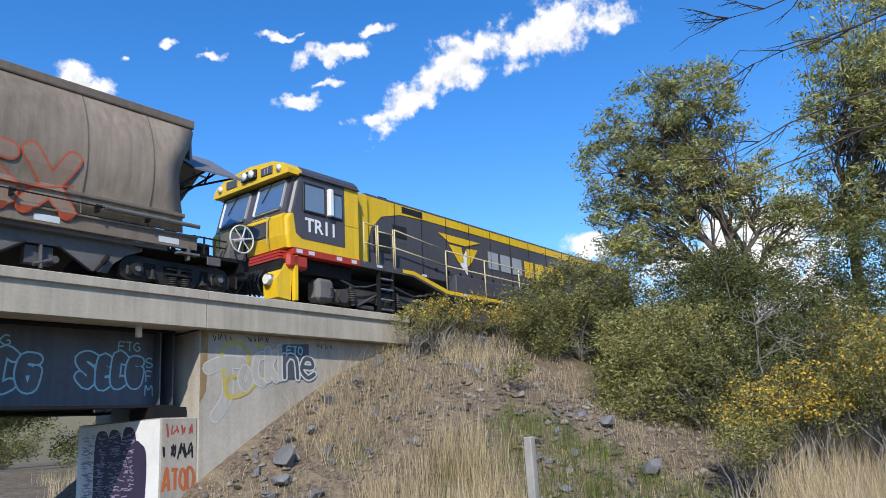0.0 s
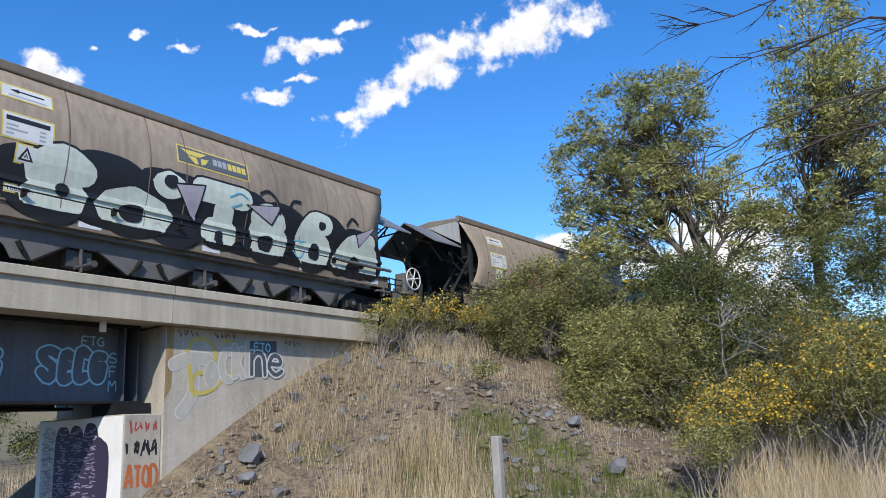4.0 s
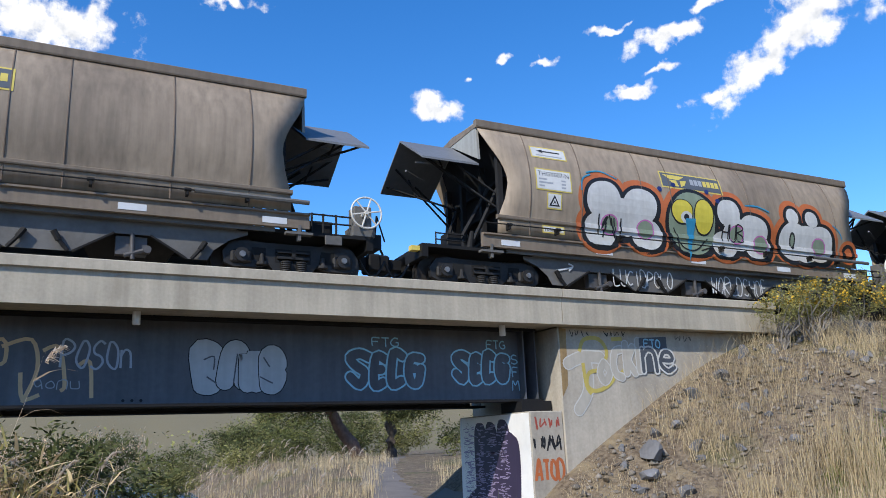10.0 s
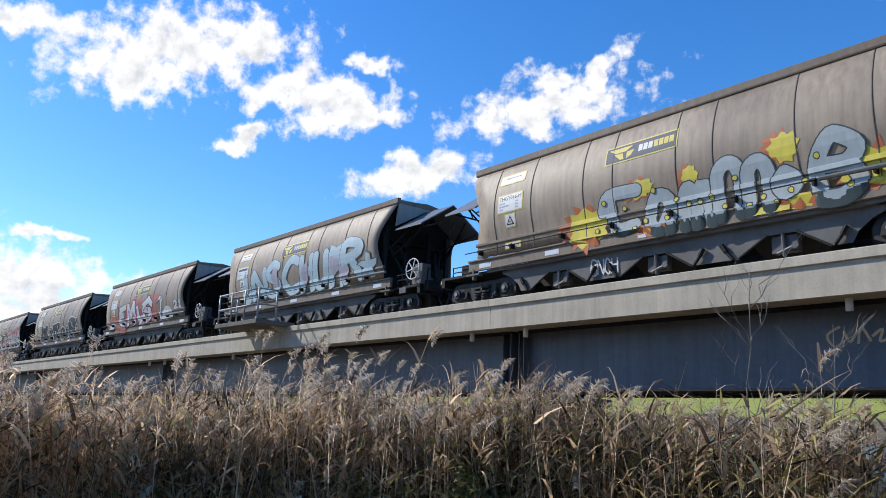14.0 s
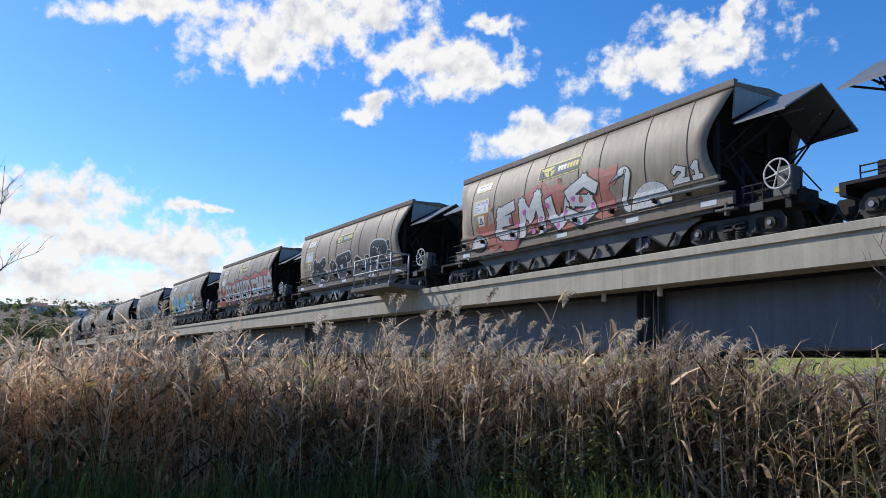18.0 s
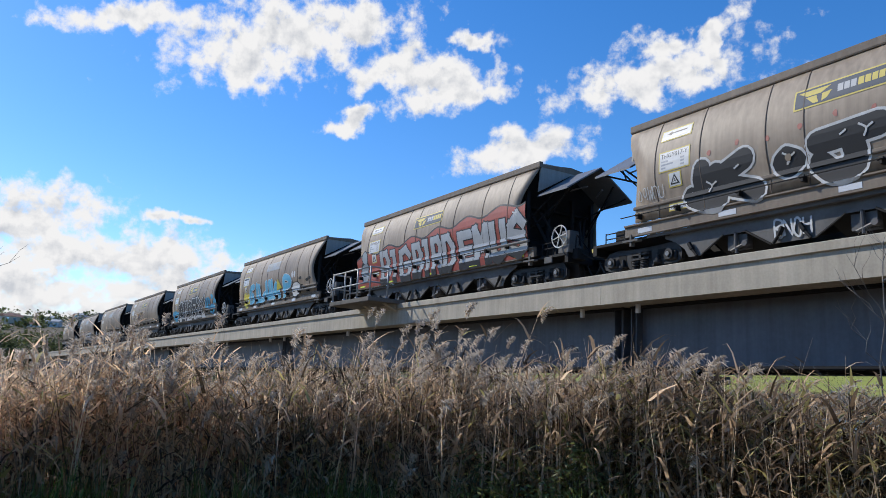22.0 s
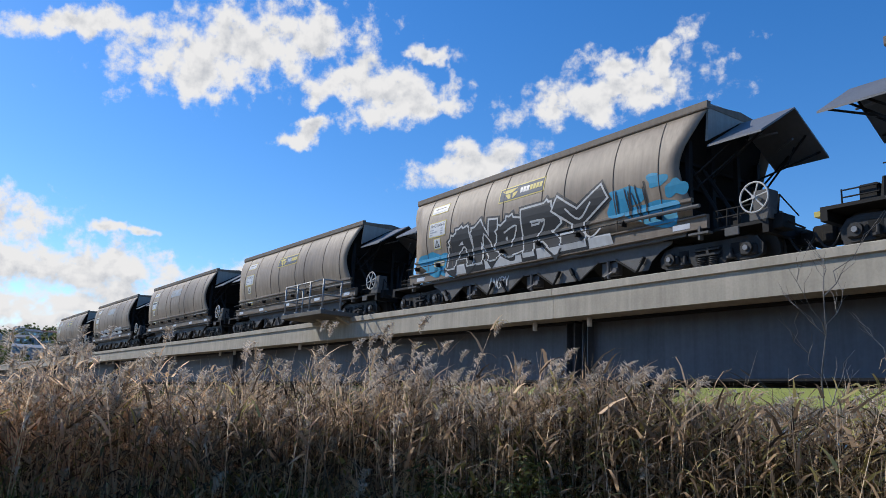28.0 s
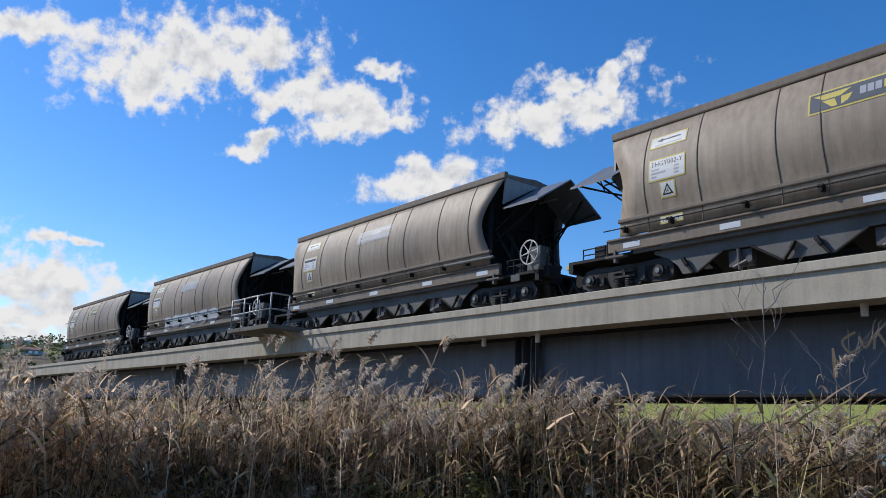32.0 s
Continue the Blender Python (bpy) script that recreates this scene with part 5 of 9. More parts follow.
def stroke(bm, pts, width, closed=False, z=0.0):
    """A flat brush line through the points, rounded between them."""
    n = len(pts)
    fine = []
    segs = n if closed else n - 1
    for i in range(segs):
        p = [pts[(i + k) % n] if closed else pts[min(n - 1, max(0, i + k))] for k in (-1, 0, 1, 2)]
        for j in range(4):
            t = j / 4
            fine.append(tuple(0.5 * (2 * p[1][d] + (p[2][d] - p[0][d]) * t + (2 * p[0][d] - 5 * p[1][d] + 4 * p[2][d] - p[3][d]) * t * t + (3 * p[1][d] - p[0][d] - 3 * p[2][d] + p[3][d]) * t ** 3) for d in (0, 1)))
    if not closed:
        fine.append(pts[-1])
    m = len(fine)
    rows = []
    for i in range(m):
        a, b = fine[(i - 1) % m if closed else max(0, i - 1)], fine[(i + 1) % m if closed else min(m - 1, i + 1)]
        d = Vector((b[0] - a[0], b[1] - a[1]))
        d = d.normalized() if d.length > 1e-6 else Vector((1, 0))
        nx, nz = -d.y * width / 2, d.x * width / 2
        zz = z + i * 6e-6
        rows.append((bm.verts.new((fine[i][0] + nx, fine[i][1] + nz, zz)), bm.verts.new((fine[i][0] - nx, fine[i][1] - nz, zz))))
    for i in range(m if closed else m - 1):
        (a, b), (c, d) = rows[i], rows[(i + 1) % m]
        try:
            bm.faces.new((a, b, d, c))
        except ValueError:
            pass


# brush skeletons on a ten by ten grid: points are column and row, strokes parted by bars; digits name plain shapes
SKELETON = {"E": "80 10 19 89|15 75", "M": "00 19 45 89 90", "U": "09 02 30 60 92 99", "S": "98 59 17 25 74 92 50 01", "P": "00 09 69 97 65 04", "A": "00 39 59 90|13 83", "W": "09 20 46 70 99", "K": "00 09|99 04 90",
            "B": "00 09 79 97 05|05 93 80 00", "I": "50 59", "G": "98 59 16 03 40 91 94 64", "R": "00 09 79 97 05 90", "D": "00 09 69 95 60 00", "N": "00 09 90 99", "Y": "09 45 99|45 40", "T": "09 99|59 50", "F": "00 09 99|05 75",
            "O": "39 03 30 70 96 69 39", "C": "98 59 16 03 40 91", "L": "09 00 90", "H": "00 09|90 99|05 95", "o": "46 13 40 83 46", "c": "75 46 13 40 81", "e": "03 73 65 25 02 40 81", "k": "00 09|75 03 80", "i": "40 46|48 49", "n": "00 06|04 36 75 80", "2": "07 39 77 30 00 90", "1": "27 59 50",
            "a": "00 07 59 97 90", "b": "18 11 50 91 98", "d": "90 69 17 42 85", "f": "09 30 57 80 99", "g": "58 15 21 81 85 58", "h": "00 09 54 89 90"}


def grid_lines(code, u0, u1, z0, z1, tilt=0.0):
    """Strokes written as column and row figures, stretched over a box."""
    out = []
    for st in code.split("|"):
        line = []
        for p in st.split():
            a, b = int(p[0]) / 9, int(p[1]) / 9
            line.append((u0 + (u1 - u0) * a + tilt * (b - 0.5), z0 + (z1 - z0) * b))
        out.append(line)
    return out


def skeleton(ch, u0, u1, z0, z1, tilt=0.0):
    return grid_lines(SKELETON[ch], u0, u1, z0, z1, tilt)


def blocky(bm, lines, width, z=0.0):
    """Strokes of straight bars with square ends, each a hair above the last."""
    n = 0
    for l in lines:
        for a, b in zip(l, l[1:]):
            d = Vector((b[0] - a[0], b[1] - a[1]))
            d = d.normalized() * width / 2 if d.length > 1e-6 else Vector((width / 2, 0))
            s = Vector((-d.y, d.x))
            q = [Vector(a) - d + s, Vector(a) - d - s, Vector(b) + d - s, Vector(b) + d + s]
            bm.faces.new([bm.verts.new((c.x, c.y, z + n * 1.2e-4)) for c in q])
            n += 1
    return bm


def piece(w, glyphs, fill, edge, wd, ew, base=0.004, sharp=False, drop=None, inner=None, place=None, cuts=None, names=("spray_outline", "spray_letter"), step=0.0022):
    """Letters of a painted piece, one box each: the glyph's strokes, its left and right, its foot and head."""
    place, cuts = place or on_wagon, CUTS if cuts is None else cuts
    brush = blocky if sharp else fat
    for i, (code, u0, u1, z0, z1, *own) in enumerate(glyphs):
        k = own[0] if own else wd
        h = k / 2
        lines = grid_lines(SKELETON.get(code, code), u0 + h, max(u1 - h, u0 + h + 0.02), z0 + h, max(z1 - h, z0 + h + 0.02))
        off = base + i * step
        if drop:
            art(w, "spray_shadow", drop[0], place(off - 0.0009), text=brush(bmesh.new(), [[(p + drop[1], q + drop[2]) for p, q in l] for l in lines], k + 2 * ew), cuts=cuts)
        art(w, names[0], edge, place(off), text=brush(bmesh.new(), lines, k + 2 * ew), cuts=cuts)
        art(w, names[1], fill, place(off + 0.0010), text=brush(bmesh.new(), lines, k), cuts=cuts)
        if inner:
            art(w, "spray_core", inner[0], place(off + 0.0018), text=brush(bmesh.new(), lines, inner[1]), cuts=cuts)


def fat(bm, lines, width, z=0.0):
    """Thick brush strokes with round ends, each a hair above the last."""
    for k, l in enumerate(lines):
        stroke(bm, l, width, False, z + k * 3e-4)
        for j, p in enumerate((l[0], l[-1])):
            vs = [bm.verts.new((p[0] + width / 2 * math.cos(q * math.pi / 6), p[1] + width / 2 * math.sin(q * math.pi / 6), z + k * 3e-4 + 2e-4 + j * 3e-5)) for q in range(12)]
            bm.faces.new(vs)
    return bm


def fat_word(w, word, u0, u1, z0, z1, fill, edge, wd, ew, seed=1, base=0.004, place=None, cuts=None, drop=None, names=("spray_outline", "spray_letter"), jump=0.05, gap=0.04):
    """Letters of swollen brush strokes: a shadow, an outline and a fill to each one."""
    place, cuts = place or on_wagon, CUTS if cuts is None else cuts
    rnd = random.Random(seed)
    step = (u1 - u0) / len(word)
    for i, ch in enumerate(word):
        up = rnd.uniform(-jump, jump) * (z1 - z0)
        a, b = u0 + i * step + gap / 2 + wd / 2, u0 + (i + 1) * step - gap / 2 - wd / 2
        lines = skeleton(ch, a, max(b, a + 0.02), z0 + wd / 2 + max(0, up), z1 - wd / 2 + up, rnd.uniform(-0.06, 0.06) * (z1 - z0))
        off = base + i * 0.0022
        if drop:
            art(w, "spray_shadow", drop[0], place(off - 0.0010), text=fat(bmesh.new(), [[(p + drop[1], q + drop[2]) for p, q in l] for l in lines], wd + 2 * ew), cuts=cuts)
        art(w, names[0], edge, place(off), text=fat(bmesh.new(), lines, wd + 2 * ew), cuts=cuts)
        art(w, names[1], fill, place(off + 0.0011), text=fat(bmesh.new(), lines, wd), cuts=cuts)


def tag_lines(word, u0, u1, z0, z1, seed=1):
    """The same letters as thin lines."""
    rnd = random.Random(seed)
    step = (u1 - u0) / len(word)
    out = []
    for i, ch in enumerate(word):
        out += skeleton(ch, u0 + i * step + step * 0.08, u0 + (i + 1) * step - step * 0.12, z0 + rnd.uniform(0, 0.1) * (z1 - z0), z1 - rnd.uniform(0, 0.1) * (z1 - z0), rnd.uniform(-0.1, 0.1) * (z1 - z0))
    return out


def spiky(cx, cz, rx, rz, seed, n=11, deep=0.35):
    rnd = random.Random(seed)
    out = []
    for k in range(n * 3):
        r = (1.0 if k % 3 == 1 else 0.85 if k % 3 == 0 else 1 - deep) * rnd.uniform(0.85, 1.1)
        t = 2 * math.pi * k / (n * 3)
        out.append((cx + rx * r * math.cos(t), cz + rz * r * math.sin(t)))
    return out


def art(parent, name, mat, place, polys=(), lines=(), width=0.05, text=None, cuts=CUTS, label=""):
    bm = bmesh.new()
    for p in polys:
        flat_poly(bm, p)
    for l in lines:
        stroke(bm, l[0] if isinstance(l, tuple) and isinstance(l[1], bool) else l, width, l[1] if isinstance(l, tuple) and isinstance(l[1], bool) else False)
    if text:
        bm.free()
        bm = text
    lay(bm, place, cuts)
    return part(name, bm, mat, parent, label)


def lettering(text, u0, u1, z0, h, bold):
    bm = letters(text, h, bold)
    xs = [v.co.x for v in bm.verts]
    lo, hi = min(xs), max(xs)
    for v in bm.verts:
        v.co = Vector((u0 + (v.co.x - lo) / (hi - lo) * (u1 - u0), z0 + v.co.y, 0))
    return bm


def bubble_word(w, spans, fill, edge, z0, z1, seed, out=None, edge_w=0.06, hole=True, place=on_wagon, dots=None, dot_mat="pink"):
    """Fat bubble letters: one per span, with an outer colour, an outline, a fill, counters and shine marks."""
    rnd = random.Random(seed)
    shapes, holes, marks, spots = [], [], [], []
    for i, (a, b) in enumerate(spans):
        cx, cz = (a + b) / 2, (z0 + z1) / 2 + rnd.uniform(-0.04, 0.06) * (z1 - z0)
        rx, rz = (b - a) / 2 * 1.06, (z1 - z0) / 2 * rnd.uniform(0.9, 1.08)
        shapes.append((cx, cz, rx, rz, seed * 17 + i))
        if rnd.random() < 0.65:
            holes.append(wobbly(cx + rnd.uniform(-0.1, 0.1) * rx, cz + rz * 0.32, rx * 0.20, rz * 0.16, i + seed, 2.2, 0.1, 16))
        if rnd.random() < 0.75:
            holes.append(wobbly(cx + rnd.uniform(-0.2, 0.2) * rx, cz - rz * 0.62, rx * 0.14, rz * 0.36, i + seed + 9, 2.2, 0.12, 16))
        marks.append([(cx - rx * 0.75, cz + rz * 0.1), (cx - rx * 0.68, cz + rz * 0.5), (cx - rx * 0.4, cz + rz * 0.78)])
        for _ in range(dots or 0):
            spots.append(wobbly(cx + rnd.uniform(-0.7, 0.7) * rx, cz + rnd.uniform(-0.7, 0.7) * rz, 0.07, 0.06, i, 2, 0.1, 12))
    for k, s in enumerate(shapes):
        if out:
            art(w, "spray_glow", P[out], place(0.002 + 0.0002 * k), [wobbly(*s[:2], s[2] + 0.16, s[3] + 0.17, s[4])])
    for k, s in enumerate(shapes):
        art(w, "spray_outline", P[edge], place(0.005 + 0.0006 * k), [wobbly(*s[:2], s[2] + edge_w, s[3] + edge_w, s[4])])
        art(w, "spray_letter", P[fill], place(0.0055 + 0.0006 * k), [wobbly(*s)])
    top = 0.0065 + 0.0006 * len(shapes)
    if hole:
        art(w, "spray_counters", P[edge], place(top), holes)
        art(w, "spray_marks", P[edge], place(top + 0.0005), lines=marks, width=0.028)
    if spots:
        art(w, "spray_dots", P[dot_mat], place(top + 0.001), spots)


def scribble(seed, u0, u1, z0, z1, n):
    rnd = random.Random(seed)
    out, u = [], u0
    step = (u1 - u0) / n
    for i in range(n):
        k = rnd.randint(3, 5)
        out.append([(u + step * rnd.uniform(0, 0.95), z0 + (z1 - z0) * (rnd.uniform(0, 0.35) if j % 2 else rnd.uniform(0.6, 1))) for j in range(k)])
        u += step
    return out


def plate(w, name, u0, u1, z0, z1, edge="sign_yellow", field="sign_white", place=on_wagon, b=0.025):
    art(w, name, M[edge], place(0.004), [[(u0, z0), (u1, z0), (u1, z1), (u0, z1)]])
    art(w, name + "_field", M[field], place(0.006), [[(u0 + b, z0 + b), (u1 - b, z0 + b), (u1 - b, z1 - b), (u0 + b, z1 - b)]])


def wagon_signs(w, code, faded=False):
    o = on_wagon
    plate(w, "direction_plate", -4.06, -3.24, 2.74, 3.00)
    art(w, "direction_arrow", M["sign_black"], o(0.008), [[(-3.92, 2.90), (-3.78, 2.94), (-3.78, 2.915), (-3.38, 2.915), (-3.38, 2.885), (-3.78, 2.885), (-3.78, 2.86)]])
    art(w, "direction_caption", M["sign_silver"], o(0.008), [[(-3.95, 2.79), (-3.35, 2.79), (-3.35, 2.815), (-3.95, 2.815)]])
    plate(w, "number_plate", -4.04, -3.22, 2.05, 2.50)
    if code:
        art(w, "number_text", M["sign_black"], o(0.008), text=lettering(code, -3.98, -3.28, 2.345, 0.10, 0.0))
    else:
        art(w, "number_bar", M["sign_black"], o(0.008), [[(-3.98, 2.35), (-3.30, 2.35), (-3.30, 2.43), (-3.98, 2.43)]])
    for k in range(3):
        z = 2.26 - 0.07 * k
        for a, b in ((-3.97, -3.97 + (0.18, 0.32, 0.12)[k]), (-3.46, -3.36)):
            art(w, "data_bar", M["sign_silver"], o(0.008), [[(a, z), (b, z), (b, z + 0.035), (a, z + 0.035)]])
    plate(w, "warning_plate", -3.80, -3.46, 1.70, 2.02)
    art(w, "warning_triangle", M["sign_black"], o(0.008), [[(-3.75, 1.76), (-3.51, 1.76), (-3.63, 1.98)]])
    art(w, "warning_core", M["sign_white"], o(0.010), [[(-3.70, 1.785), (-3.56, 1.785), (-3.63, 1.92)]])
    art(w, "warning_mark", M["sign_black"], o(0.012), text=lettering("A", -3.665, -3.595, 1.80, 0.08, 0.01))
    plate(w, "speed_plate", -3.88, -3.38, 1.235, 1.385)
    art(w, "speed_text", M["sign_black"], o(0.008), text=lettering("100km/h", -3.82, -3.44, 1.275, 0.07, 0.0))
    # company sign: emblem and plain bars in its colours
    f = "sign_faded" if faded else "sign_yellow"
    plate(w, "company_sign", -0.93, 0.76, 2.48, 2.87, f, "field_faded" if faded else "sign_grey", b=0.03)
    art(w, "company_emblem", M[f], o(0.008), [[(-0.85, 2.80), (-0.25, 2.80), (-0.42, 2.70), (-0.68, 2.70)], [(-0.70, 2.68), (-0.5, 2.68), (-0.46, 2.54), (-0.55, 2.54)], [(-0.40, 2.68), (-0.22, 2.70), (-0.30, 2.58), (-0.40, 2.54)]])
    for k in range(3):
        a = -0.12 + k * 0.115
        art(w, "company_bar", M["sign_silver"], o(0.008), [[(a, 2.62), (a + 0.095, 2.62), (a + 0.095, 2.76), (a, 2.76)]])
    for k in range(4):
        a = 0.235 + k * 0.115
        art(w, "company_bar", M[f], o(0.008), [[(a, 2.62), (a + 0.095, 2.62), (a + 0.095, 2.76), (a, 2.76)]])


M["sign_faded"] = material("faded sign border", (0.33, 0.32, 0.28), 0.55, vary=0.2)
M["field_faded"] = material("bleached sign field", (0.30, 0.31, 0.31), 0.5, vary=0.15)
CODES = {26: "THGY005-S", 16: "THGY012-W", 24: "THGY008-W", 23: "THGY007-N", 22: "THGY014-R", 21: "THGY004-J", 20: "THGY016-M", 18: "THGY015-D", 17: "THGY017-Y", 14: "THGY006-E", 13: "THGY002-Y"}
FADED = (15, 12, 11)


def spans(u0, u1, n, seed, lap=0.0):
    rnd = random.Random(seed)
    ws = [rnd.uniform(0.8, 1.25) for _ in range(n)]
    k = (u1 - u0) / sum(ws)
    out, u = [], u0
    for q in ws:
        out.append((u, u + q * k + lap))
        u += q * k
    return out


def wagon_art(n, w):
    o = on_wagon
    wagon_signs(w, CODES.get(n), n in FADED)
    if n == 26:      # thin red outlines over a faint haze
        word = [("99 48 17 05 60 91|05 65", -3.05, -2.05, 1.12, 2.12), ("19 55 97|55 51", -2.25, -1.55, 1.05, 2.0), ("00 09 79 97 05", -1.75, -0.95, 1.02, 2.1), ("00 38 69 90|14 84", -1.05, -0.15, 0.98, 2.14), ("00 07 59 97 90", -0.35, 0.55, 0.95, 2.14), ("98 59 17 25 74 92 50 01", 0.6, 1.35, 0.98, 2.06), ("79 39 16 64 82 50 11", 1.25, 2.0, 0.98, 2.0), ("09 90|99 54 00", 1.95, 2.85, 1.0, 2.08)]
        piece(w, word, P["haze"], P["rust"], 0.24, 0.030)
        for k, l in enumerate(([(-2.9, 1.35), (-2.2, 1.22), (-1.5, 1.3)], [(-0.9, 1.15), (0.0, 1.3), (0.9, 1.2)], [(1.2, 1.5), (2.0, 1.4), (2.8, 1.55)], [(-0.2, 1.9), (0.3, 2.2), (0.9, 2.0)])):
            art(w, "spray_line", P["rust"], o(0.0235), lines=[l], width=0.03)
        for c in ((-2.72, 1.72), (-0.62, 1.72), (0.32, 1.78)):
            bm = bmesh.new()
            q = [(c[0] + 0.17 * math.cos(math.pi / 2 + k * 4 * math.pi / 5), c[1] + 0.17 * math.sin(math.pi / 2 + k * 4 * math.pi / 5)) for k in range(5)]
            for i in range(5):
                stroke(bm, [q[i], q[(i + 1) % 5]], 0.03)
            lay(bm, o(0.0245), CUTS)
            part("spray_star", bm, P["rust"], w)
    if n == 25:      # pale swollen letters in a black shade, with mauve horns
        for i, (u, z, rx, rz) in enumerate(((-3.3, 1.5, 0.75, 0.62), (-2.1, 1.6, 0.85, 0.68), (-0.9, 1.6, 0.85, 0.68), (0.5, 1.6, 0.9, 0.66), (1.7, 1.55, 0.9, 0.64), (2.9, 1.6, 0.85, 0.66), (4.0, 1.5, 0.82, 0.55), (4.55, 1.45, 0.3, 0.4))):
            art(w, "spray_shade", P["black"], o(0.0016 + 0.0002 * i), [wobbly(u, z, rx, rz, i + 40, 2.4, 0.12)])
        word = [("97 59 16 44 82 50 11", -3.75, -2.45, 0.96, 2.2), ("46 13 40 83 46", -2.6, -0.75, 0.92, 2.0), ("46 13 40 83 46", -1.5, -0.62, 1.72, 2.38, 0.26), ("09 99|56 52|32 31 61 62", -0.62, 0.82, 0.94, 2.3), ("17 48 76 44 14|44 83 60 20", 0.72, 1.92, 0.94, 2.22), ("88 48 14 30 71 83 64 24", 1.95, 3.2, 0.92, 2.32), ("00 36 67 88|67 60|67 94 90", 3.15, 4.68, 0.98, 2.12)]
        piece(w, word, P["mint"], P["black"], 0.46, 0.045, 0.0045)
        for i, (u, z, rx, rz) in enumerate(((-1.06, 2.05, 0.15, 0.12), (-1.75, 1.32, 0.22, 0.16), (1.25, 1.3, 0.2, 0.17), (2.62, 1.35, 0.15, 0.2), (2.78, 1.95, 0.1, 0.1), (-3.0, 1.45, 0.12, 0.1), (0.1, 1.2, 0.1, 0.16), (3.95, 1.25, 0.13, 0.2))):
            art(w, "spray_counter", P["black"], o(0.0210 + 0.0002 * i), [wobbly(u, z, rx, rz, i, 2.4, 0.12, 18)])
        for i, q in enumerate(([(-0.95, 2.02), (-0.35, 2.12), (-0.5, 1.42)], [(0.72, 1.98), (1.55, 2.12), (1.35, 1.72)], [(3.9, 1.95), (4.5, 2.22), (4.02, 1.7)])):
            art(w, "spray_horn", P["black"], o(0.0232 + 0.0002 * i), [[(a + (a - sum(c[0] for c in q) / 3) * 0.16, b + (b - sum(c[1] for c in q) / 3) * 0.16) for a, b in q]])
            art(w, "spray_horn", P["mauve_pale"], o(0.0240 + 0.0002 * i), [q])
        for l in ([(1.0, 2.3), (1.25, 2.4), (1.5, 2.2), (1.55, 1.95)], [(1.75, 2.0), (1.9, 2.32), (2.15, 2.36)], [(3.55, 2.1), (3.75, 2.32), (3.95, 2.2)]):
            art(w, "spray_line", P["black"], o(0.0250), lines=[l], width=0.05)
        for l in ([(0.25, 2.05), (0.5, 2.18), (0.7, 2.1)], [(0.3, 1.85), (0.55, 1.98)], [(2.0, 1.3), (2.2, 1.15), (2.35, 1.35)], [(2.15, 1.6), (2.2, 1.45)], [(2.0, 1.5), (2.35, 1.52)]):
            art(w, "spray_tint", P["sky"], o(0.0255), lines=[l], width=0.03)
    if n == 24:      # white block letters with pink patches and stars
        word = [("93 01 29 99|15 75", -3.02, -1.98, 0.88, 2.0), ("00 19 45 89 90", -2.05, -1.15, 0.86, 1.84), ("19 02 40 82 99", -1.25, -0.45, 0.86, 1.86), ("98 59 17 25 74 92 50 01", -0.48, 0.36, 0.85, 1.9), ("20 25 08 59 97 75 24", 0.34, 1.4, 0.84, 2.08), ("00 16 49 69 86 90|34 64", 1.3, 2.32, 0.86, 2.1), ("09 20 46 70 99", 2.2, 3.5, 0.84, 2.06), ("10 08|89 44 90", 3.42, 4.88, 0.84, 2.06)]
        piece(w, word, P["white"], P["black"], 0.36, 0.055, drop=(P["black"], 0.06, -0.04))
        for i, (u, z, rx, rz) in enumerate(((-2.45, 1.55, 0.12, 0.03), (0.88, 1.68, 0.09, 0.1), (1.78, 1.62, 0.08, 0.14), (-1.6, 1.2, 0.04, 0.14), (-0.85, 1.55, 0.035, 0.2), (2.8, 1.7, 0.05, 0.14), (4.3, 1.35, 0.09, 0.06))):
            art(w, "spray_counter", P["black"], o(0.0225), [wobbly(u, z, rx, rz, i, 2.4, 0.1, 16)])
        rnd = random.Random(3)
        for k in range(18):
            art(w, "spray_patch", P["pink"], o(0.0245 + 0.0002 * k), [wobbly(-2.75 + 0.19 * k + rnd.uniform(-0.05, 0.05), rnd.choice((1.08, 1.5, 1.55, 2.0)) + rnd.uniform(-0.05, 0.05), rnd.uniform(0.07, 0.14), rnd.uniform(0.045, 0.07), k, 2, 0.3, 12)])
        for k in range(15):
            cx, cz, r = 1.0 + 0.26 * k, (1.2, 1.85, 1.5)[k % 3] + rnd.uniform(-0.06, 0.06), 0.085
            art(w, "spray_star", P["pink"], o(0.0285), [[(cx + r * (1 if q % 2 == 0 else 0.42) * math.cos(math.pi / 2 + q * math.pi / 5), cz + r * (1 if q % 2 == 0 else 0.42) * math.sin(math.pi / 2 + q * math.pi / 5)) for q in range(10)]])
        for k, l in enumerate(([(-2.5, 2.26), (-2.3, 2.28)], [(-1.4, 2.22), (-1.2, 2.26)], [(0.2, 2.24), (0.45, 2.26)], [(1.2, 2.32), (1.6, 2.36), (1.9, 2.3)], [(2.3, 2.28), (2.6, 2.3)])):
            art(w, "spray_line", P["black"], o(0.004), lines=[l], width=0.025)
        for u in (2.62, 4.6):
            art(w, "lime_strip", M["hivis"], o(0.0295), [[(u - 0.2, 0.92), (u + 0.2, 0.92), (u + 0.2, 1.02), (u - 0.2, 1.02)]])
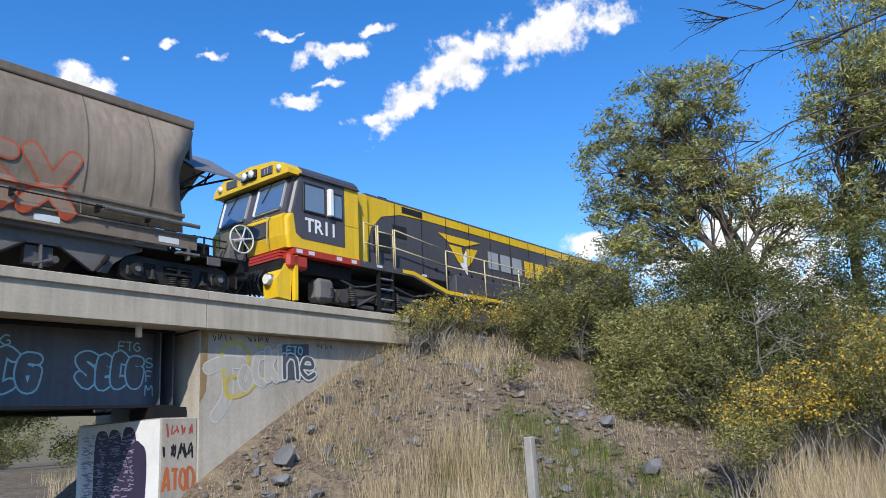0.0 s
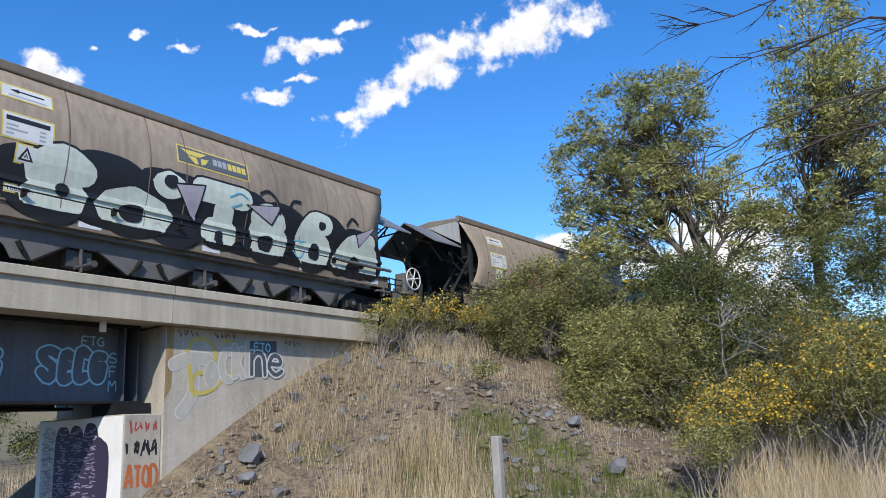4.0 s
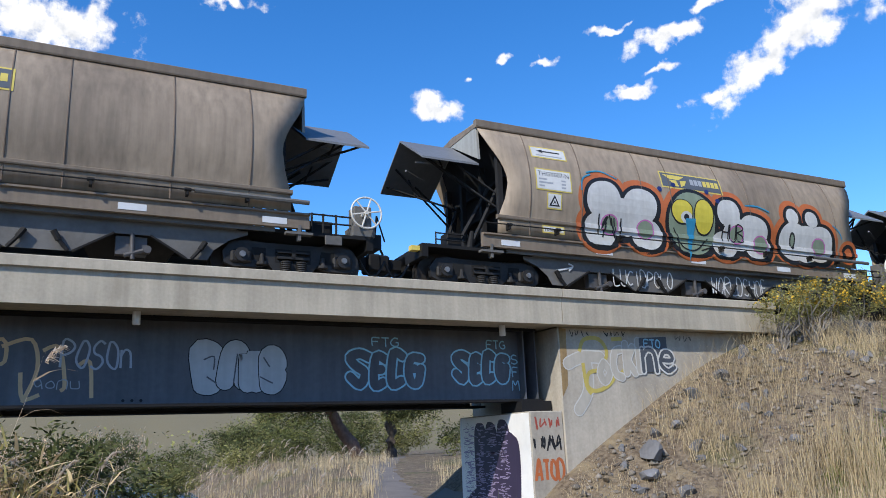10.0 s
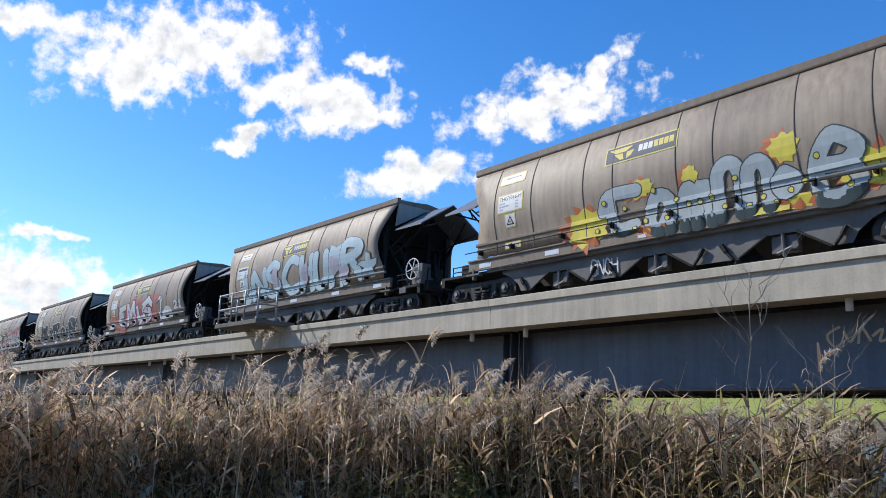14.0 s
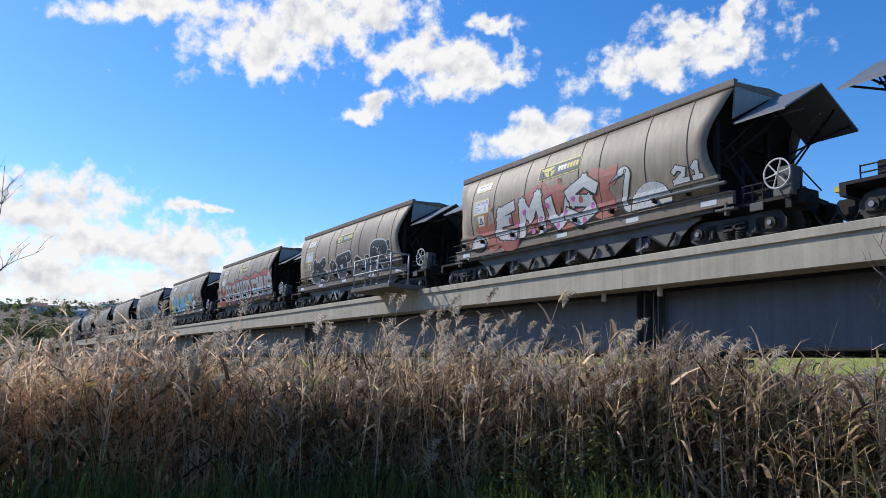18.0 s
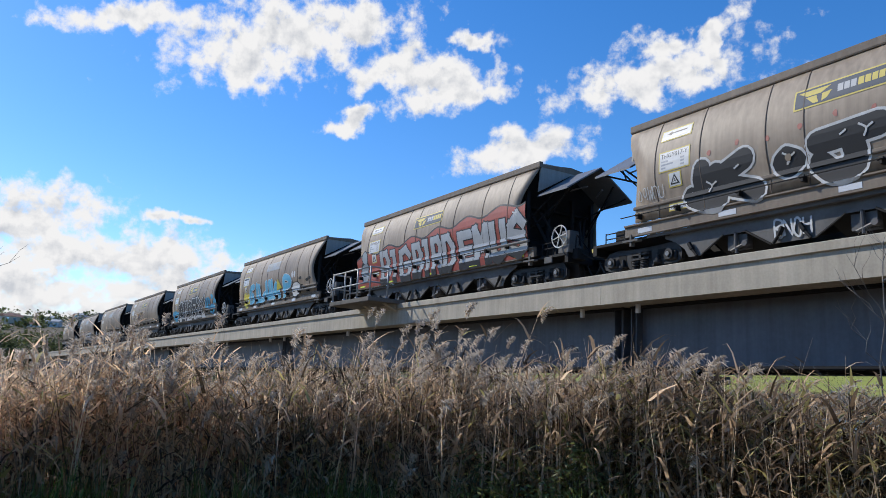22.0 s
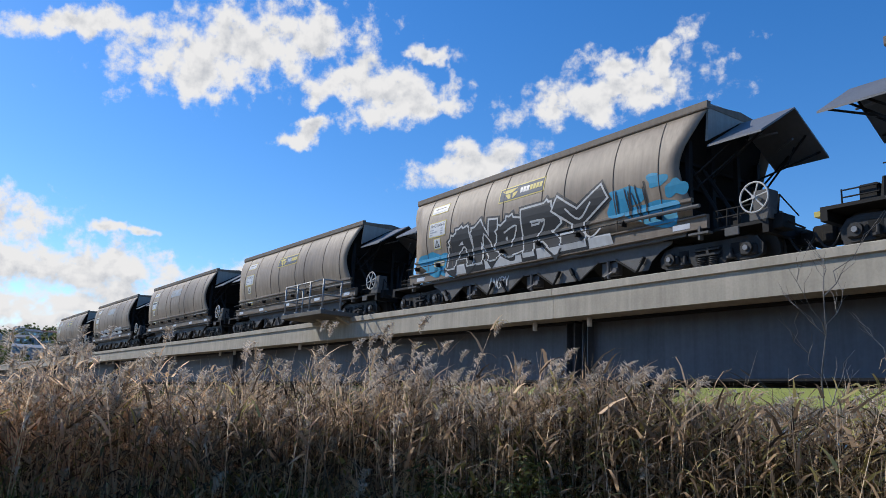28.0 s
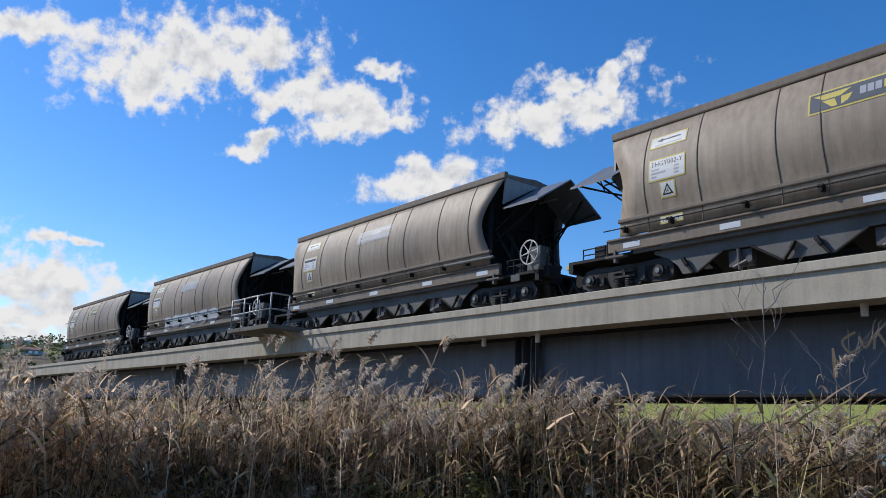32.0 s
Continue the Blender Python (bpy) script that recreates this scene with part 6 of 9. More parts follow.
    if n == 23:      # three swollen white shapes round a yellow-eyed disc
        lobes = [(-2.46, 2.01, 0.42, 0.40), (-1.56, 1.98, 0.42, 0.38), (-2.52, 1.43, 0.40, 0.36), (-1.37, 1.40, 0.38, 0.31), (-2.03, 1.71, 0.55, 0.40), (-0.18, 1.76, 0.64, 0.66),
                 (0.83, 2.07, 0.33, 0.31), (1.54, 1.74, 0.42, 0.36), (0.74, 1.40, 0.36, 0.29), (1.68, 1.42, 0.36, 0.28), (1.15, 1.62, 0.5, 0.34),
                 (2.76, 2.19, 0.19, 0.19), (3.37, 2.18, 0.20, 0.19), (2.78, 1.62, 0.44, 0.44), (3.62, 1.62, 0.42, 0.42), (3.2, 1.6, 0.5, 0.42)]
        for i, s in enumerate(lobes):
            art(w, "spray_glow", P["orange"], o(0.002 + 0.00015 * i), [wobbly(s[0], s[1] + 0.03, s[2] + 0.20, s[3] + 0.17, i, 2.1, 0.04)])
        for i, s in enumerate(lobes):
            art(w, "spray_outline", P["black"], o(0.0055 + 0.00015 * i), [wobbly(s[0] + 0.01, s[1] - 0.02, s[2] + 0.10, s[3] + 0.10, i, 2.1, 0.04)])
        for i, s in enumerate(lobes):
            art(w, "spray_letter", P["sage" if i == 5 else "white"], o(0.009 + 0.00015 * i), [wobbly(*s, i, 2.1, 0.04)])
        for i, (cx, cz) in enumerate(((-2.32, 1.53), (-1.43, 1.51), (1.05, 1.62), (1.76, 1.46), (3.58, 1.56))):
            art(w, "spray_ring", P["pink"], o(0.0125), [wobbly(cx, cz, 0.22, 0.21, i, 2, 0.03)])
            art(w, "spray_disc", P["sage"], o(0.0135), [wobbly(cx, cz, 0.19, 0.18, i, 2, 0.03)])
        art(w, "spray_face", P["black"], o(0.0125), [wobbly(-0.47, 1.98, 0.30, 0.28, 1, 2.1, 0.03)])
        art(w, "spray_face", P["black"], o(0.0128), [wobbly(0.12, 1.92, 0.28, 0.40, 2, 2.1, 0.03)])
        art(w, "spray_eye", P["yellow"], o(0.0138), [wobbly(-0.47, 1.99, 0.27, 0.25, 1, 2.1, 0.03)])
        art(w, "spray_eye", P["yellow"], o(0.0142), [wobbly(0.12, 1.93, 0.25, 0.37, 2, 2.1, 0.03)])
        art(w, "spray_eye_white", P["white"], o(0.0150), [wobbly(-0.36, 1.87, 0.15, 0.13, 1, 2, 0.02)])
        art(w, "spray_pupil", P["black"], o(0.0158), [wobbly(-0.36, 1.87, 0.07, 0.07, 1, 2, 0.02)])
        art(w, "spray_beak", P["teal"], o(0.0166), [[(-0.39, 1.84), (-0.11, 1.86), (-0.16, 1.45), (-0.30, 0.92), (-0.31, 1.45)]])
        for l in ([(-0.7, 1.62), (-0.45, 1.25), (-0.1, 1.2), (0.2, 1.45)], [(-0.6, 1.45), (-0.5, 1.15), (-0.35, 1.12)], [(0.05, 1.2), (0.35, 1.3)]):
            art(w, "spray_line", P["black"], o(0.0174), lines=[l], width=0.03)
        art(w, "spray_hole", P["black"], o(0.0125), [wobbly(2.73, 1.64, 0.09, 0.20, 4, 2, 0.05)])
        art(w, "spray_hole", P["sage"], o(0.0133), [wobbly(2.73, 1.64, 0.05, 0.14, 4, 2, 0.05)])
        for i, r in enumerate((0.30, 0.21, 0.12)):
            art(w, "spray_ring", P["orange" if i != 1 else "black"], o(0.0065 + 0.001 * i), [wobbly(4.58, 1.50, r, r * 0.95, 3, 2, 0.03)])
        for u, z in ((-1.02, 2.42), (-0.62, 2.56), (0.28, 2.50), (0.55, 2.32)):
            art(w, "spray_dot", P["navy2"], o(0.0130), [wobbly(u, z, 0.06, 0.06, 1, 2, 0.1, 12)])
        art(w, "spray_tag", P["black"], o(0.0174), lines=scribble(11, -2.75, -1.95, 1.25, 1.75, 4), width=0.028)
        art(w, "spray_tag", P["black"], o(0.0174), lines=tag_lines("HUB", 0.62, 1.25, 1.45, 1.85), width=0.028)
        for l in ([(-3.0, 2.15), (-2.95, 2.4), (-2.75, 2.52)], [(-2.85, 2.55), (-2.5, 2.62), (-2.1, 2.5)], [(1.35, 2.30), (1.7, 2.32), (2.05, 2.22)], [(4.05, 2.1), (4.25, 1.98), (4.35, 1.8)]):
            art(w, "spray_line", P["teal"], o(0.013), lines=[l], width=0.03)
        low = lambda off: (lambda a, b: (a, -1.041 - off, b))
        art(w, "chalk_tag", P["white"], low(0.002), lines=tag_lines("LUCIDPOLO", -2.15, -0.62, 0.36, 0.70, 4), width=0.026, cuts=())
        art(w, "chalk_tag", P["white"], low(0.002), lines=tag_lines("WORLDSHOE", 0.42, 2.05, 0.32, 0.72, 5), width=0.026, cuts=())
        for l in ([(-3.5, 0.56), (-3.1, 0.66), (-3.2, 0.72)], [(-3.1, 0.66), (-3.2, 0.58)], [(3.25, 0.64), (3.55, 0.42)]):
            art(w, "chalk_arrow", P["white"], low(0.002), lines=[l], width=0.03, cuts=())
    if n == 21:
        art(w, "chalk_tag", P["white"], o(0.006), lines=tag_lines("EMUS", -4.55, -3.3, 0.90, 1.07), width=0.024)
        art(w, "chalk_tag", P["white"], o(0.006), lines=tag_lines("EMUS", 2.0, 3.3, 0.91, 1.08, 4), width=0.022)
    if n == 20:      # pale grey shapes with thin outlines and yellow spots, flames at both ends
        for k, (u, z, rx, rz) in enumerate(((-1.45, 1.32, 0.62, 0.48), (4.0, 1.34, 0.55, 0.40), (-0.1, 1.85, 0.42, 0.22), (1.0, 1.82, 0.2, 0.28), (2.75, 1.95, 0.32, 0.3), (3.0, 1.02, 0.6, 0.14), (0.3, 1.05, 0.5, 0.16))):
            art(w, "spray_flame", P["orange"], o(0.002 + 0.0001 * k), [spiky(u + (0.05 if u > 3 else -0.08), z, rx * 1.15, rz * 1.1, k + 2)])
            art(w, "spray_flame", P["yellow"], o(0.003 + 0.0001 * k), [spiky(u, z, rx * 0.92, rz * 0.9, k + 30, 9, 0.2)])
        word = [("05 28 98|28 31 81", -1.15, -0.05, 0.98, 2.06), ("70 76 37 12 40 74", -0.12, 0.78, 0.88, 1.92), ("00 06 28 45 40|45 78 90", 0.7, 1.5, 0.86, 1.86), ("00 07 59 97 90", 1.4, 2.06, 0.9, 2.04), ("00 07 59 97 90", 1.96, 2.56, 0.9, 1.95), ("46 13 40 83 46", 2.42, 3.06, 1.08, 1.82), ("20 15 49 69 97 75 35|75 92 60 20", 3.02, 4.0, 0.85, 2.05)]
        piece(w, word, P["pale"], P["ink"], 0.25, 0.024, 0.0045)
        rnd = random.Random(8)
        for k in range(22):
            u, z = -1.2 + 0.235 * k, rnd.uniform(1.05, 1.75)
            art(w, "spray_spot", P["ink"], o(0.0192), [wobbly(u, z, 0.060, 0.060, k, 2, 0.1, 12)])
            art(w, "spray_spot", P["yellow"], o(0.0200), [wobbly(u, z, 0.042, 0.042, k, 2, 0.1, 12)])
        art(w, "lime_strip", P["yellow"], o(0.0215), [[(2.05, 0.92), (2.75, 0.92), (2.75, 1.04), (2.05, 1.04)]])
        art(w, "chalk_tag", P["white"], lambda a, b: (a, -1.043, b), lines=tag_lines("BNOH", -1.55, -0.85, 0.36, 0.70), width=0.035, cuts=())
    if n == 19:
        word = [("09 04 20 60 84|29 24", -3.65, -2.7, 1.14, 2.2), ("00 09 90 99", -2.9, -1.8, 1.16, 2.3), ("98 59 17 25 74 92 50 01", -1.9, -0.85, 1.16, 2.46), ("98 59 16 03 40 91", -0.75, 0.45, 1.14, 2.46), ("00 09|90 99|05 95", 0.4, 1.3, 1.12, 2.38), ("19 02 40 82 99", 1.2, 2.15, 1.12, 2.38), ("00 29 54 89 90", 2.1, 3.0, 1.1, 2.5), ("00 09 79 97 05|45 90", 2.85, 3.98, 1.14, 2.46)]
        piece(w, word, P["ice"], P["ink_grey"], 0.30, 0.026, 0.0045)
        art(w, "spray_outline", P["ink_grey"], o(0.0222), [spiky(4.18, 1.58, 0.56, 0.46, 3, 5, 0.5)])
        art(w, "spray_star", P["ice"], o(0.0232), [spiky(4.18, 1.58, 0.48, 0.39, 3, 5, 0.5)])
        for k, (u, z) in enumerate(((-1.2, 1.85), (0.75, 1.75), (2.45, 1.8), (2.95, 1.5))):
            art(w, "spray_patch", P["mauve_pale"], o(0.0236 + 0.0002 * k), [wobbly(u, z, 0.22, 0.3, k + 5, 2.2, 0.3, 20)])
    if n == 18:
        for i, (u, z, rx, rz) in enumerate(((-3.6, 1.7, 0.35, 0.3), (-3.1, 1.35, 0.6, 0.45), (-2.2, 1.5, 0.7, 0.6), (-1.0, 1.75, 0.8, 0.7), (0.3, 1.7, 0.8, 0.65), (1.4, 1.75, 0.6, 0.55), (1.9, 2.1, 0.25, 0.2), (-4.0, 1.25, 0.4, 0.25))):
            art(w, "spray_glow", P["coral"], o(0.002 + 0.0003 * i), [wobbly(u, z, rx, rz, i, 2, 0.3)])
        for k in range(26):
            a, r = SPLASH.uniform(-4.2, 2.0), SPLASH.uniform(0.03, 0.09)
            art(w, "spray_splash", P["coral"], o(0.0046), [wobbly(a, SPLASH.uniform(1.95, 2.42), r, r * 0.9, k, 2, 0.2, 12)])
        word = [("89 28 15 02 21 80|15 65", -2.95, -1.85, 1.12, 2.16), ("00 18 44 89 90", -1.82, -0.66, 1.12, 2.24), ("09 13 40 73 99", -0.56, 0.5, 1.13, 1.98), ("97 69 17 25 74 82 40 02", 0.16, 1.42, 1.10, 2.28)]
        piece(w, word, P["white"], P["black"], 0.27, 0.04, 0.006, sharp=True)
        for i, (u, z) in enumerate(((-2.2, 1.65), (-1.25, 1.35), (-0.05, 1.62), (0.8, 1.72))):
            art(w, "spray_counter", P["coral"], o(0.0152 + 0.0002 * i), [wobbly(u, z, 0.07, 0.10, i, 2, 0.2, 14)])
        for k in range(11):
            art(w, "spray_dot", P["pink"], o(0.0165), [wobbly(-2.2 + 0.34 * k, 1.22 + 0.28 * (k % 3), 0.075, 0.08, k, 2, 0.2, 12)])
        # a white long-necked bird beside a pale mound
        neck = [(2.2, 2.08), (2.34, 2.12), (2.44, 2.0), (2.36, 1.75), (2.26, 1.45), (2.32, 1.26), (2.6, 1.22)]
        art(w, "bird_outline", P["black"], o(0.009), text=fat(bmesh.new(), [neck], 0.21))
        art(w, "bird_neck", P["white"], o(0.0102), text=fat(bmesh.new(), [neck], 0.15))
        art(w, "bird_outline", P["black"], o(0.0086), [[(2.26, 2.17), (2.24, 2.0), (1.76, 1.87)]])
        art(w, "bird_beak", P["slate"], o(0.0098), [[(2.24, 2.13), (2.22, 2.03), (1.86, 1.91)]])
        dome = [(2.44, 1.17)] + [(3.05 - 0.60 * math.cos(k * math.pi / 14), 1.17 + 0.53 * math.sin(k * math.pi / 14)) for k in range(15)]
        art(w, "bird_outline", P["black"], o(0.0110), [[(3.05 + (u - 3.05) * 1.07, 1.14 + (z - 1.17) * 1.07) for u, z in dome]])
        art(w, "bird_body", P["white"], o(0.0118), [dome])
        for k in range(16):
            a, b = 2.62 + 0.22 * (k % 4) + 0.06 * (k // 4), 1.24 + 0.1 * (k // 4)
            art(w, "bird_feather", P["slate"], o(0.0126), lines=[[(a, b), (a + 0.05, b + 0.09)]], width=0.014)
        art(w, "bird_eye", P["black"], o(0.0118), [wobbly(2.36, 2.09, 0.05, 0.05, 1, 2, 0, 12)])
        art(w, "bird_eye", P["white"], o(0.0124), [wobbly(2.36, 2.09, 0.025, 0.025, 1, 2, 0, 10)])
        piece(w, [("07 29 77 64 00 90", 3.72, 4.16, 1.50, 1.88), ("27 59 50|20 80", 4.18, 4.52, 1.50, 1.88)], P["white"], P["black"], 0.10, 0.02, 0.005, sharp=True)
        art(w, "spray_outline", P["black"], o(0.0075), [wobbly(-3.85, 1.22, 0.42, 0.26, 3, 2, 0.06)])
        art(w, "spray_letter", P["white"], o(0.0085), [wobbly(-3.85, 1.22, 0.37, 0.21, 3, 2, 0.06)])
    if n == 17:      # black swollen shapes with white outlines
        word = [("02 20 40 47|29 24 89|44 90", -3.46, -1.6, 1.08, 2.1), ("46 13 40 83 46", -1.46, -0.68, 1.36, 2.06, 0.24), ("08 99|57 51 20 03", -0.7, 0.76, 1.08, 2.08), ("46 13 40 83 46", 0.74, 1.9, 1.02, 2.0), ("03 73 65 25 02 40 81", 1.84, 2.52, 1.08, 2.04, 0.28), ("00 09 79 97 05|45 90", 2.5, 3.86, 1.08, 2.16)]
        piece(w, word, P["black"], P["white"], 0.40, 0.05)
        for u, z, rx, rz in ((3.93, 1.95, 0.13, 0.17), (3.95, 1.66, 0.15, 0.07)):
            art(w, "spray_outline", P["white"], o(0.0050), [wobbly(u, z, rx + 0.03, rz + 0.03, 2, 2, 0.1, 20)])
            art(w, "spray_drop", P["black"], o(0.0060), [wobbly(u, z, rx, rz, 2, 2, 0.1, 20)])
        for k, (u, z) in enumerate(((-2.75, 1.55), (-2.2, 1.75), (-1.05, 1.7), (-0.1, 1.85), (0.35, 1.85), (1.3, 1.75), (2.2, 1.6), (2.75, 1.95), (3.1, 1.85), (3.3, 1.6))):
            art(w, "spray_line", P["white"], o(0.0188 + 0.0002 * k), lines=[[(u - 0.12, z + 0.1), (u, z), (u - 0.06, z - 0.12)], [(u, z), (u + 0.12, z + 0.06)]][k % 2:] or [[(u, z), (u + 0.1, z)]], width=0.035)
        for k, (u, z, r) in enumerate(((1.3, 1.5, 0.10), (-1.07, 1.7, 0.06), (3.25, 1.7, 0.08))):
            art(w, "spray_counter", P["dust"], o(0.0210), [wobbly(u, z, r, r * 1.1, k, 2.4, 0.1, 16)])
        for k in range(9):
            art(w, "spray_dab", P["coral"], o(0.0030), [wobbly(-3.4 + 0.65 * k, 2.14 + 0.05 * (k % 3), 0.045, 0.06, k, 2, 0.2, 12)])
        art(w, "chalk_tag", P["white"], lambda a, b: (a, -1.043, b), lines=tag_lines("BNOH", -1.6, -0.85, 0.36, 0.70, 3), width=0.04, cuts=())
        art(w, "chalk_tag", P["white"], o(0.012), lines=tag_lines("gdfab", -4.7, -3.95, 1.55, 1.85, 5), width=0.02)
    if n == 16:
        top = [(-5.0, 1.9), (-4.2, 2.12), (-3.4, 1.95), (-2.6, 2.18), (-1.8, 2.02), (-1.0, 2.25), (-0.2, 2.08), (0.6, 2.32), (1.4, 2.15), (2.2, 2.38), (3.0, 2.2), (3.8, 2.42), (4.6, 2.25), (4.93, 2.3)]
        for (a, za), (b, zb) in zip(top, top[1:]):
            art(w, "spray_field", P["red"], o(0.002), [[(a, 0.90), (b, 0.90), (b, zb), (a, za)]])
        art(w, "spray_line", P["black"], o(0.004), lines=[[(a, z + 0.02) for a, z in top]], width=0.05)
        word = [("00 09 69 86 64 04|64 93 60 00", -3.2, -2.46, 0.92, 2.04), ("29 59 50", -2.56, -1.9, 0.9, 2.0), ("97 69 18 03 20 80 94 54", -1.9, -1.08, 0.88, 2.02)]
        word += [("00 09 69 86 64 04|64 93 60 00", -0.98, -0.3, 0.9, 2.02), ("29 59 50", -0.42, 0.22, 0.9, 2.06), ("00 09 69 97 74 04|54 90", 0.2, 0.86, 0.9, 2.06), ("00 09 59 96 92 50 00", 0.84, 1.52, 0.9, 2.04)]
        piece(w, word, P["chrome"], P["black"], 0.22, 0.032, 0.005, sharp=True, step=0.0016)
        word = [("90 10 09 89|14 74", 1.7, 2.55, 0.92, 2.0), ("00 09 44 89 90", 2.5, 3.34, 0.92, 2.06), ("09 01 30 60 91 99", 3.3, 4.06, 0.92, 2.04), ("97 69 27 15 84 91 60 01", 4.02, 4.92, 0.92, 2.16)]
        piece(w, word, P["chrome"], P["black"], 0.27, 0.036, 0.0055, sharp=True)
        art(w, "spray_flash", P["white"], o(0.0160), [spiky(4.52, 2.1, 0.14, 0.12, 4, 5, 0.8)])
        for u in (-4.6, -2.46, 0.0, 2.44, 4.58):
            art(w, "lime_strip", M["hivis"], o(0.0175), [[(u - 0.2, 0.92), (u + 0.2, 0.92), (u + 0.2, 1.02), (u - 0.2, 1.02)]])
        # plain grey figure shape by the plates
        art(w, "spray_shape", P["black"], o(0.006), [wobbly(-4.35, 1.95, 0.24, 0.26, 5, 2, 0.05), wobbly(-4.4, 1.45, 0.36, 0.40, 6, 2, 0.15)])
        art(w, "spray_shape", P["slate"], o(0.008), [wobbly(-4.35, 1.95, 0.20, 0.22, 5, 2, 0.05), wobbly(-4.4, 1.42, 0.30, 0.32, 6, 2, 0.15)])
    if n == 15:
        word = [("89 38 14 20 61 54", -3.3, -2.3, 1.08, 2.08), ("19 10 50|58 62 90", -2.3, -1.35, 1.06, 2.1), ("00 07 59 97 90", -1.3, -0.15, 1.06, 1.65, 0.2), ("09 00 50 90 99|59 50", -0.9, 0.05, 1.2, 2.1), ("00 49 90|24 64", 0.0, 0.95, 1.12, 1.95), ("10 19 69 97 65 15", 1.2, 2.32, 1.06, 2.1)]
        piece(w, word, P["sky"], P["white"], 0.28, 0.03, 0.005, drop=(P["black"], 0.045, -0.045))
        art(w, "spray_patch", P["yellow"], o(0.003), [wobbly(-3.6, 1.35, 0.42, 0.4, 4, 2, 0.3)])
        art(w, "spray_outline", P["black"], o(0.0225), [wobbly(2.78, 1.38, 0.50, 0.36, 4, 2, 0.06)])
        art(w, "spray_shape", P["white"], o(0.0235), [wobbly(2.78, 1.39, 0.45, 0.31, 4, 2, 0.06)])
        art(w, "spray_patch", P["yellow"], o(0.0212), [[(0.45, 1.5), (1.15, 1.6), (0.72, 2.02)]])
        for k, (u, z) in enumerate(((2.4, 2.05), (2.66, 2.05))):
            art(w, "spray_ear", P["white"], o(0.0030), [wobbly(u, z, 0.10, 0.14, k, 2, 0.1, 14)])
        for k, (u, z) in enumerate(((3.25, 1.83), (3.3, 1.5), (3.95, 1.7), (3.6, 1.4), (4.2, 1.75))):
            art(w, "spray_oval", P["black"], o(0.0030), [wobbly(u, z, 0.16, 0.06, k, 2.6, 0.05, 16)])
        art(w, "chalk_tag", P["black"], o(0.006), lines=scribble(60, 3.6, 4.3, 1.25, 1.4, 4), width=0.025)
    if n == 14:
        for u, z, rx, rz in ((-4.0, 1.35, 0.5, 0.35), (-3.3, 1.2, 0.5, 0.3), (3.2, 1.75, 0.45, 0.30), (4.0, 1.35, 0.6, 0.28), (4.1, 2.0, 0.22, 0.16), (4.55, 1.75, 0.24, 0.18), (-2.8, 1.5, 0.35, 0.35)):
            art(w, "spray_patch", P["azure"], o(0.0018), [wobbly(u, z, rx, rz, int(u * 10), 2.2, 0.35)])
        art(w, "spray_base", P["white"], o(0.003), [[(-3.35, 0.90), (2.85, 0.90), (2.8, 1.14), (-3.2, 1.16)]])
        word = [("00 27 59 79 90|14 74", -3.2, -1.95, 1.0, 2.08), ("00 08 29 81 99", -2.0, -0.95, 1.0, 2.1), ("97 58 16 03 41 92 95 55", -1.05, 0.1, 1.02, 2.12), ("00 09 79 96 54 04|54 90", 0.0, 1.25, 1.0, 2.14), ("09 45 99|45 40 10", 1.15, 2.72, 1.0, 2.14)]
        piece(w, word, P["black"], P["black"], 0.36, 0.10, 0.0035, sharp=True, step=0.0003)
        piece(w, word, P["black"], P["white"], 0.33, 0.048, 0.0065, sharp=True)
        for k, l in enumerate(([(-2.7, 1.3), (-2.4, 1.6), (-2.2, 1.3)], [(-1.6, 1.2), (-1.5, 1.8), (-1.1, 1.3)], [(-0.7, 1.7), (-0.2, 1.8), (-0.5, 1.3)], [(0.3, 1.8), (0.8, 1.75), (0.5, 1.4)], [(1.5, 1.9), (1.9, 1.6), (2.3, 1.9)], [(1.9, 1.4), (2.2, 1.15), (2.5, 1.3)])):
            art(w, "spray_line", P["white"], o(0.0180), lines=[l], width=0.045)
        art(w, "chalk_tag", P["black"], o(0.012), lines=scribble(70, 3.0, 3.9, 1.2, 2.1, 4), width=0.03)
        art(w, "chalk_tag", P["white"], lambda a, b: (a, -1.043, b), lines=tag_lines("ANGRY", -1.6, -0.8, 0.40, 0.68, 5), width=0.03, cuts=())
    if n == 11:
        bubble_word(w, spans(-2.6, 3.0, 6, 28, 0.0), "chrome", "mauve", 1.0, 1.5, 33, edge_w=0.03, hole=False)


for _n, _w in WAGONS:
    wagon_art(_n, _w)
tagged(WAGONS[10][1], "hopper wagon painted with a red field and silver block letters", "wagon")
for _n, _l in ((26, "taupe hopper wagon with thin red spray outlines"), (25, "hopper wagon covered in silver and black bubble letters"), (24, "hopper wagon with white and pink block letters"), (23, "hopper wagon with white bubble shapes and a yellow-eyed face"), (20, "hopper wagon with grey letters in a yellow glow"), (19, "dusty hopper wagon with pale ice blue bubble letters"), (18, "hopper wagon with white letters on red and a white bird"), (17, "hopper wagon with black bubble letters edged in white"), (15, "hopper wagon with low light blue bubble letters"), (14, "hopper wagon with black letters on blue splashes"), (11, "hopper wagon with faint silver bubble letters")):
    tagged(WAGONS[26 - _n][1], _l)


# plants
RNG = np.random.default_rng(7)


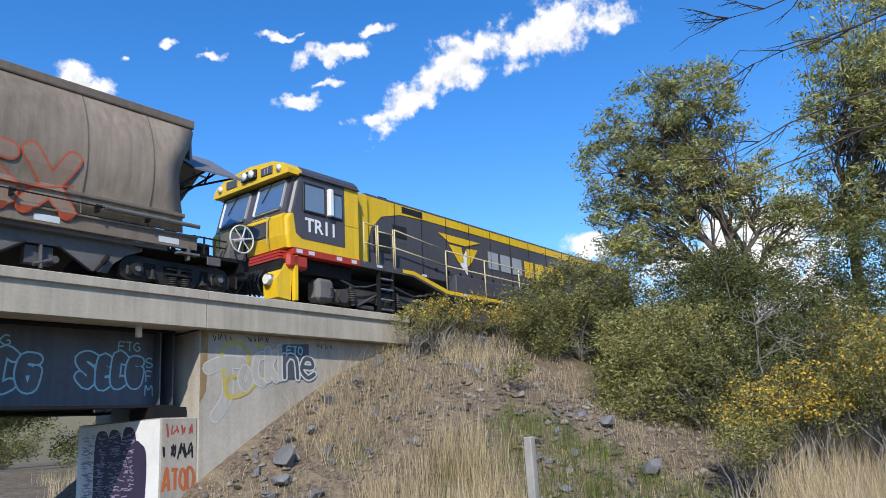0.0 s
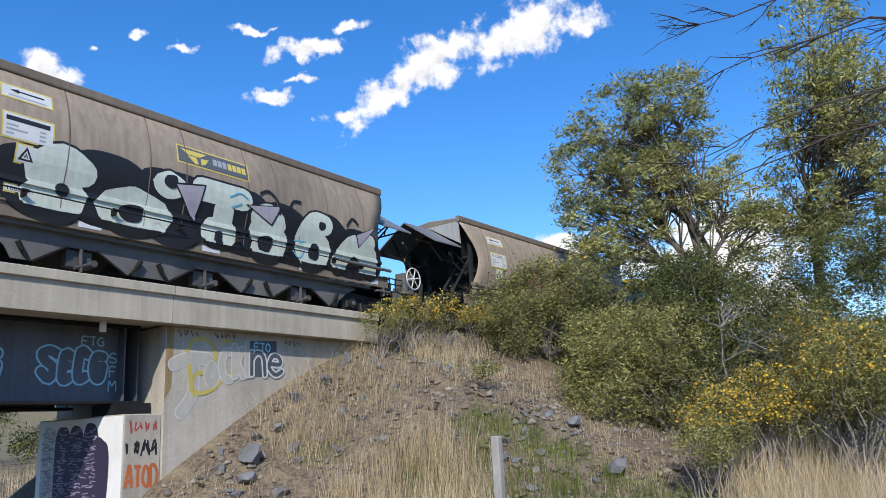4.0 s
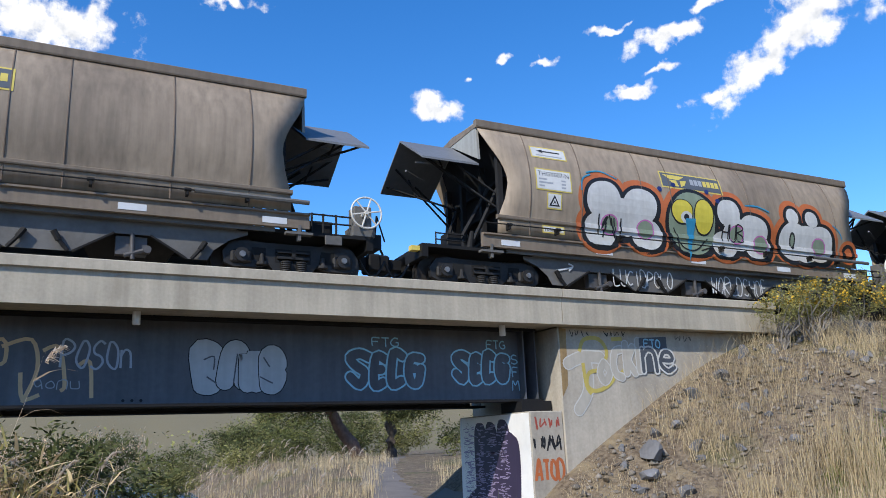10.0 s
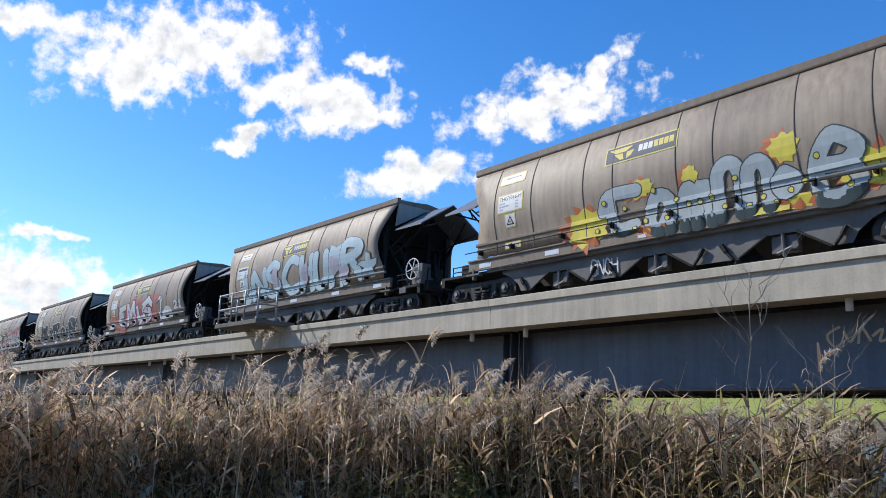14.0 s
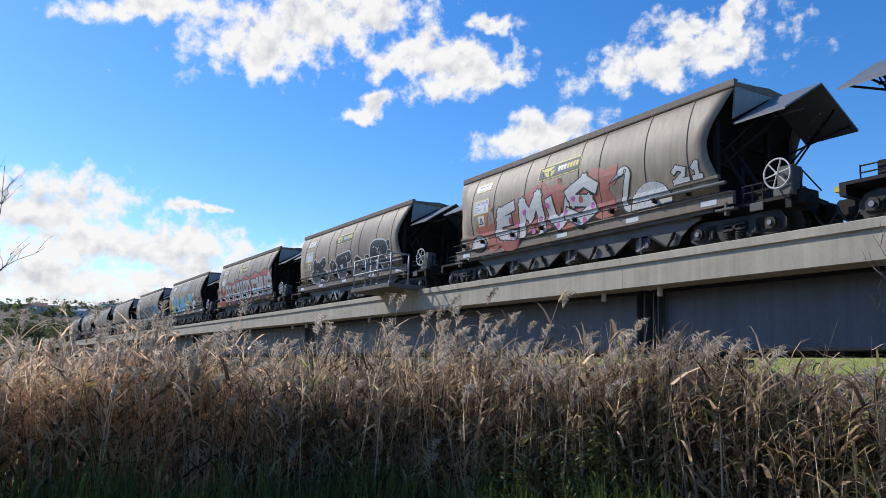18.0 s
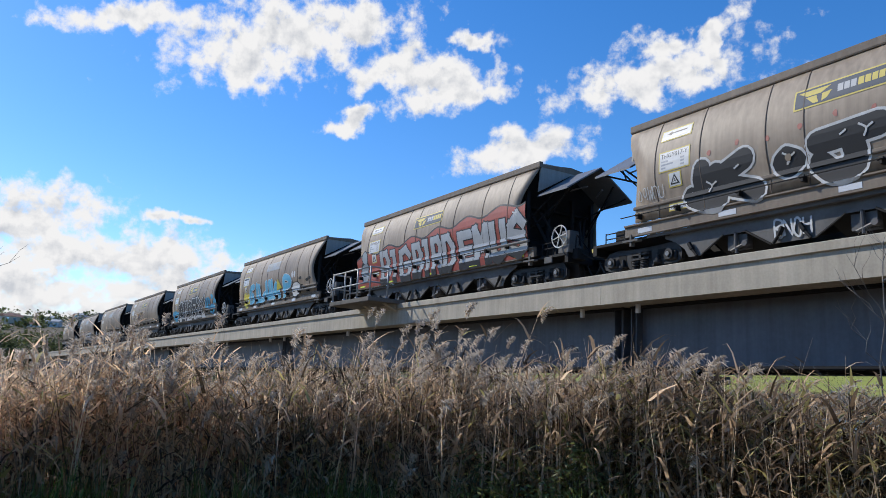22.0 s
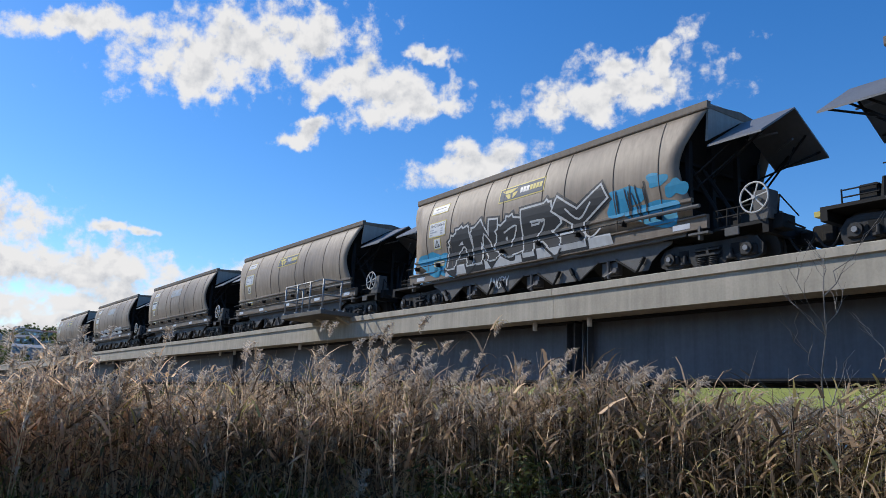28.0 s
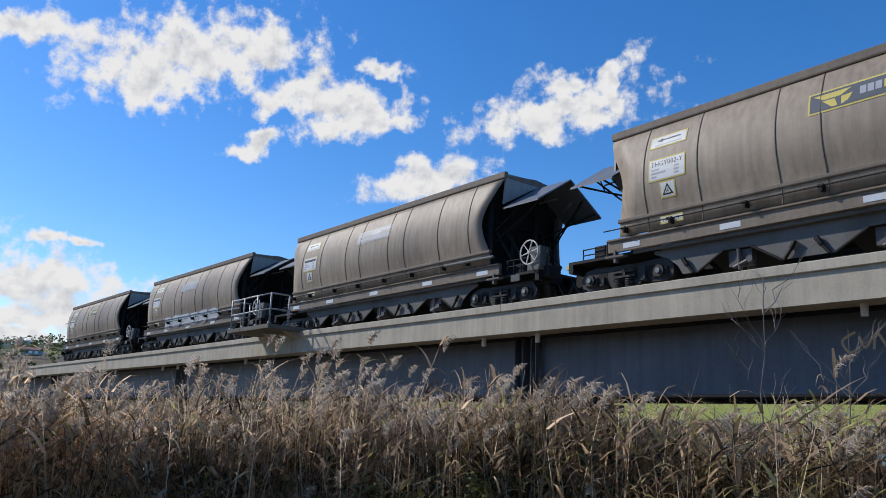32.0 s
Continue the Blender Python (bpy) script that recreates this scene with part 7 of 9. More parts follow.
def quick_mesh(name, verts, quads, mat, smooth=False, tris=False):
    me = bpy.data.meshes.new(name)
    k = quads.shape[1]
    me.vertices.add(len(verts))
    me.vertices.foreach_set("co", np.asarray(verts, dtype=np.float32).ravel())
    me.loops.add(quads.size)
    me.loops.foreach_set("vertex_index", np.asarray(quads, dtype=np.int32).ravel())
    me.polygons.add(len(quads))
    me.polygons.foreach_set("loop_start", np.arange(0, quads.size, k, dtype=np.int32))
    me.polygons.foreach_set("loop_total", np.full(len(quads), k, dtype=np.int32))
    if smooth:
        me.polygons.foreach_set("use_smooth", np.ones(len(quads), dtype=bool))
    me.update(calc_edges=True)
    me.materials.append(mat)
    return new(name, me)


def ribbons(base, tip, sag, width, seg=3, side=None):
    """Thin blades from base to tip, bent by the vector sag at mid length. Arrays of one row a blade."""
    n = len(base)
    if side is None:
        a = RNG.uniform(0, 2 * np.pi, n)
        side = np.stack([np.cos(a), np.sin(a), np.zeros(n)], 1)
    ts = np.linspace(0, 1, seg + 1)
    vs = []
    for t in ts:
        c = base + (tip - base) * t + sag * (4 * t * (1 - t))
        w = (width * (1 - t ** 1.6) * 0.5 + width * 0.06)[:, None]
        vs.append(c - side * w)
        vs.append(c + side * w)
    v = np.stack(vs, 1)                       # n, 2(seg+1), 3
    idx = np.arange(n)[:, None, None] * (2 * (seg + 1))
    q = np.array([[2 * k, 2 * k + 1, 2 * k + 3, 2 * k + 2] for k in range(seg)])[None]
    return v.reshape(-1, 3), (idx + q).reshape(-1, 4)


def joined(chunks):
    vs, qs, o = [], [], 0
    for v, q in chunks:
        vs.append(v)
        qs.append(q + o)
        o += len(v)
    return np.concatenate(vs), np.concatenate(qs)


def ground_many(xy):
    return np.array([ground_z(x, y) for x, y in xy])


def reed_group(name, xy, hmin, hmax, plume_share, label, lean=(0.08, 0.0), leaf_n=7, green=0.15, low=0.5, thick=0.017, leaf_w=(0.014, 0.034), dry="reed"):
    """Reeds: a straight stalk each, narrow leaves on its upper part and, on some, a nodding plume."""
    n = len(xy)
    z = ground_many(xy)
    swell = np.array([noise.noise(Vector((x * 0.30, y * 0.30, 11.0))) + 0.6 * noise.noise(Vector((x * 0.95, y * 0.95, 4.0))) for x, y in xy]) if n else np.zeros(0)
    h = RNG.uniform(hmin, hmax, n) * (1 + 0.26 * swell)
    base = np.column_stack([xy, z - 0.05])
    off = np.column_stack([RNG.normal(lean[0], 0.15, n), RNG.normal(lean[1], 0.15, n), np.zeros(n)]) * h[:, None]
    tip = base + off + np.column_stack([np.zeros((n, 2)), h])
    stems = ribbons(base, tip, np.zeros((n, 3)), np.full(n, thick), 2)
    leaves, gleaves = [], []
    for k in range(leaf_n):
        t = RNG.uniform(low, 0.97, n)[:, None] if k % 3 else RNG.uniform(0.1, 0.9, n)[:, None]
        b = base + (tip - base) * t
        a = RNG.uniform(0, 2 * np.pi, n)
        ln = RNG.uniform(0.18, 0.52, n)
        d = np.column_stack([np.cos(a) * ln * 0.8 + 0.10, np.sin(a) * ln * 0.8, RNG.uniform(-0.5, 0.7, n) * ln])
        sag = np.column_stack([np.zeros((n, 2)), ln * RNG.uniform(0.05, 0.25, n)])
        r = ribbons(b, b + d, sag, RNG.uniform(*leaf_w, n), 3)
        m = np.repeat(RNG.random(n) < green, 3)
        leaves.append((r[0], r[1][~m]))
        gleaves.append((r[0], r[1][m]))
    root = tagged(new(name), label, "reeds", kind="stuff")
    for nm, chunk, mat in (("stems", [stems], M["stalk"]), ("dry_leaves", leaves, M[dry]), ("green_leaves", gleaves, M["reed_green"])):
        o = quick_mesh(nm, *joined(chunk), mat)
        o.parent = root
        o["kind"] = "stuff"
    pick = RNG.random(n) < plume_share * np.clip(1.0 + 2.2 * swell, 0.15, 2.6)
    m = int(pick.sum())
    if m:
        tp, pl = tip[pick], []
        sz = RNG.uniform(0.85, 1.5, m)[:, None]
        for k in range(80):
            t = RNG.uniform(0, 1, (m, 1))
            # the plume's axis nods over to one side
            ax = np.column_stack([0.16 * t ** 1.6, 0.03 * t, -0.16 + 0.27 * t - 0.10 * t ** 2]) * sz
            a = RNG.uniform(0, 2 * np.pi, m)
            spread = 0.072 * np.sin(np.pi * (0.12 + 0.8 * t[:, 0]))
            d = np.column_stack([np.cos(a) * spread + 0.028, np.sin(a) * spread, np.sin(a * 1.7) * spread * 0.8 - 0.015]) * sz
            pl.append(ribbons(tp + ax, tp + ax + d, np.zeros((m, 3)), np.full(m, 0.02), 2))
        o = quick_mesh("plumes", *joined(pl), M["plume"])
        o.parent = root
        o["kind"] = "stuff"
    return root


def front_edge(az):
    return np.interp(az, [-15, 0, 30, 60, 90, 140], [9.0, 8.2, 8.0, 10.3, 11.0, 12.0])


def build_reeds():
    # the nearest rows, along the edge of the levee; thin and greener where the water shows
    n = 8000
    az = RNG.uniform(-2, 98, n)
    r = front_edge(az) + RNG.exponential(1.1, n)
    x, y = -r * np.sin(np.radians(az)), r * np.cos(np.radians(az))
    ok = (y < 10.7) & (x < 2.0 + RNG.normal(0, 0.5, n)) & ~((np.abs(x - 0.4) < 0.8) & (y > 8.5)) & ((az > 38) | (RNG.random(n) < np.where((az > 12) & (az < 26), 0.3, 0.9))) & ((az < 72) | (RNG.random(n) < 0.7))
    green = ok & (az < 33)
    dry = ok & (az >= 33)
    reed_group("reed_bed", np.column_stack([x, y])[green], 0.85, 1.72, 0.06, "half-green reeds in front of the water", green=0.40, low=0.35, dry="reed_gold")
    reed_group("reed_bed", np.column_stack([x, y])[dry & (az > 72)], 1.45, 2.3, 0.16, "dense dry brown reeds with pale feathery plumes", leaf_n=6, green=0.07)
    reed_group("reed_bed", np.column_stack([x, y])[dry & (az <= 42)], 1.5, 2.4, 0.08, "tall brown reeds beside the bare saplings", leaf_n=7, green=0.2, dry="reed_brown")
    reed_group("reed_bed", np.column_stack([x, y])[dry & (az > 42) & (az <= 72)], 1.55, 2.45, 0.06, "dense brown reeds below the girder", leaf_n=6, green=0.10, dry="reed_brown")
    n = 2200
    az = np.concatenate([RNG.uniform(23, 52, 1600), RNG.uniform(2, 13, 600)])
    r = front_edge(az) + RNG.exponential(0.8, n)
    x, y = -r * np.sin(np.radians(az)), r * np.cos(np.radians(az))
    ok = y < 10.7
    reed_group("reed_bed", np.column_stack([x, y])[ok & (az > 20)], 1.35, 2.35, 0.10, "dark brown reeds with broad curling leaves", leaf_n=9, green=0.22, low=0.3, leaf_w=(0.022, 0.046), dry="reed_brown")
    reed_group("reed_bed", np.column_stack([x, y])[ok & (az < 20)], 1.0, 1.8, 0.02, "golden leafy reeds beside the gorse", leaf_n=9, green=0.25, low=0.3, leaf_w=(0.02, 0.042), dry="reed_gold")
    # the outermost stalks, broad-leaved, one by one against the shade behind
    n = 2300
    az = RNG.uniform(-2, 97, n)
    r = front_edge(az) - 0.15 + RNG.uniform(0, 0.5, n)
    x, y = -r * np.sin(np.radians(az)), r * np.cos(np.radians(az))
    ok = (x < 1.6) & ~((np.abs(x - 0.4) < 0.8) & (y > 8.5)) & ((az < 10) | (az > 32) | (RNG.random(n) < 0.35))
    reed_group("reed_edge", np.column_stack([x, y])[ok & (az < 34)], 0.75, 1.62, 0.03, "half-green reeds along the edge of the bed", leaf_n=7, green=0.42, low=0.3, thick=0.02, leaf_w=(0.022, 0.046), dry="reed_gold")
    reed_group("reed_edge", np.column_stack([x, y])[ok & (az >= 34)], 0.8, 2.0, 0.06, "pale dry reeds along the edge of the bed", leaf_n=6, green=0.12, low=0.35, thick=0.027, leaf_w=(0.026, 0.055))
    # green blades that push up along the foot of the bed
    n = 2600
    az = RNG.uniform(38, 98, n)
    r = front_edge(az) - RNG.uniform(0.0, 0.9, n)
    x, y = -r * np.sin(np.radians(az)), r * np.cos(np.radians(az))
    tall = np.array([0.5 + 0.9 * noise.noise(Vector((a * 0.16, 8.0, 2.0))) + 0.5 * noise.noise(Vector((a * 0.6, 1.0, 2.0))) for a in az])
    z = ground_many(np.column_stack([x, y]))
    h = np.clip(0.22 + 0.62 * tall + RNG.normal(0, 0.15, n), 0.15, 1.1)
    base = np.column_stack([x, y, z - 0.02])
    lean = RNG.normal(0, 0.16, (n, 2)) * h[:, None]
    o = quick_mesh("green_grass", *ribbons(base, base + np.column_stack([lean, h]), np.column_stack([lean * -0.2, np.zeros(n)]), RNG.uniform(0.008, 0.018, n), 3), M["green_grass"])
    tagged(o, "tall green grass along the foot of the reeds", "grass", kind="stuff")
    # the bed behind, reaching along the bridge
    n = 7500
    x = -3 - 90 * RNG.random(n) ** 1.35
    y = RNG.uniform(-26, 10.4, n)
    az = np.degrees(np.arctan2(-x, y))
    ok = (np.hypot(x, y) > front_edge(az) + 1.0) & (az < 101) & (y < 10.4 - np.array([bend(v) for v in x])) & (az > 36)
    reed_group("reed_bed", np.column_stack([x, y])[ok], 1.35, 2.0, 0.3, "dry reed bed beside the bridge", leaf_n=4, thick=0.016)
    # tall single reeds that stand clear
    n = 247
    az = np.concatenate([RNG.uniform(30, 97, 80), RNG.normal(57, 3, 80), RNG.uniform(31, 44, 75), RNG.uniform(3, 31, 12)])
    r = front_edge(az) + RNG.uniform(0, 2.5, n)
    x, y = -r * np.sin(np.radians(az)), r * np.cos(np.radians(az))
    ok = y < 10.4
    reed_group("tall_reeds", np.column_stack([x, y])[ok], 1.9, 2.85, 0.7, "tall plumed reeds above the bed", leaf_n=9, low=0.45, thick=0.016, leaf_w=(0.018, 0.038))
    # golden reeds on the river's banks
    n = 2600
    x = RNG.uniform(-34, 12, n)
    y = np.where(RNG.random(n) < 0.5, RNG.uniform(15.5, 20, n), RNG.uniform(22, 60, n))
    ok = (y < 20) & (x < 1.5) & (RNG.random(n) < 0.3) | ((y >= 20) & (x > 0.12 * (y - 18) + 3.5) & (x < 0.12 * (y - 18) + 9))
    reed_group("bank_reeds", np.column_stack([x, y])[ok], 0.9, 1.6, 0.3, "golden reeds along the river bank", leaf_n=4, green=0.35)


def tufts(name, xy, per, hmin, hmax, spread, mat, label, lean=0.25, width=0.006, keep=None):
    """Grass tussocks: many thin blades from each foot."""
    n = len(xy) * per
    c = np.repeat(np.asarray(xy), per, axis=0) + RNG.normal(0, spread, (n, 2))
    z = ground_many(c)
    h = RNG.uniform(hmin, hmax, n)
    base = np.column_stack([c, z - 0.02])
    a = RNG.uniform(0, 2 * np.pi, n)
    d = np.column_stack([np.cos(a) * h * lean * RNG.random(n), np.sin(a) * h * lean * RNG.random(n), h])
    sag = np.column_stack([-d[:, :2] * 0.25, np.zeros(n)])
    v, q = ribbons(base, base + d, sag, np.full(n, width), 2)
    o = quick_mesh(name, v, q, mat)
    return tagged(o, label, "grass", kind="stuff")


def scatter(n, x0, x1, y0, y1, test=None):
    p = np.column_stack([RNG.uniform(x0, x1, n), RNG.uniform(y0, y1, n)])
    return p if test is None else p[[bool(test(x, y)) for x, y in p]]


def build_grass():
    mound = lambda x, y: y < 11.0 and x > 7.2 + 0.25 * (11 - y)
    tufts("dry_grass", scatter(1100, 6.5, 17, 3, 11.1, lambda x, y: mound(x, y) and noise.noise(Vector((x * 0.9, y * 0.9, 5.0))) > -0.08), 14, 0.08, 0.36, 0.13, M["dry_grass"], "short bleached dry grass on the stony bank", 0.75, width=0.0045)
    tufts("dry_grass", scatter(75, 8.4, 11.4, 5.2, 8.4, lambda x, y: x / y < 1.62), 50, 0.3, 1.15, 0.15, M["dry_grass"], "tall bleached dry grass tussocks on the bank", 0.3, width=0.009)
    tufts("dry_grass", scatter(70, 9.5, 16, 9.4, 11.0), 34, 0.3, 0.75, 0.2, M["dry_grass"], "matted dry grass along the top of the bank", 0.9)
    tufts("dry_grass", scatter(220, 8.0, 18, 0.6, 3.6, lambda x, y: y < 0.30 * x - 0.2), 40, 0.5, 1.1, 0.2, M["dry_grass"], "tall dry grass beside the trail", 0.4, width=0.009)
    tufts("green_grass", scatter(520, 5.5, 13, 3.0, 8.0, lambda x, y: x > 5.5), 28, 0.08, 0.36, 0.13, M["green_grass"], "patches of fresh green grass", width=0.009)
    tufts("green_grass", scatter(1900, -14, 1, -4, 11, lambda x, y: 5.5 < math.hypot(x, y) < front_edge(math.degrees(math.atan2(-x, y))) + 0.6), 26, 0.1, 0.4, 0.12, M["green_grass"], "long green grass at the foot of the reeds")
    tufts("bank_grass", scatter(500, 3.5, 18, 14.5, 44, lambda x, y: not (0.45 * y - 1.2 < x < 0.45 * y + 1.3)), 22, 0.2, 0.7, 0.25, M["dry_grass"], "dry grass beside the path under the bridge", width=0.012)
    tufts("bank_grass", scatter(300, 2.5, 7.0, 11, 18, lambda x, y: not (0.45 * y - 1.2 < x < 0.45 * y + 1.3)), 26, 0.1, 0.4, 0.18, M["green_grass"], "green grass under the bridge", width=0.008)


def leaf_quads(c, size, aspect=0.38, droop=0.0):
    n = len(c)
    a, e = RNG.uniform(0, 2 * np.pi, n), RNG.normal(-droop, 0.55, n)
    d = np.column_stack([np.cos(a) * np.cos(e), np.sin(a) * np.cos(e), np.sin(e)])
    u = RNG.normal(0, 1, (n, 3))
    s = np.cross(d, u)
    s /= np.linalg.norm(s, axis=1)[:, None] + 1e-6
    ln = (size * RNG.uniform(0.6, 1.4, n))[:, None]
    b, m, t = c - d * ln / 2, c, c + d * ln / 2
    w = s * ln * aspect / 2
    v = np.stack([b, m + w, t, m - w], 1).reshape(-1, 3)
    q = np.arange(n * 4).reshape(-1, 4)
    return v, q


def crown_points(lumps, clumps, per, clump_r, flat=0.75, shell=0.55):
    """Points in small clumps that sit in the outer part of each lump. A lump: centre and three radii."""
    pts, cores = [], []
    for (c, r) in lumps:
        k = max(3, int(clumps * (r[0] * r[1] * r[2]) ** (2 / 3)))
        d = RNG.normal(0, 1, (k, 3))
        d /= np.linalg.norm(d, axis=1)[:, None]
        rad = RNG.uniform(shell, 1.0, k) ** 0.7
        cc = np.asarray(c) + d * rad[:, None] * np.asarray(r)
        cores.append(cc)
        for q in cc:
            s = clump_r * RNG.uniform(0.6, 1.4)
            pts.append(q + RNG.normal(0, 1, (per, 3)) * np.array([s, s, s * flat]))
    return np.concatenate(pts), np.concatenate(cores)


def tree(name, base, fork, lumps, label, trunk_r, clumps, per, clump_r, leaf, mat, bark, cat="tree", twigs=1):
    root = tagged(new(name), label, cat)
    random.seed(hash_of(base))
    bm = bmesh.new()
    limb(bm, bent(base, fork, 6, 0.05), trunk_r, trunk_r * 0.7, 10)
    part("trunk", bm, bark, root, smooth=True)
    pts, cores = crown_points(lumps, clumps, per, clump_r, 0.5, 0.45)
    for (c, r) in lumps:
        bm = bmesh.new()
        line = bent(fork, c, 6, 0.10, 0.06)
        limb(bm, line, trunk_r * 0.5, trunk_r * 0.16, 7)
        near = [q for q in cores if all(abs(q[i] - c[i]) <= r[i] * 1.05 for i in range(3))]
        for q in near[::2] if twigs else []:
            i = random.randint(2, 6)
            limb(bm, bent(line[i], q, 4, 0.10, 0.04), trunk_r * 0.13, trunk_r * 0.03, 4)
        part("limb", bm, bark, root, smooth=True)
    o = quick_mesh("crown", *leaf_quads(pts, leaf, 0.26, droop=0.2), mat)
    o.parent = root
    return root


def hash_of(p):
    return int(abs(p[0]) * 1000 + abs(p[1]) * 37 + 11)


def bush(name, lumps, label, clumps, per, clump_r, leaf, mat, flowers=0, aspect=0.3, twig=True):
    root = tagged(new(name), label, "bush")
    pts, cores = crown_points(lumps, clumps, per, clump_r, 0.8, 0.35)
    keep = pts[:, 2] > ground_many(pts[:, :2]) - 0.02
    pts = pts[keep]
    o = quick_mesh("foliage", *leaf_quads(pts, leaf, aspect), mat)
    o.parent = root
    if flowers:
        f = pts[RNG.random(len(pts)) < flowers]
        top = np.array([max(l[0][2] for l in lumps)])
        f = f[f[:, 2] > np.quantile(pts[:, 2], 0.35)]
        o = quick_mesh("flower", *leaf_quads(f + RNG.normal(0, 0.02, f.shape), leaf * 0.85, 0.8), M["flower"])
        o.parent = root
        o["kind"] = "stuff"
    if twig:
        random.seed(len(pts))
        bm = bmesh.new()
        for (c, r) in lumps:
            g = Vector((c[0], c[1], ground_z(c[0], c[1]) - 0.05))
            for q in cores[:: max(1, len(cores) // 26)]:
                if all(abs(q[i] - c[i]) <= r[i] * 1.05 for i in range(3)):
                    limb(bm, bent(g, q, 4, 0.12), 0.022, 0.006, 4)
        part("stem", bm, M["bark_pale"], root)["kind"] = "stuff"
    return root


def build_woods():
    g = ground_z
    # acacia that leans out over the bank, and its neighbour
    tree("acacia_tree", (25.0, 5.4, g(25, 5.4) - 0.1), (24.4, 6.6, 5.4),
         [((22.9, 9.5, 9.5), (1.7, 1.35, 1.7)), ((23.2, 8.2, 11.0), (1.7, 1.6, 1.6)), ((23.6, 7.0, 11.4), (1.6, 1.5, 1.6)), ((22.5, 9.4, 7.6), (1.4, 1.15, 1.2)), ((23.2, 7.9, 8.8), (1.7, 1.6, 1.3)), ((24.0, 6.4, 9.4), (1.3, 1.2, 1.4)), ((23.0, 8.6, 6.9), (1.5, 1.4, 0.9)), ((24.2, 5.6, 8.0), (1.2, 1.3, 1.1)), ((24.6, 4.9, 7.0), (1.2, 1.2, 0.9))],
         "spreading olive-green acacia tree on the railway bank", 0.22, 25, 90, 0.20, 0.155, M["leaf"], M["bark_grey"])
    tree("acacia_tree", (25.5, 3.6, g(25.5, 3.6) - 0.1), (24.8, 3.4, 6.5),
         [((24.0, 2.5, 12.2), (1.7, 1.4, 2.2)), ((24.2, 3.0, 9.7), (1.7, 1.3, 1.6)), ((24.0, 1.7, 10.3), (1.8, 1.3, 1.8)), ((24.4, 3.7, 7.7), (1.4, 1.0, 1.2)), ((24.2, 2.0, 7.7), (1.6, 1.2, 1.3)), ((24.4, 0.8, 8.7), (1.6, 1.4, 2.4)), ((24.6, 3.2, 6.4), (1.4, 1.2, 0.8))],
         "tall acacia tree with fine olive leaves", 0.2, 23, 90, 0.20, 0.155, M["leaf"], M["bark_grey"])
    # bushes on the bank
    bush("gorse_bush", [((13.6, 10.3, 4.15), (0.75, 0.45, 0.42)), ((14.7, 10.1, 4.2), (0.7, 0.45, 0.5)), ((12.9, 10.5, 3.95), (0.5, 0.4, 0.35)), ((13.67, 10.5, 4.00), (0.4, 0.35, 0.3)), ((14.17, 10.55, 4.04), (0.35, 0.3, 0.25)), ((15.8, 10.0, 4.15), (0.6, 0.5, 0.4))], "flowering gorse on the edge of the bank top", 150, 75, 0.09, 0.055, M["gorse"], 0.13)
    bush("broom_bush", [((17.9, 10.0, 4.6), (1.3, 0.9, 1.1)), ((18.6, 9.4, 5.1), (1.1, 0.9, 0.9)), ((17.2, 9.6, 4.0), (1.0, 0.9, 0.8)), ((19.6, 9.0, 5.1), (1.2, 1.0, 1.2))], "dense green broom bush beside the track", 60, 120, 0.15, 0.09, M["gorse"], 0.006)
    bush("broom_bush", [((16.0, 6.6, 2.7), (1.3, 1.1, 1.1)), ((16.8, 6.0, 3.2), (1.3, 1.1, 1.1)), ((17.2, 7.0, 3.4), (1.4, 1.1, 1.1)), ((15.3, 6.6, 2.1), (1.0, 0.9, 0.7)), ((16.2, 5.4, 2.2), (1.1, 0.9, 0.8))], "large dark green broom bush on the slope", 60, 120, 0.14, 0.085, M["gorse"], 0.003)
    bush("broom_bush", [((20.0, 7.6, 4.6), (1.5, 1.2, 1.2)), ((21.0, 6.6, 4.9), (1.5, 1.2, 1.3)), ((21.4, 5.6, 4.4), (1.4, 1.2, 1.3)), ((19.6, 6.4, 3.9), (1.3, 1.1, 1.0)), ((20.6, 4.6, 3.7), (1.3, 1.2, 1.2)), ((21.6, 3.4, 3.6), (1.4, 1.2, 1.3)), ((22.6, 4.4, 5.2), (1.4, 1.2, 1.0)), ((22.6, 2.6, 5.2), (1.4, 1.2, 1.2)), ((22.4, 1.2, 5.0), (1.5, 1.3, 1.4)), ((22.0, 6.4, 5.6), (1.2, 1.0, 0.8)), ((19.2, 8.6, 3.9), (1.3, 1.0, 0.9)), ((18.2, 7.6, 3.4), (1.2, 1.0, 0.8))], "tangled olive thicket under the acacias", 44, 120, 0.17, 0.1, M["leaf_dark"], 0.0)
    bush("thicket", [((18.4, 5.0, 2.3), (1.2, 1.0, 1.0)), ((18.9, 3.6, 2.5), (1.3, 1.1, 1.2)), ((17.6, 3.9, 1.8), (1.0, 0.9, 0.8)), ((19.0, 2.2, 2.7), (1.4, 1.2, 1.3)), ((18.0, 2.6, 1.8), (1.1, 0.9, 0.9)), ((18.2, 0.8, 2.4), (1.3, 1.1, 1.3)), ((17.4, 5.6, 2.6), (1.0, 0.8, 0.8))], "dark tangled thicket in the hollow of the bank", 70, 90, 0.14, 0.085, M["leaf_dark"], 0.0)
    bush("gorse_bush", [((13.3, 3.7, 1.55), (0.9, 0.6, 0.6)), ((14.2, 3.3, 1.8), (0.9, 0.6, 0.6)), ((12.6, 3.8, 1.2), (0.6, 0.5, 0.45)), ((14.9, 2.9, 1.7), (0.8, 0.6, 0.6))], "yellow flowering gorse bush beside the trail", 150, 85, 0.09, 0.055, M["gorse"], 0.2)
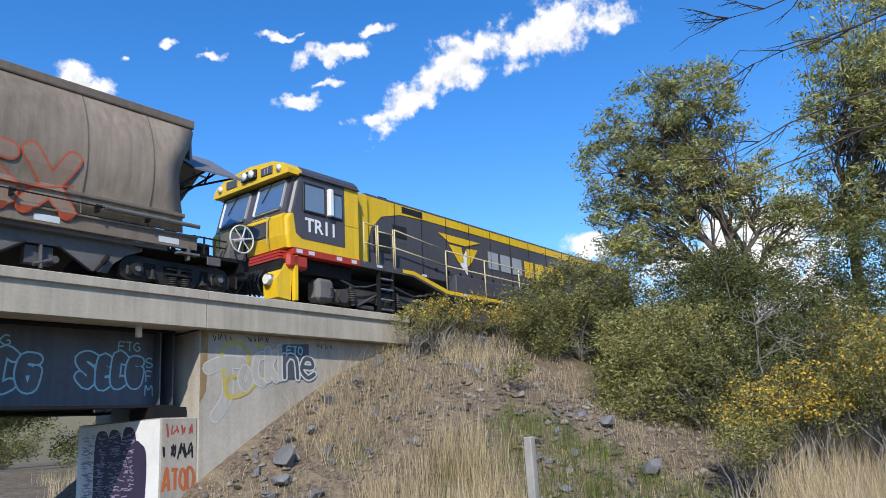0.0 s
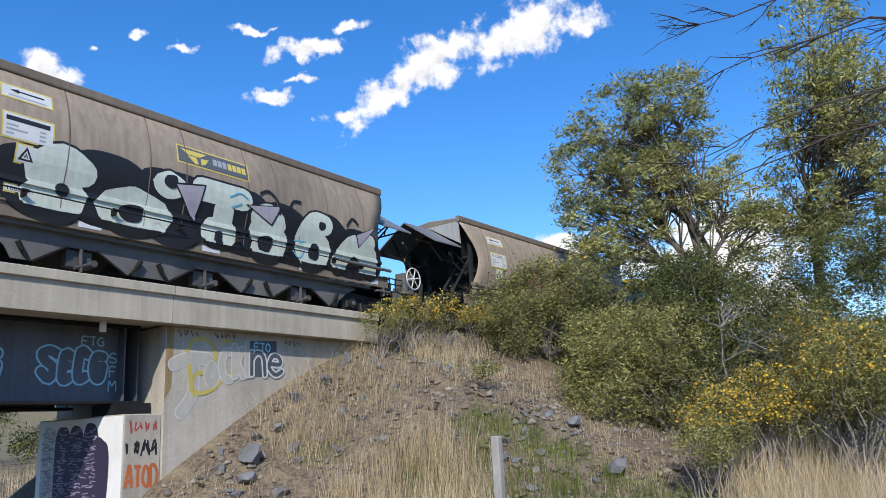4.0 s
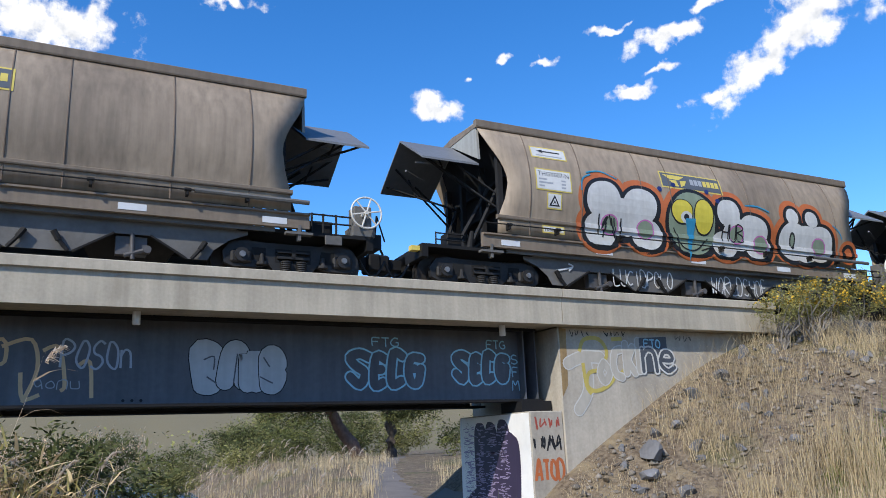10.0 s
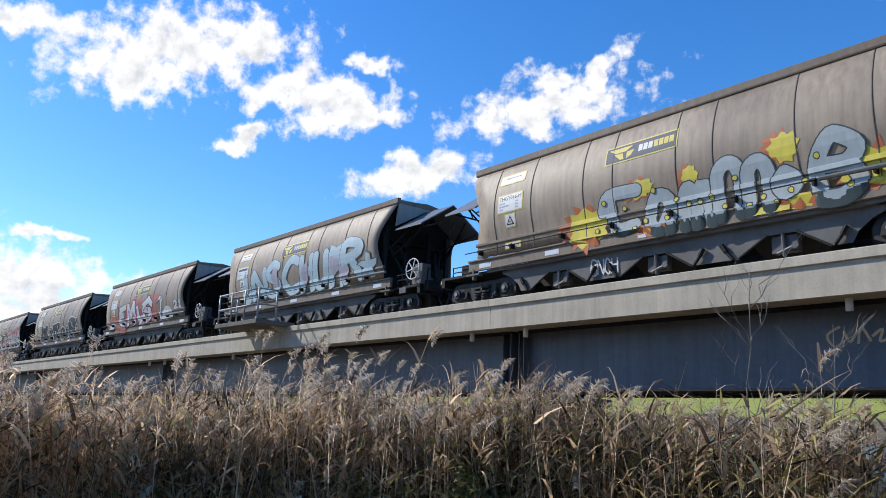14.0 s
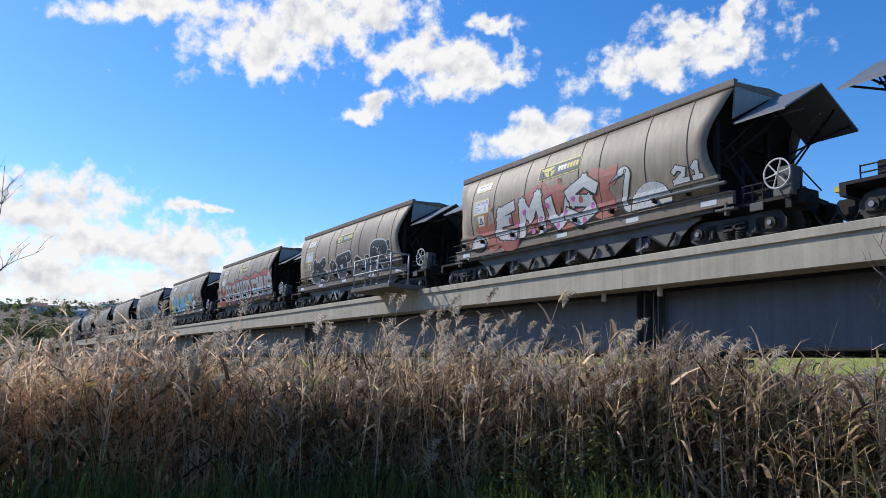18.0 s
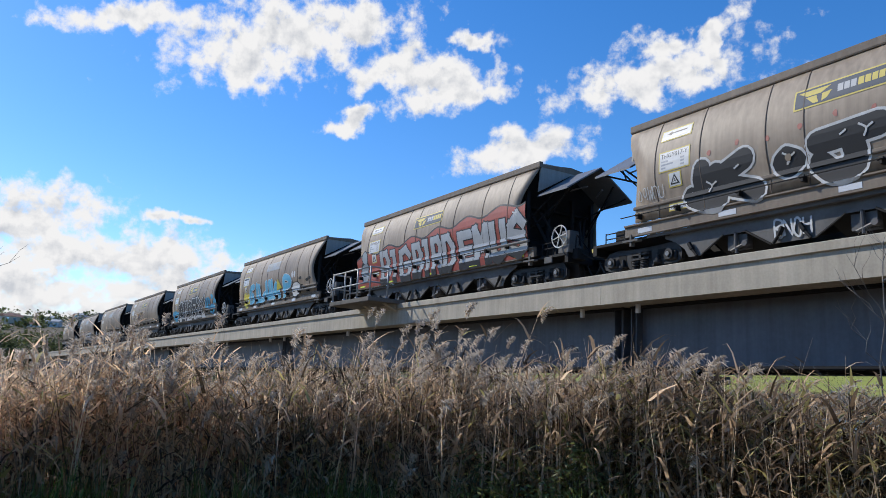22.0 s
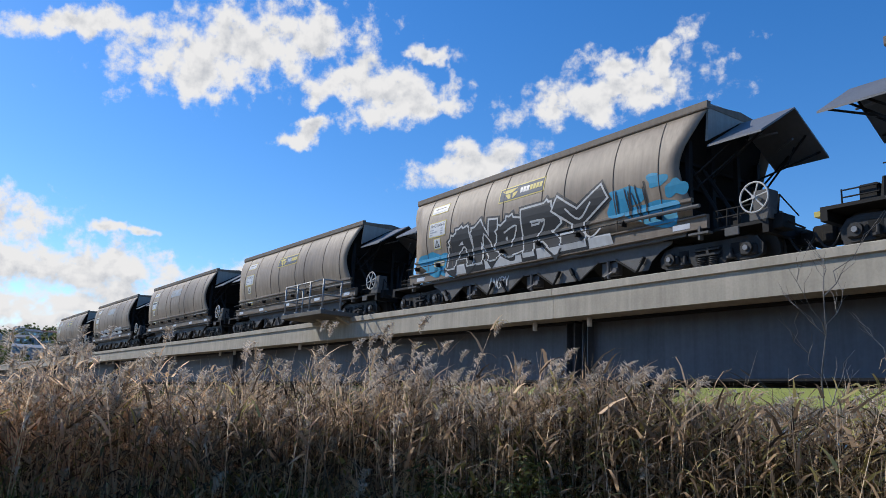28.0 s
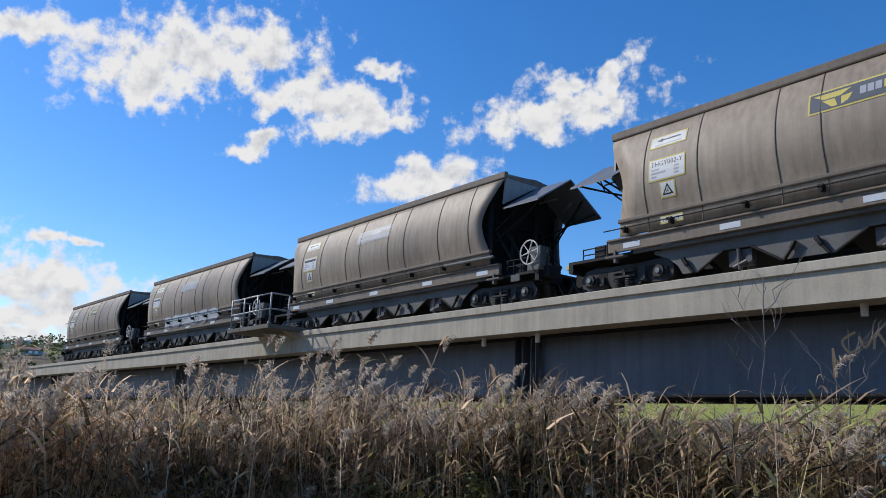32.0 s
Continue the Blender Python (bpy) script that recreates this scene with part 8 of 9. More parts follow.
    bush("gorse_bush", [((15.2, 2.0, 2.2), (1.1, 0.7, 0.9)), ((16.0, 2.5, 2.7), (1.1, 0.7, 0.9)), ((15.6, 1.2, 2.2), (1.1, 0.8, 1.0))], "tall olive gorse bush with a few flowers", 130, 90, 0.11, 0.06, M["gorse"], 0.1)
    bush("grass_bush", [((13.4, 8.2, 2.75), (0.35, 0.35, 0.3))], "small dark green shrub on the slope", 120, 30, 0.08, 0.09, M["gorse"], 0.0, twig=False)
    # scrub along the far bank and the fields beyond the river
    # bramble by the water
    bush("bramble_bush", [((0.5, 9.4, 0.8), (0.9, 0.6, 1.0)), ((0.0, 9.2, 1.2), (0.8, 0.5, 0.8)), ((1.0, 9.5, 0.5), (0.7, 0.6, 0.8)), ((-0.9, 9.3, 0.9), (0.8, 0.6, 0.9))], "dark green bramble among the reeds", 140, 50, 0.12, 0.09, M["leaf_dark"], 0.0)
    bush("bramble_bush", [((-7.2, 6.3, 0.55), (0.8, 0.7, 0.75)), ((-6.6, 6.9, 0.4), (0.7, 0.6, 0.7)), ((-8.0, 5.7, 0.3), (0.6, 0.6, 0.6))], "dark bramble tangled in the brown reeds", 140, 50, 0.11, 0.08, M["leaf_dark"], 0.0)
    # behind the bridge
    gz = g(16.8, 44)
    tree("old_tree", (16.8, 44, gz - 0.1), (14.6, 43.6, gz + 3.0), [((13.5, 43, gz + 4.0), (2.2, 1.6, 1.2)), ((17.5, 44, gz + 5.0), (2.4, 1.8, 1.5)), ((19.5, 44, gz + 3.4), (2.0, 1.6, 1.3)), ((12.4, 43, gz + 2.9), (1.8, 1.4, 0.9))], "old tree with a dark leaning trunk by the path", 0.42, 26, 60, 0.36, 0.24, M["leaf_dark"], M["bark_red"])
    tree("old_tree", (19.2, 45, gz - 0.1), (19.0, 45, gz + 3.2), [((18.5, 45, gz + 5.0), (2.2, 1.6, 1.4)), ((21.0, 45, gz + 4.0), (2.2, 1.6, 1.5))], "old tree with a dark upright trunk by the path", 0.38, 26, 60, 0.36, 0.24, M["leaf_dark"], M["bark"])
    for i, (x, y, s, mt) in enumerate(((10.5, 47, 1.5, "gorse"), (23.5, 44, 1.9, "leaf_dark"), (26.5, 42, 2.2, "gorse"), (30, 46, 2.6, "leaf_dark"), (14, 52, 2.0, "leaf_dark"), (7.5, 58, 1.9, "gorse"), (3, 150, 4.0, "gorse"), (-12, 156, 3.4, "leaf_dark"), (-24, 172, 4.0, "gorse"), (-2, 138, 3.4, "leaf_dark"), (34, 40, 2.8, "gorse"), (38, 38, 3.0, "leaf_dark"), (12.5, 58, 2.6, "leaf_dark"), (18.5, 56, 3.0, "leaf_dark"), (24, 58, 3.2, "gorse"), (9, 70, 2.8, "leaf_dark"), (4.5, 86, 3.2, "leaf_dark"), (16, 70, 3.4, "gorse"))):
        z = g(x, y)
        bush("river_bush", [((x, y, z + s * 0.5), (s, s * 0.8, s * 0.6)), ((x + s * 0.7, y, z + s * 0.7), (s * 0.8, s * 0.7, s * 0.6))], "rounded bush on the far river bank", 20, 50, 0.28, 0.2, M[mt], 0.0, twig=False)


def bare_shrub(name, base, h, label, k=9, spread=0.35, r=0.018, cat="sapling"):
    root = tagged(new(name), label, cat)
    random.seed(hash_of(base))
    b = Vector((base[0], base[1], ground_z(base[0], base[1]) - 0.05))
    top = b + Vector((0.06 * h, 0.0, h))
    main = bent(b, top, 8, 0.015)
    bm = bmesh.new()
    limb(bm, main, r, r * 0.25, 6)
    part("stem", bm, M["bark_pale"], root)
    for i in range(k):
        p = main[random.randint(3, 7)]
        a = random.uniform(0, 2 * math.pi)
        ln = h * random.uniform(0.12, 0.3)
        tip = p + Vector((math.cos(a) * ln * spread * 2, math.sin(a) * ln * spread * 2, ln * 0.8))
        bm = bmesh.new()
        line = bent(p, tip, 5, 0.08)
        limb(bm, line, r * 0.5, r * 0.12, 4)
        for j in range(4):
            q = line[random.randint(1, 4)]
            a2 = a + random.uniform(-1.3, 1.3)
            limb(bm, bent(q, q + Vector((math.cos(a2) * ln * 0.3, math.sin(a2) * ln * 0.3, ln * 0.4)), 3, 0.1), r * 0.25, r * 0.08, 3)
        part("twig", bm, M["bark_pale"], root)
    return root


def build_bare():
    bare_shrub("sapling", (-5.6, 9.6), 4.1, "bare grey sapling in front of the girder", 12)
    bare_shrub("sapling", (-4.55, 9.7), 3.3, "slender bare sapling among the reeds", 8)
    bare_shrub("sapling", (-15.0, -0.4), 5.2, "bare twiggy sapling behind the reeds", 12, 0.5)
    for k, (x, y, h) in enumerate(((17.0, 4.5, 3.0), (16.6, 3.3, 2.8), (17.4, 2.4, 3.4), (20.2, 6.2, 3.6))):
        bare_shrub("dead_shrub", (x, y), h, "bleached dead shrub with crooked grey branches", 12, 0.85, 0.035, "shrub")
    # bare tree whose branches hang into view
    root = tagged(new("bare_tree"), "leafless tree with long dark hanging branches", "tree")
    random.seed(5)
    bm = bmesh.new()
    limb(bm, bent((12.5, -2.5, ground_z(12.5, -2.5) - 0.1), (12.2, -1.6, 7.5), 6, 0.03), 0.2, 0.09, 9)
    part("trunk", bm, M["bark"], root)
    for a, b, n in (((12.2, -1.7, 7.0), (10.2, 2.4, 6.9), 9), ((12.2, -1.7, 6.6), (10.8, 2.3, 6.4), 9), ((12.2, -1.6, 5.5), (10.4, 2.6, 4.6), 7), ((12.2, -1.6, 6.0), (11.0, 3.0, 5.2), 7), ((12.2, -1.6, 7.3), (10.4, 1.6, 7.3), 8)):
        line = bent(a, b, 9, 0.045, 0.06)
        bm = bmesh.new()
        limb(bm, line, 0.03, 0.006, 5)
        d = (Vector(b) - Vector(a)).normalized()
        for j in range(n * 2):
            q = line[random.randint(3, 9)]
            e = q + d * random.uniform(0.3, 0.8) + Vector((random.uniform(-0.3, 0.3), random.uniform(-0.2, 0.2), random.uniform(-0.35, 0.3)))
            sub = bent(q, e, 4, 0.07)
            limb(bm, sub, 0.011, 0.004, 4)
            for _ in range(3):
                s = sub[random.randint(1, 4)]
                limb(bm, bent(s, s + d * random.uniform(0.1, 0.3) + Vector((random.uniform(-0.15, 0.15), 0, random.uniform(-0.2, 0.15))), 2, 0.05), 0.006, 0.0025, 3)
        part("branch", bm, M["bark"], root)


build_reeds()
build_grass()
build_woods()
build_bare()


# paint on the bridge
def bridge_art():
    web = lambda off: (lambda a, b: (a, 11.938 - 0.004 - off, b))
    root = tagged(new("girder_graffiti"), "cyan, white and tan spray lettering on the girder web", "graffiti")
    for i, (a, b, z0, h) in enumerate(((4.26, 5.72, 2.48, 0.74), (6.22, 7.42, 2.56, 0.66))):
        k = (b - a) / 10
        word = [("97 58 17 35 73 50 12", a, a + 3.6 * k, z0 + 0.02, z0 + h), ("98 39 13 20 71|15 65", a + 2.9 * k, a + 5.6 * k, z0, z0 + 0.86 * h), ("88 39 13 20 71", a + 5.0 * k, a + 7.9 * k, z0 + 0.02, z0 + 0.95 * h), ("98 38 14 31 71 95|15 55", a + 7.2 * k, b, z0, z0 + 0.9 * h)]
        piece(root, word, M["girder"], P["cyan"], 0.15, 0.03, 0.0, place=web, cuts=(), names=("cyan_outline", "letter_core"))
    for i, (word, a, b, z0, z1) in enumerate((("FTG", 4.75, 5.25, 3.20, 3.36), ("FTG", 6.95, 7.35, 3.20, 3.36), ("S", 7.44, 7.60, 2.92, 3.12), ("F", 7.46, 7.60, 2.70, 2.88), ("M", 7.44, 7.62, 2.46, 2.64))):
        art(root, "cyan_tag", P["cyan"], web(0.012), lines=tag_lines(word, a, b, z0, z1, i), width=0.022, cuts=())
    word = [("20 09 69 86 44|44 93 60 20", 1.84, 2.42, 2.44, 3.22), ("00 27 59 87 90|24 74", 2.24, 2.78, 2.5, 3.26), ("00 08 45 89 80", 2.58, 3.0, 2.46, 3.2), ("20 18 69 96 44|44 93 60 20", 2.86, 3.32, 2.44, 3.18)]
    piece(root, word, P["chrome"], M["girder_dark"], 0.27, 0.014, 0.0, place=web, cuts=(), names=("grey_outline", "white_letter"))
    for i, l in enumerate(([(2.05, 2.95), (2.2, 3.0), (2.2, 2.8)], [(2.1, 2.7), (2.25, 2.6)], [(2.5, 2.6), (2.55, 3.05)], [(2.95, 3.0), (3.05, 2.85)], [(2.9, 2.7), (3.1, 2.6)])):
        art(root, "dark_line", M["girder"], web(0.012), lines=[l], width=0.022, cuts=())
    tan = [[(-1.1, 3.30), (-1.45, 3.2), (-1.6, 2.85), (-1.3, 2.72), (-1.2, 2.95), (-1.5, 2.98)], [(-1.35, 2.9), (-1.25, 2.35)], [(-1.05, 3.1), (-0.9, 2.45), (-0.85, 2.40)], [(-1.0, 3.05), (-0.6, 3.2), (-0.55, 2.9), (-0.7, 2.85)], [(-0.6, 3.1), (-0.25, 3.2), (-0.15, 2.8), (-0.3, 2.35)], [(-0.35, 2.75), (-0.3, 2.40), (-0.1, 2.45)], [(-0.1, 3.05), (0.1, 3.1), (0.2, 2.6), (0.15, 2.5)], [(0.35, 2.85), (0.5, 2.9), (0.55, 2.4)]]
    art(root, "tan_line", P["tan"], web(0.0), lines=tan, width=0.052, cuts=())
    art(root, "grey_tag", P["silver_line"], web(0.002), lines=tag_lines("POSOn", 0.12, 1.08, 2.80, 3.22, 5), width=0.032, cuts=())
    art(root, "grey_tag", P["slate"], web(0.002), lines=tag_lines("dgab", -0.2, 0.4, 2.52, 2.66, 5), width=0.014, cuts=())
    tan2 = [[(-5.25, 3.22), (-5.45, 3.1), (-5.35, 2.92), (-5.2, 3.0)], [(-5.2, 3.15), (-5.12, 2.98), (-5.0, 3.15)], [(-5.0, 2.95), (-4.95, 3.2), (-4.82, 2.98)], [(-4.8, 3.05), (-4.65, 3.15), (-4.7, 2.98), (-4.6, 3.0)], [(-4.6, 3.25), (-4.42, 3.22), (-4.5, 2.9), (-4.55, 2.85)], [(-4.34, 2.95), (-4.33, 2.92)]]
    art(root, "tan_line", P["tan"], web(0.0), lines=tan2, width=0.04, cuts=())
    rnd = random.Random(9)
    for k in range(46):
        art(root, "black_drip", P["black"], web(0.001), [wobbly(rnd.uniform(-4.0, -1.8), rnd.uniform(2.6, 3.3), rnd.uniform(0.015, 0.05), rnd.uniform(0.012, 0.03), k, 2, 0.3, 10)], cuts=())
    for l in scribble(113, -3.2, -1.8, 3.15, 3.3, 6):
        art(root, "black_line", P["black"], web(0.001), lines=[l], width=0.02, cuts=())
    for x in (0.96, 1.08, 1.2):
        bm = bmesh.new()
        rod(bm, (x, 11.925, 2.36), (x, 11.94, 2.36), 0.022, 8)
        part("bolt_head", bm, M["girder_dark"], root)
    # wing wall
    root = tagged(new("wall_graffiti"), "faded white and yellow spray lettering on the wing wall", "graffiti")
    wall = lambda off: (lambda a, b: (a, 11.27 - 0.004 - off, b))
    # a fat faded word: white edges, pale cores, a yellow shade behind
    piece(root, [("07 48 98|58 53 20", 8.14, 9.06, 1.98, 3.22, 0.20)], P["chalk_thin"], P["chalk"], 0.2, 0.022, 0.001, place=wall, cuts=(), names=("white_edge", "letter_core"))
    for k, l in enumerate(([(8.5, 3.1), (8.62, 3.32), (8.95, 3.34), (9.12, 3.1), (8.95, 2.8), (8.68, 2.72), (8.62, 2.5), (8.8, 2.4), (9.1, 2.5), (9.3, 2.7)], [(8.56, 2.9), (8.6, 2.5), (8.7, 2.35)], [(9.1, 2.62), (9.35, 2.68), (9.5, 2.78)], [(9.25, 3.34), (9.5, 3.36)])):
        art(root, "yellow_line", P["ochre"], wall(0.0036), lines=[l], width=0.075, cuts=())
    piece(root, [("46 13 40 83 46", 8.84, 9.24, 2.5, 3.14), ("89 38 14 31 80", 9.16, 9.52, 2.58, 3.22), ("10 19|78 34 80", 9.46, 9.84, 2.66, 3.32), ("40 46|48 49", 9.76, 9.98, 2.7, 3.38)], P["chalk_thin"], P["chalk"], 0.13, 0.022, 0.0045, place=wall, cuts=(), names=("white_edge", "letter_core"))
    art(root, "dark_panel", M["panel"], wall(0.0135), [[(9.90, 2.73), (10.58, 2.75), (10.58, 3.42), (9.90, 3.38)]], cuts=())
    fat_word(root, "ne", 9.92, 10.78, 2.72, 3.42, M["panel"], P["chalk"], 0.08, 0.035, 73, 0.015, wall, (), names=("white_edge", "letter_core"), gap=-0.02)
    art(root, "cyan_tag", P["cyan"], wall(0.021), lines=tag_lines("FTO", 10.0, 10.42, 3.2, 3.36), width=0.03, cuts=())
    for k, (sd, x0, x1, z0, z1) in enumerate(((121, 8.3, 8.75, 3.36, 3.5), (122, 9.05, 9.6, 3.38, 3.5), (123, 10.8, 11.3, 3.34, 3.46))):
        art(root, "black_tag", P["black"], wall(0.001), lines=scribble(sd, x0, x1, z0, z1, 4), width=0.013, cuts=())
    # abutment face towards the span, and its corner
    root = tagged(new("mural_graffiti"), "dark purple lobed mural on the white abutment face", "graffiti")
    face = lambda off: (lambda a, b: (7.37 - 0.004 - off, a, b))
    for i, (y, h) in enumerate(((13.45, 0.92), (13.02, 0.95), (12.62, 0.93), (12.2, 0.96))):
        art(root, "dark_lobe", P["navy"], face(0.0004 * i), [wobbly(y, 1.02, 0.26, h, i, 3.2, 0.05)], cuts=())
    art(root, "dark_lobe", P["navy"], face(0.002), [wobbly(12.75, 0.30, 0.95, 0.50, 9, 3.0, 0.06)], cuts=())
    art(root, "dark_lobe", P["navy"], face(0.0024), [wobbly(11.92, 1.05, 0.24, 0.75, 8, 2.4, 0.12)], cuts=())
    rnd = random.Random(31)
    bm = bmesh.new()
    for k in range(420):
        y, z = rnd.choice((12.2, 12.62, 13.02, 13.45)) + rnd.uniform(-0.2, 0.1), rnd.uniform(0.1, 1.9)
        stroke(bm, [(y, z), (y + rnd.uniform(0.06, 0.2), z + rnd.uniform(-0.03, 0.03))], 0.016)
    lay(bm, face(0.005))
    o = part("pale_streak", bm, P["lilac"], root, "thin pale spray streaks across the dark lobes")
    o["kind"] = "stuff"
    bm = bmesh.new()
    for k in range(70):
        y, z = rnd.uniform(11.75, 13.3), rnd.uniform(0.02, 0.6) ** 1.2
        stroke(bm, [(y, z), (y + rnd.uniform(0.05, 0.16), z + rnd.uniform(0.02, 0.1))], 0.018)
    lay(bm, face(0.006))
    o = part("crimson_mark", bm, P["red"], root, "crimson spray marks low on the mural")
    o["kind"] = "stuff"
    corner = lambda off: (lambda a, b: (a, 11.30 - 0.004 - off, b))
    art(root, "red_tag", P["red"], corner(0.0), lines=scribble(130, 7.43, 7.98, 1.74, 1.98, 4), width=0.026, cuts=())
    art(root, "black_tag", P["black"], corner(0.0), lines=scribble(137, 7.42, 8.0, 1.40, 1.68, 5), width=0.03, cuts=())
    art(root, "orange_tag", P["orange"], corner(0.0), lines=tag_lines("ATOD", 7.42, 8.02, 0.92, 1.26), width=0.055, cuts=())
    # streaks of rust on the wall's corner
    art(root, "rust_streak", M["rust_stain"], lambda a, b: (a, 11.2655, b), [[(8.07, 2.3), (8.2, 2.5), (8.24, 3.5), (8.09, 3.53)]], cuts=())


P["chalk"] = paint("chalky white spray paint", (0.54, 0.53, 0.49))
P["lilac"] = paint("pale lilac spray line", (0.30, 0.25, 0.38))
P["silver_line"] = paint("pale silver-blue spray line", (0.36, 0.40, 0.45))
P["chalk_thin"] = paint("thin rolled white paint", (0.435, 0.40, 0.335))
P["ochre"] = paint("faded yellow spray paint", (0.50, 0.40, 0.10))
M["panel"] = material("dark blue-grey painted panel", (0.075, 0.085, 0.10), 0.6, vary=0.25)
M["rust_stain"] = material("rust stained concrete", (0.33, 0.22, 0.10), 0.9, vary=0.4, streak=0.3)
bridge_art()


def refuge_platform():
    root = tagged(new("refuge_platform"), "concrete refuge platform with pipe handrails on the bridge edge", "platform")
    m, _ = span_matrix(-23.5, -20.7)
    x0, x1 = 0.0, 2.8
    bm = bmesh.new()
    box(bm, (x0, -1.22, BR_Z1 - 0.02), (x1, 0.06, BR_Z1 + 0.11), bevel=0.01)
    o = part("slab", bm, M["slab"], root, "dark weathered concrete slab")
    o.matrix_basis = m
    for x in (1.2, 2.5):
        bm = bmesh.new()
        prism(bm, [(-0.55, BR_Z1 - 0.024), (-0.04, BR_Z1 - 0.024), (-0.04, BR_Z1 - 0.24)], "x", x - 0.09, x + 0.09)
        o = part("bracket", bm, M["concrete"], root)
        o.matrix_basis = m
    posts = [(0.08, -1.15), (0.95, -1.15), (1.85, -1.15), (2.72, -1.15), (2.72, -0.55), (0.08, -0.55)]
    for x, y in posts:
        bm = bmesh.new()
        rod(bm, (x, y, BR_Z1 + 0.1), (x, y, BR_Z1 + 1.04), 0.028, 8)
        rod(bm, (x, y, BR_Z1 + 0.11), (x, y, BR_Z1 + 0.16), 0.06, 8)
        o = part("post", bm, M["galv"], root, smooth=True)
        o.matrix_basis = m
    for z in (0.56, 1.02):
        for a, b in ((posts[0], posts[3]), (posts[3], posts[4]), (posts[0], posts[5])):
            bm = bmesh.new()
            rod(bm, (*a, BR_Z1 + z), (*b, BR_Z1 + z), 0.024, 8)
            o = part("rail", bm, M["galv"], root, smooth=True)
            o.matrix_basis = m


M["slab"] = material("dark weathered slab concrete", (0.17, 0.155, 0.13), 0.9, scale=5, fine=90, vary=0.25, stain=(0.09, 0.085, 0.075), spec=0.2)
M["galv"] = material("dull galvanised pipe", (0.34, 0.34, 0.33), 0.5, metal=0.3, vary=0.2)
refuge_platform()


def rock_mesh(seed, r):
    rnd = random.Random(seed)
    bm = bmesh.new()
    bmesh.ops.create_icosphere(bm, subdivisions=2, radius=r)
    sx, sy, sz = rnd.uniform(0.8, 1.4), rnd.uniform(0.7, 1.1), rnd.uniform(0.55, 0.85)
    planes = [(Vector((rnd.gauss(0, 1), rnd.gauss(0, 1), rnd.gauss(0, 1))).normalized(), r * rnd.uniform(0.32, 0.72)) for _ in range(13)]
    for v in bm.verts:
        for nrm, d in planes:
            k = v.co.dot(nrm)
            if k > d:
                v.co -= nrm * (k - d)
        v.co += v.co * noise.noise(v.co * 6 / max(r, 0.05) * 0.3 + Vector((seed, 0, 0))) * 0.07
        v.co = Vector((v.co.x * sx, v.co.y * sy, v.co.z * sz))
    me = bpy.data.meshes.new("rock")
    bm.to_mesh(me)
    bm.free()
    return me


def build_rocks():
    rnd = random.Random(77)
    shapes = [rock_mesh(i, 0.16) for i in range(8)]
    for me in shapes:
        me.materials.append(M["rock"])
    brown = [rock_mesh(20 + i, 0.13) for i in range(5)]
    for me in brown:
        me.materials.append(M["stone_brown"])

    def put(me, x, y, s, label, sink=0.3):
        o = tagged(new("rock", me), label, "rock", "rocks on the bank")
        z = ground_z(x, y)
        o.matrix_basis = Matrix.Translation((x, y, z + 0.16 * s * (0.55 - sink))) @ Euler((rnd.uniform(-0.4, 0.4), rnd.uniform(-0.4, 0.4), rnd.uniform(0, 6.3))).to_matrix().to_4x4() @ Matrix.Diagonal((s, s, s, 1))
    for x, y, s in ((9.1, 10.3, 2.3), (8.75, 10.1, 1.5), (8.9, 9.4, 1.3), (9.5, 10.6, 1.3), (10.6, 10.7, 1.6), (11.3, 10.75, 1.2), (12.2, 10.9, 1.6), (9.7, 9.9, 1.2), (9.9, 10.4, 1.1), (10.1, 9.3, 0.9), (15.5, 10.4, 2.0), (13.7, 6.6, 1.5), (12.8, 5.4, 2.0), (12.2, 4.6, 1.4), (9.0, 8.6, 1.0)):
        put(rnd.choice(shapes), x, y, s, "angular blue-grey basalt rock half sunk in the bank")
    for _ in range(230):
        x, y = rnd.uniform(8.2, 14), rnd.uniform(5.5, 11.0)
        if y < 11.1 - 0.2 * (x - 8) * 0 and x > 7.6 + 0.3 * (11 - y):
            put(rnd.choice(shapes + brown), x, y, rnd.uniform(0.2, 0.95), "small weathered stone on the bare slope")
    for _ in range(50):
        x, y = rnd.uniform(10.5, 14.5), rnd.uniform(4.3, 7.5)
        put(rnd.choice(brown), x, y, rnd.uniform(0.2, 0.9), "brown stone beside the dirt trail")


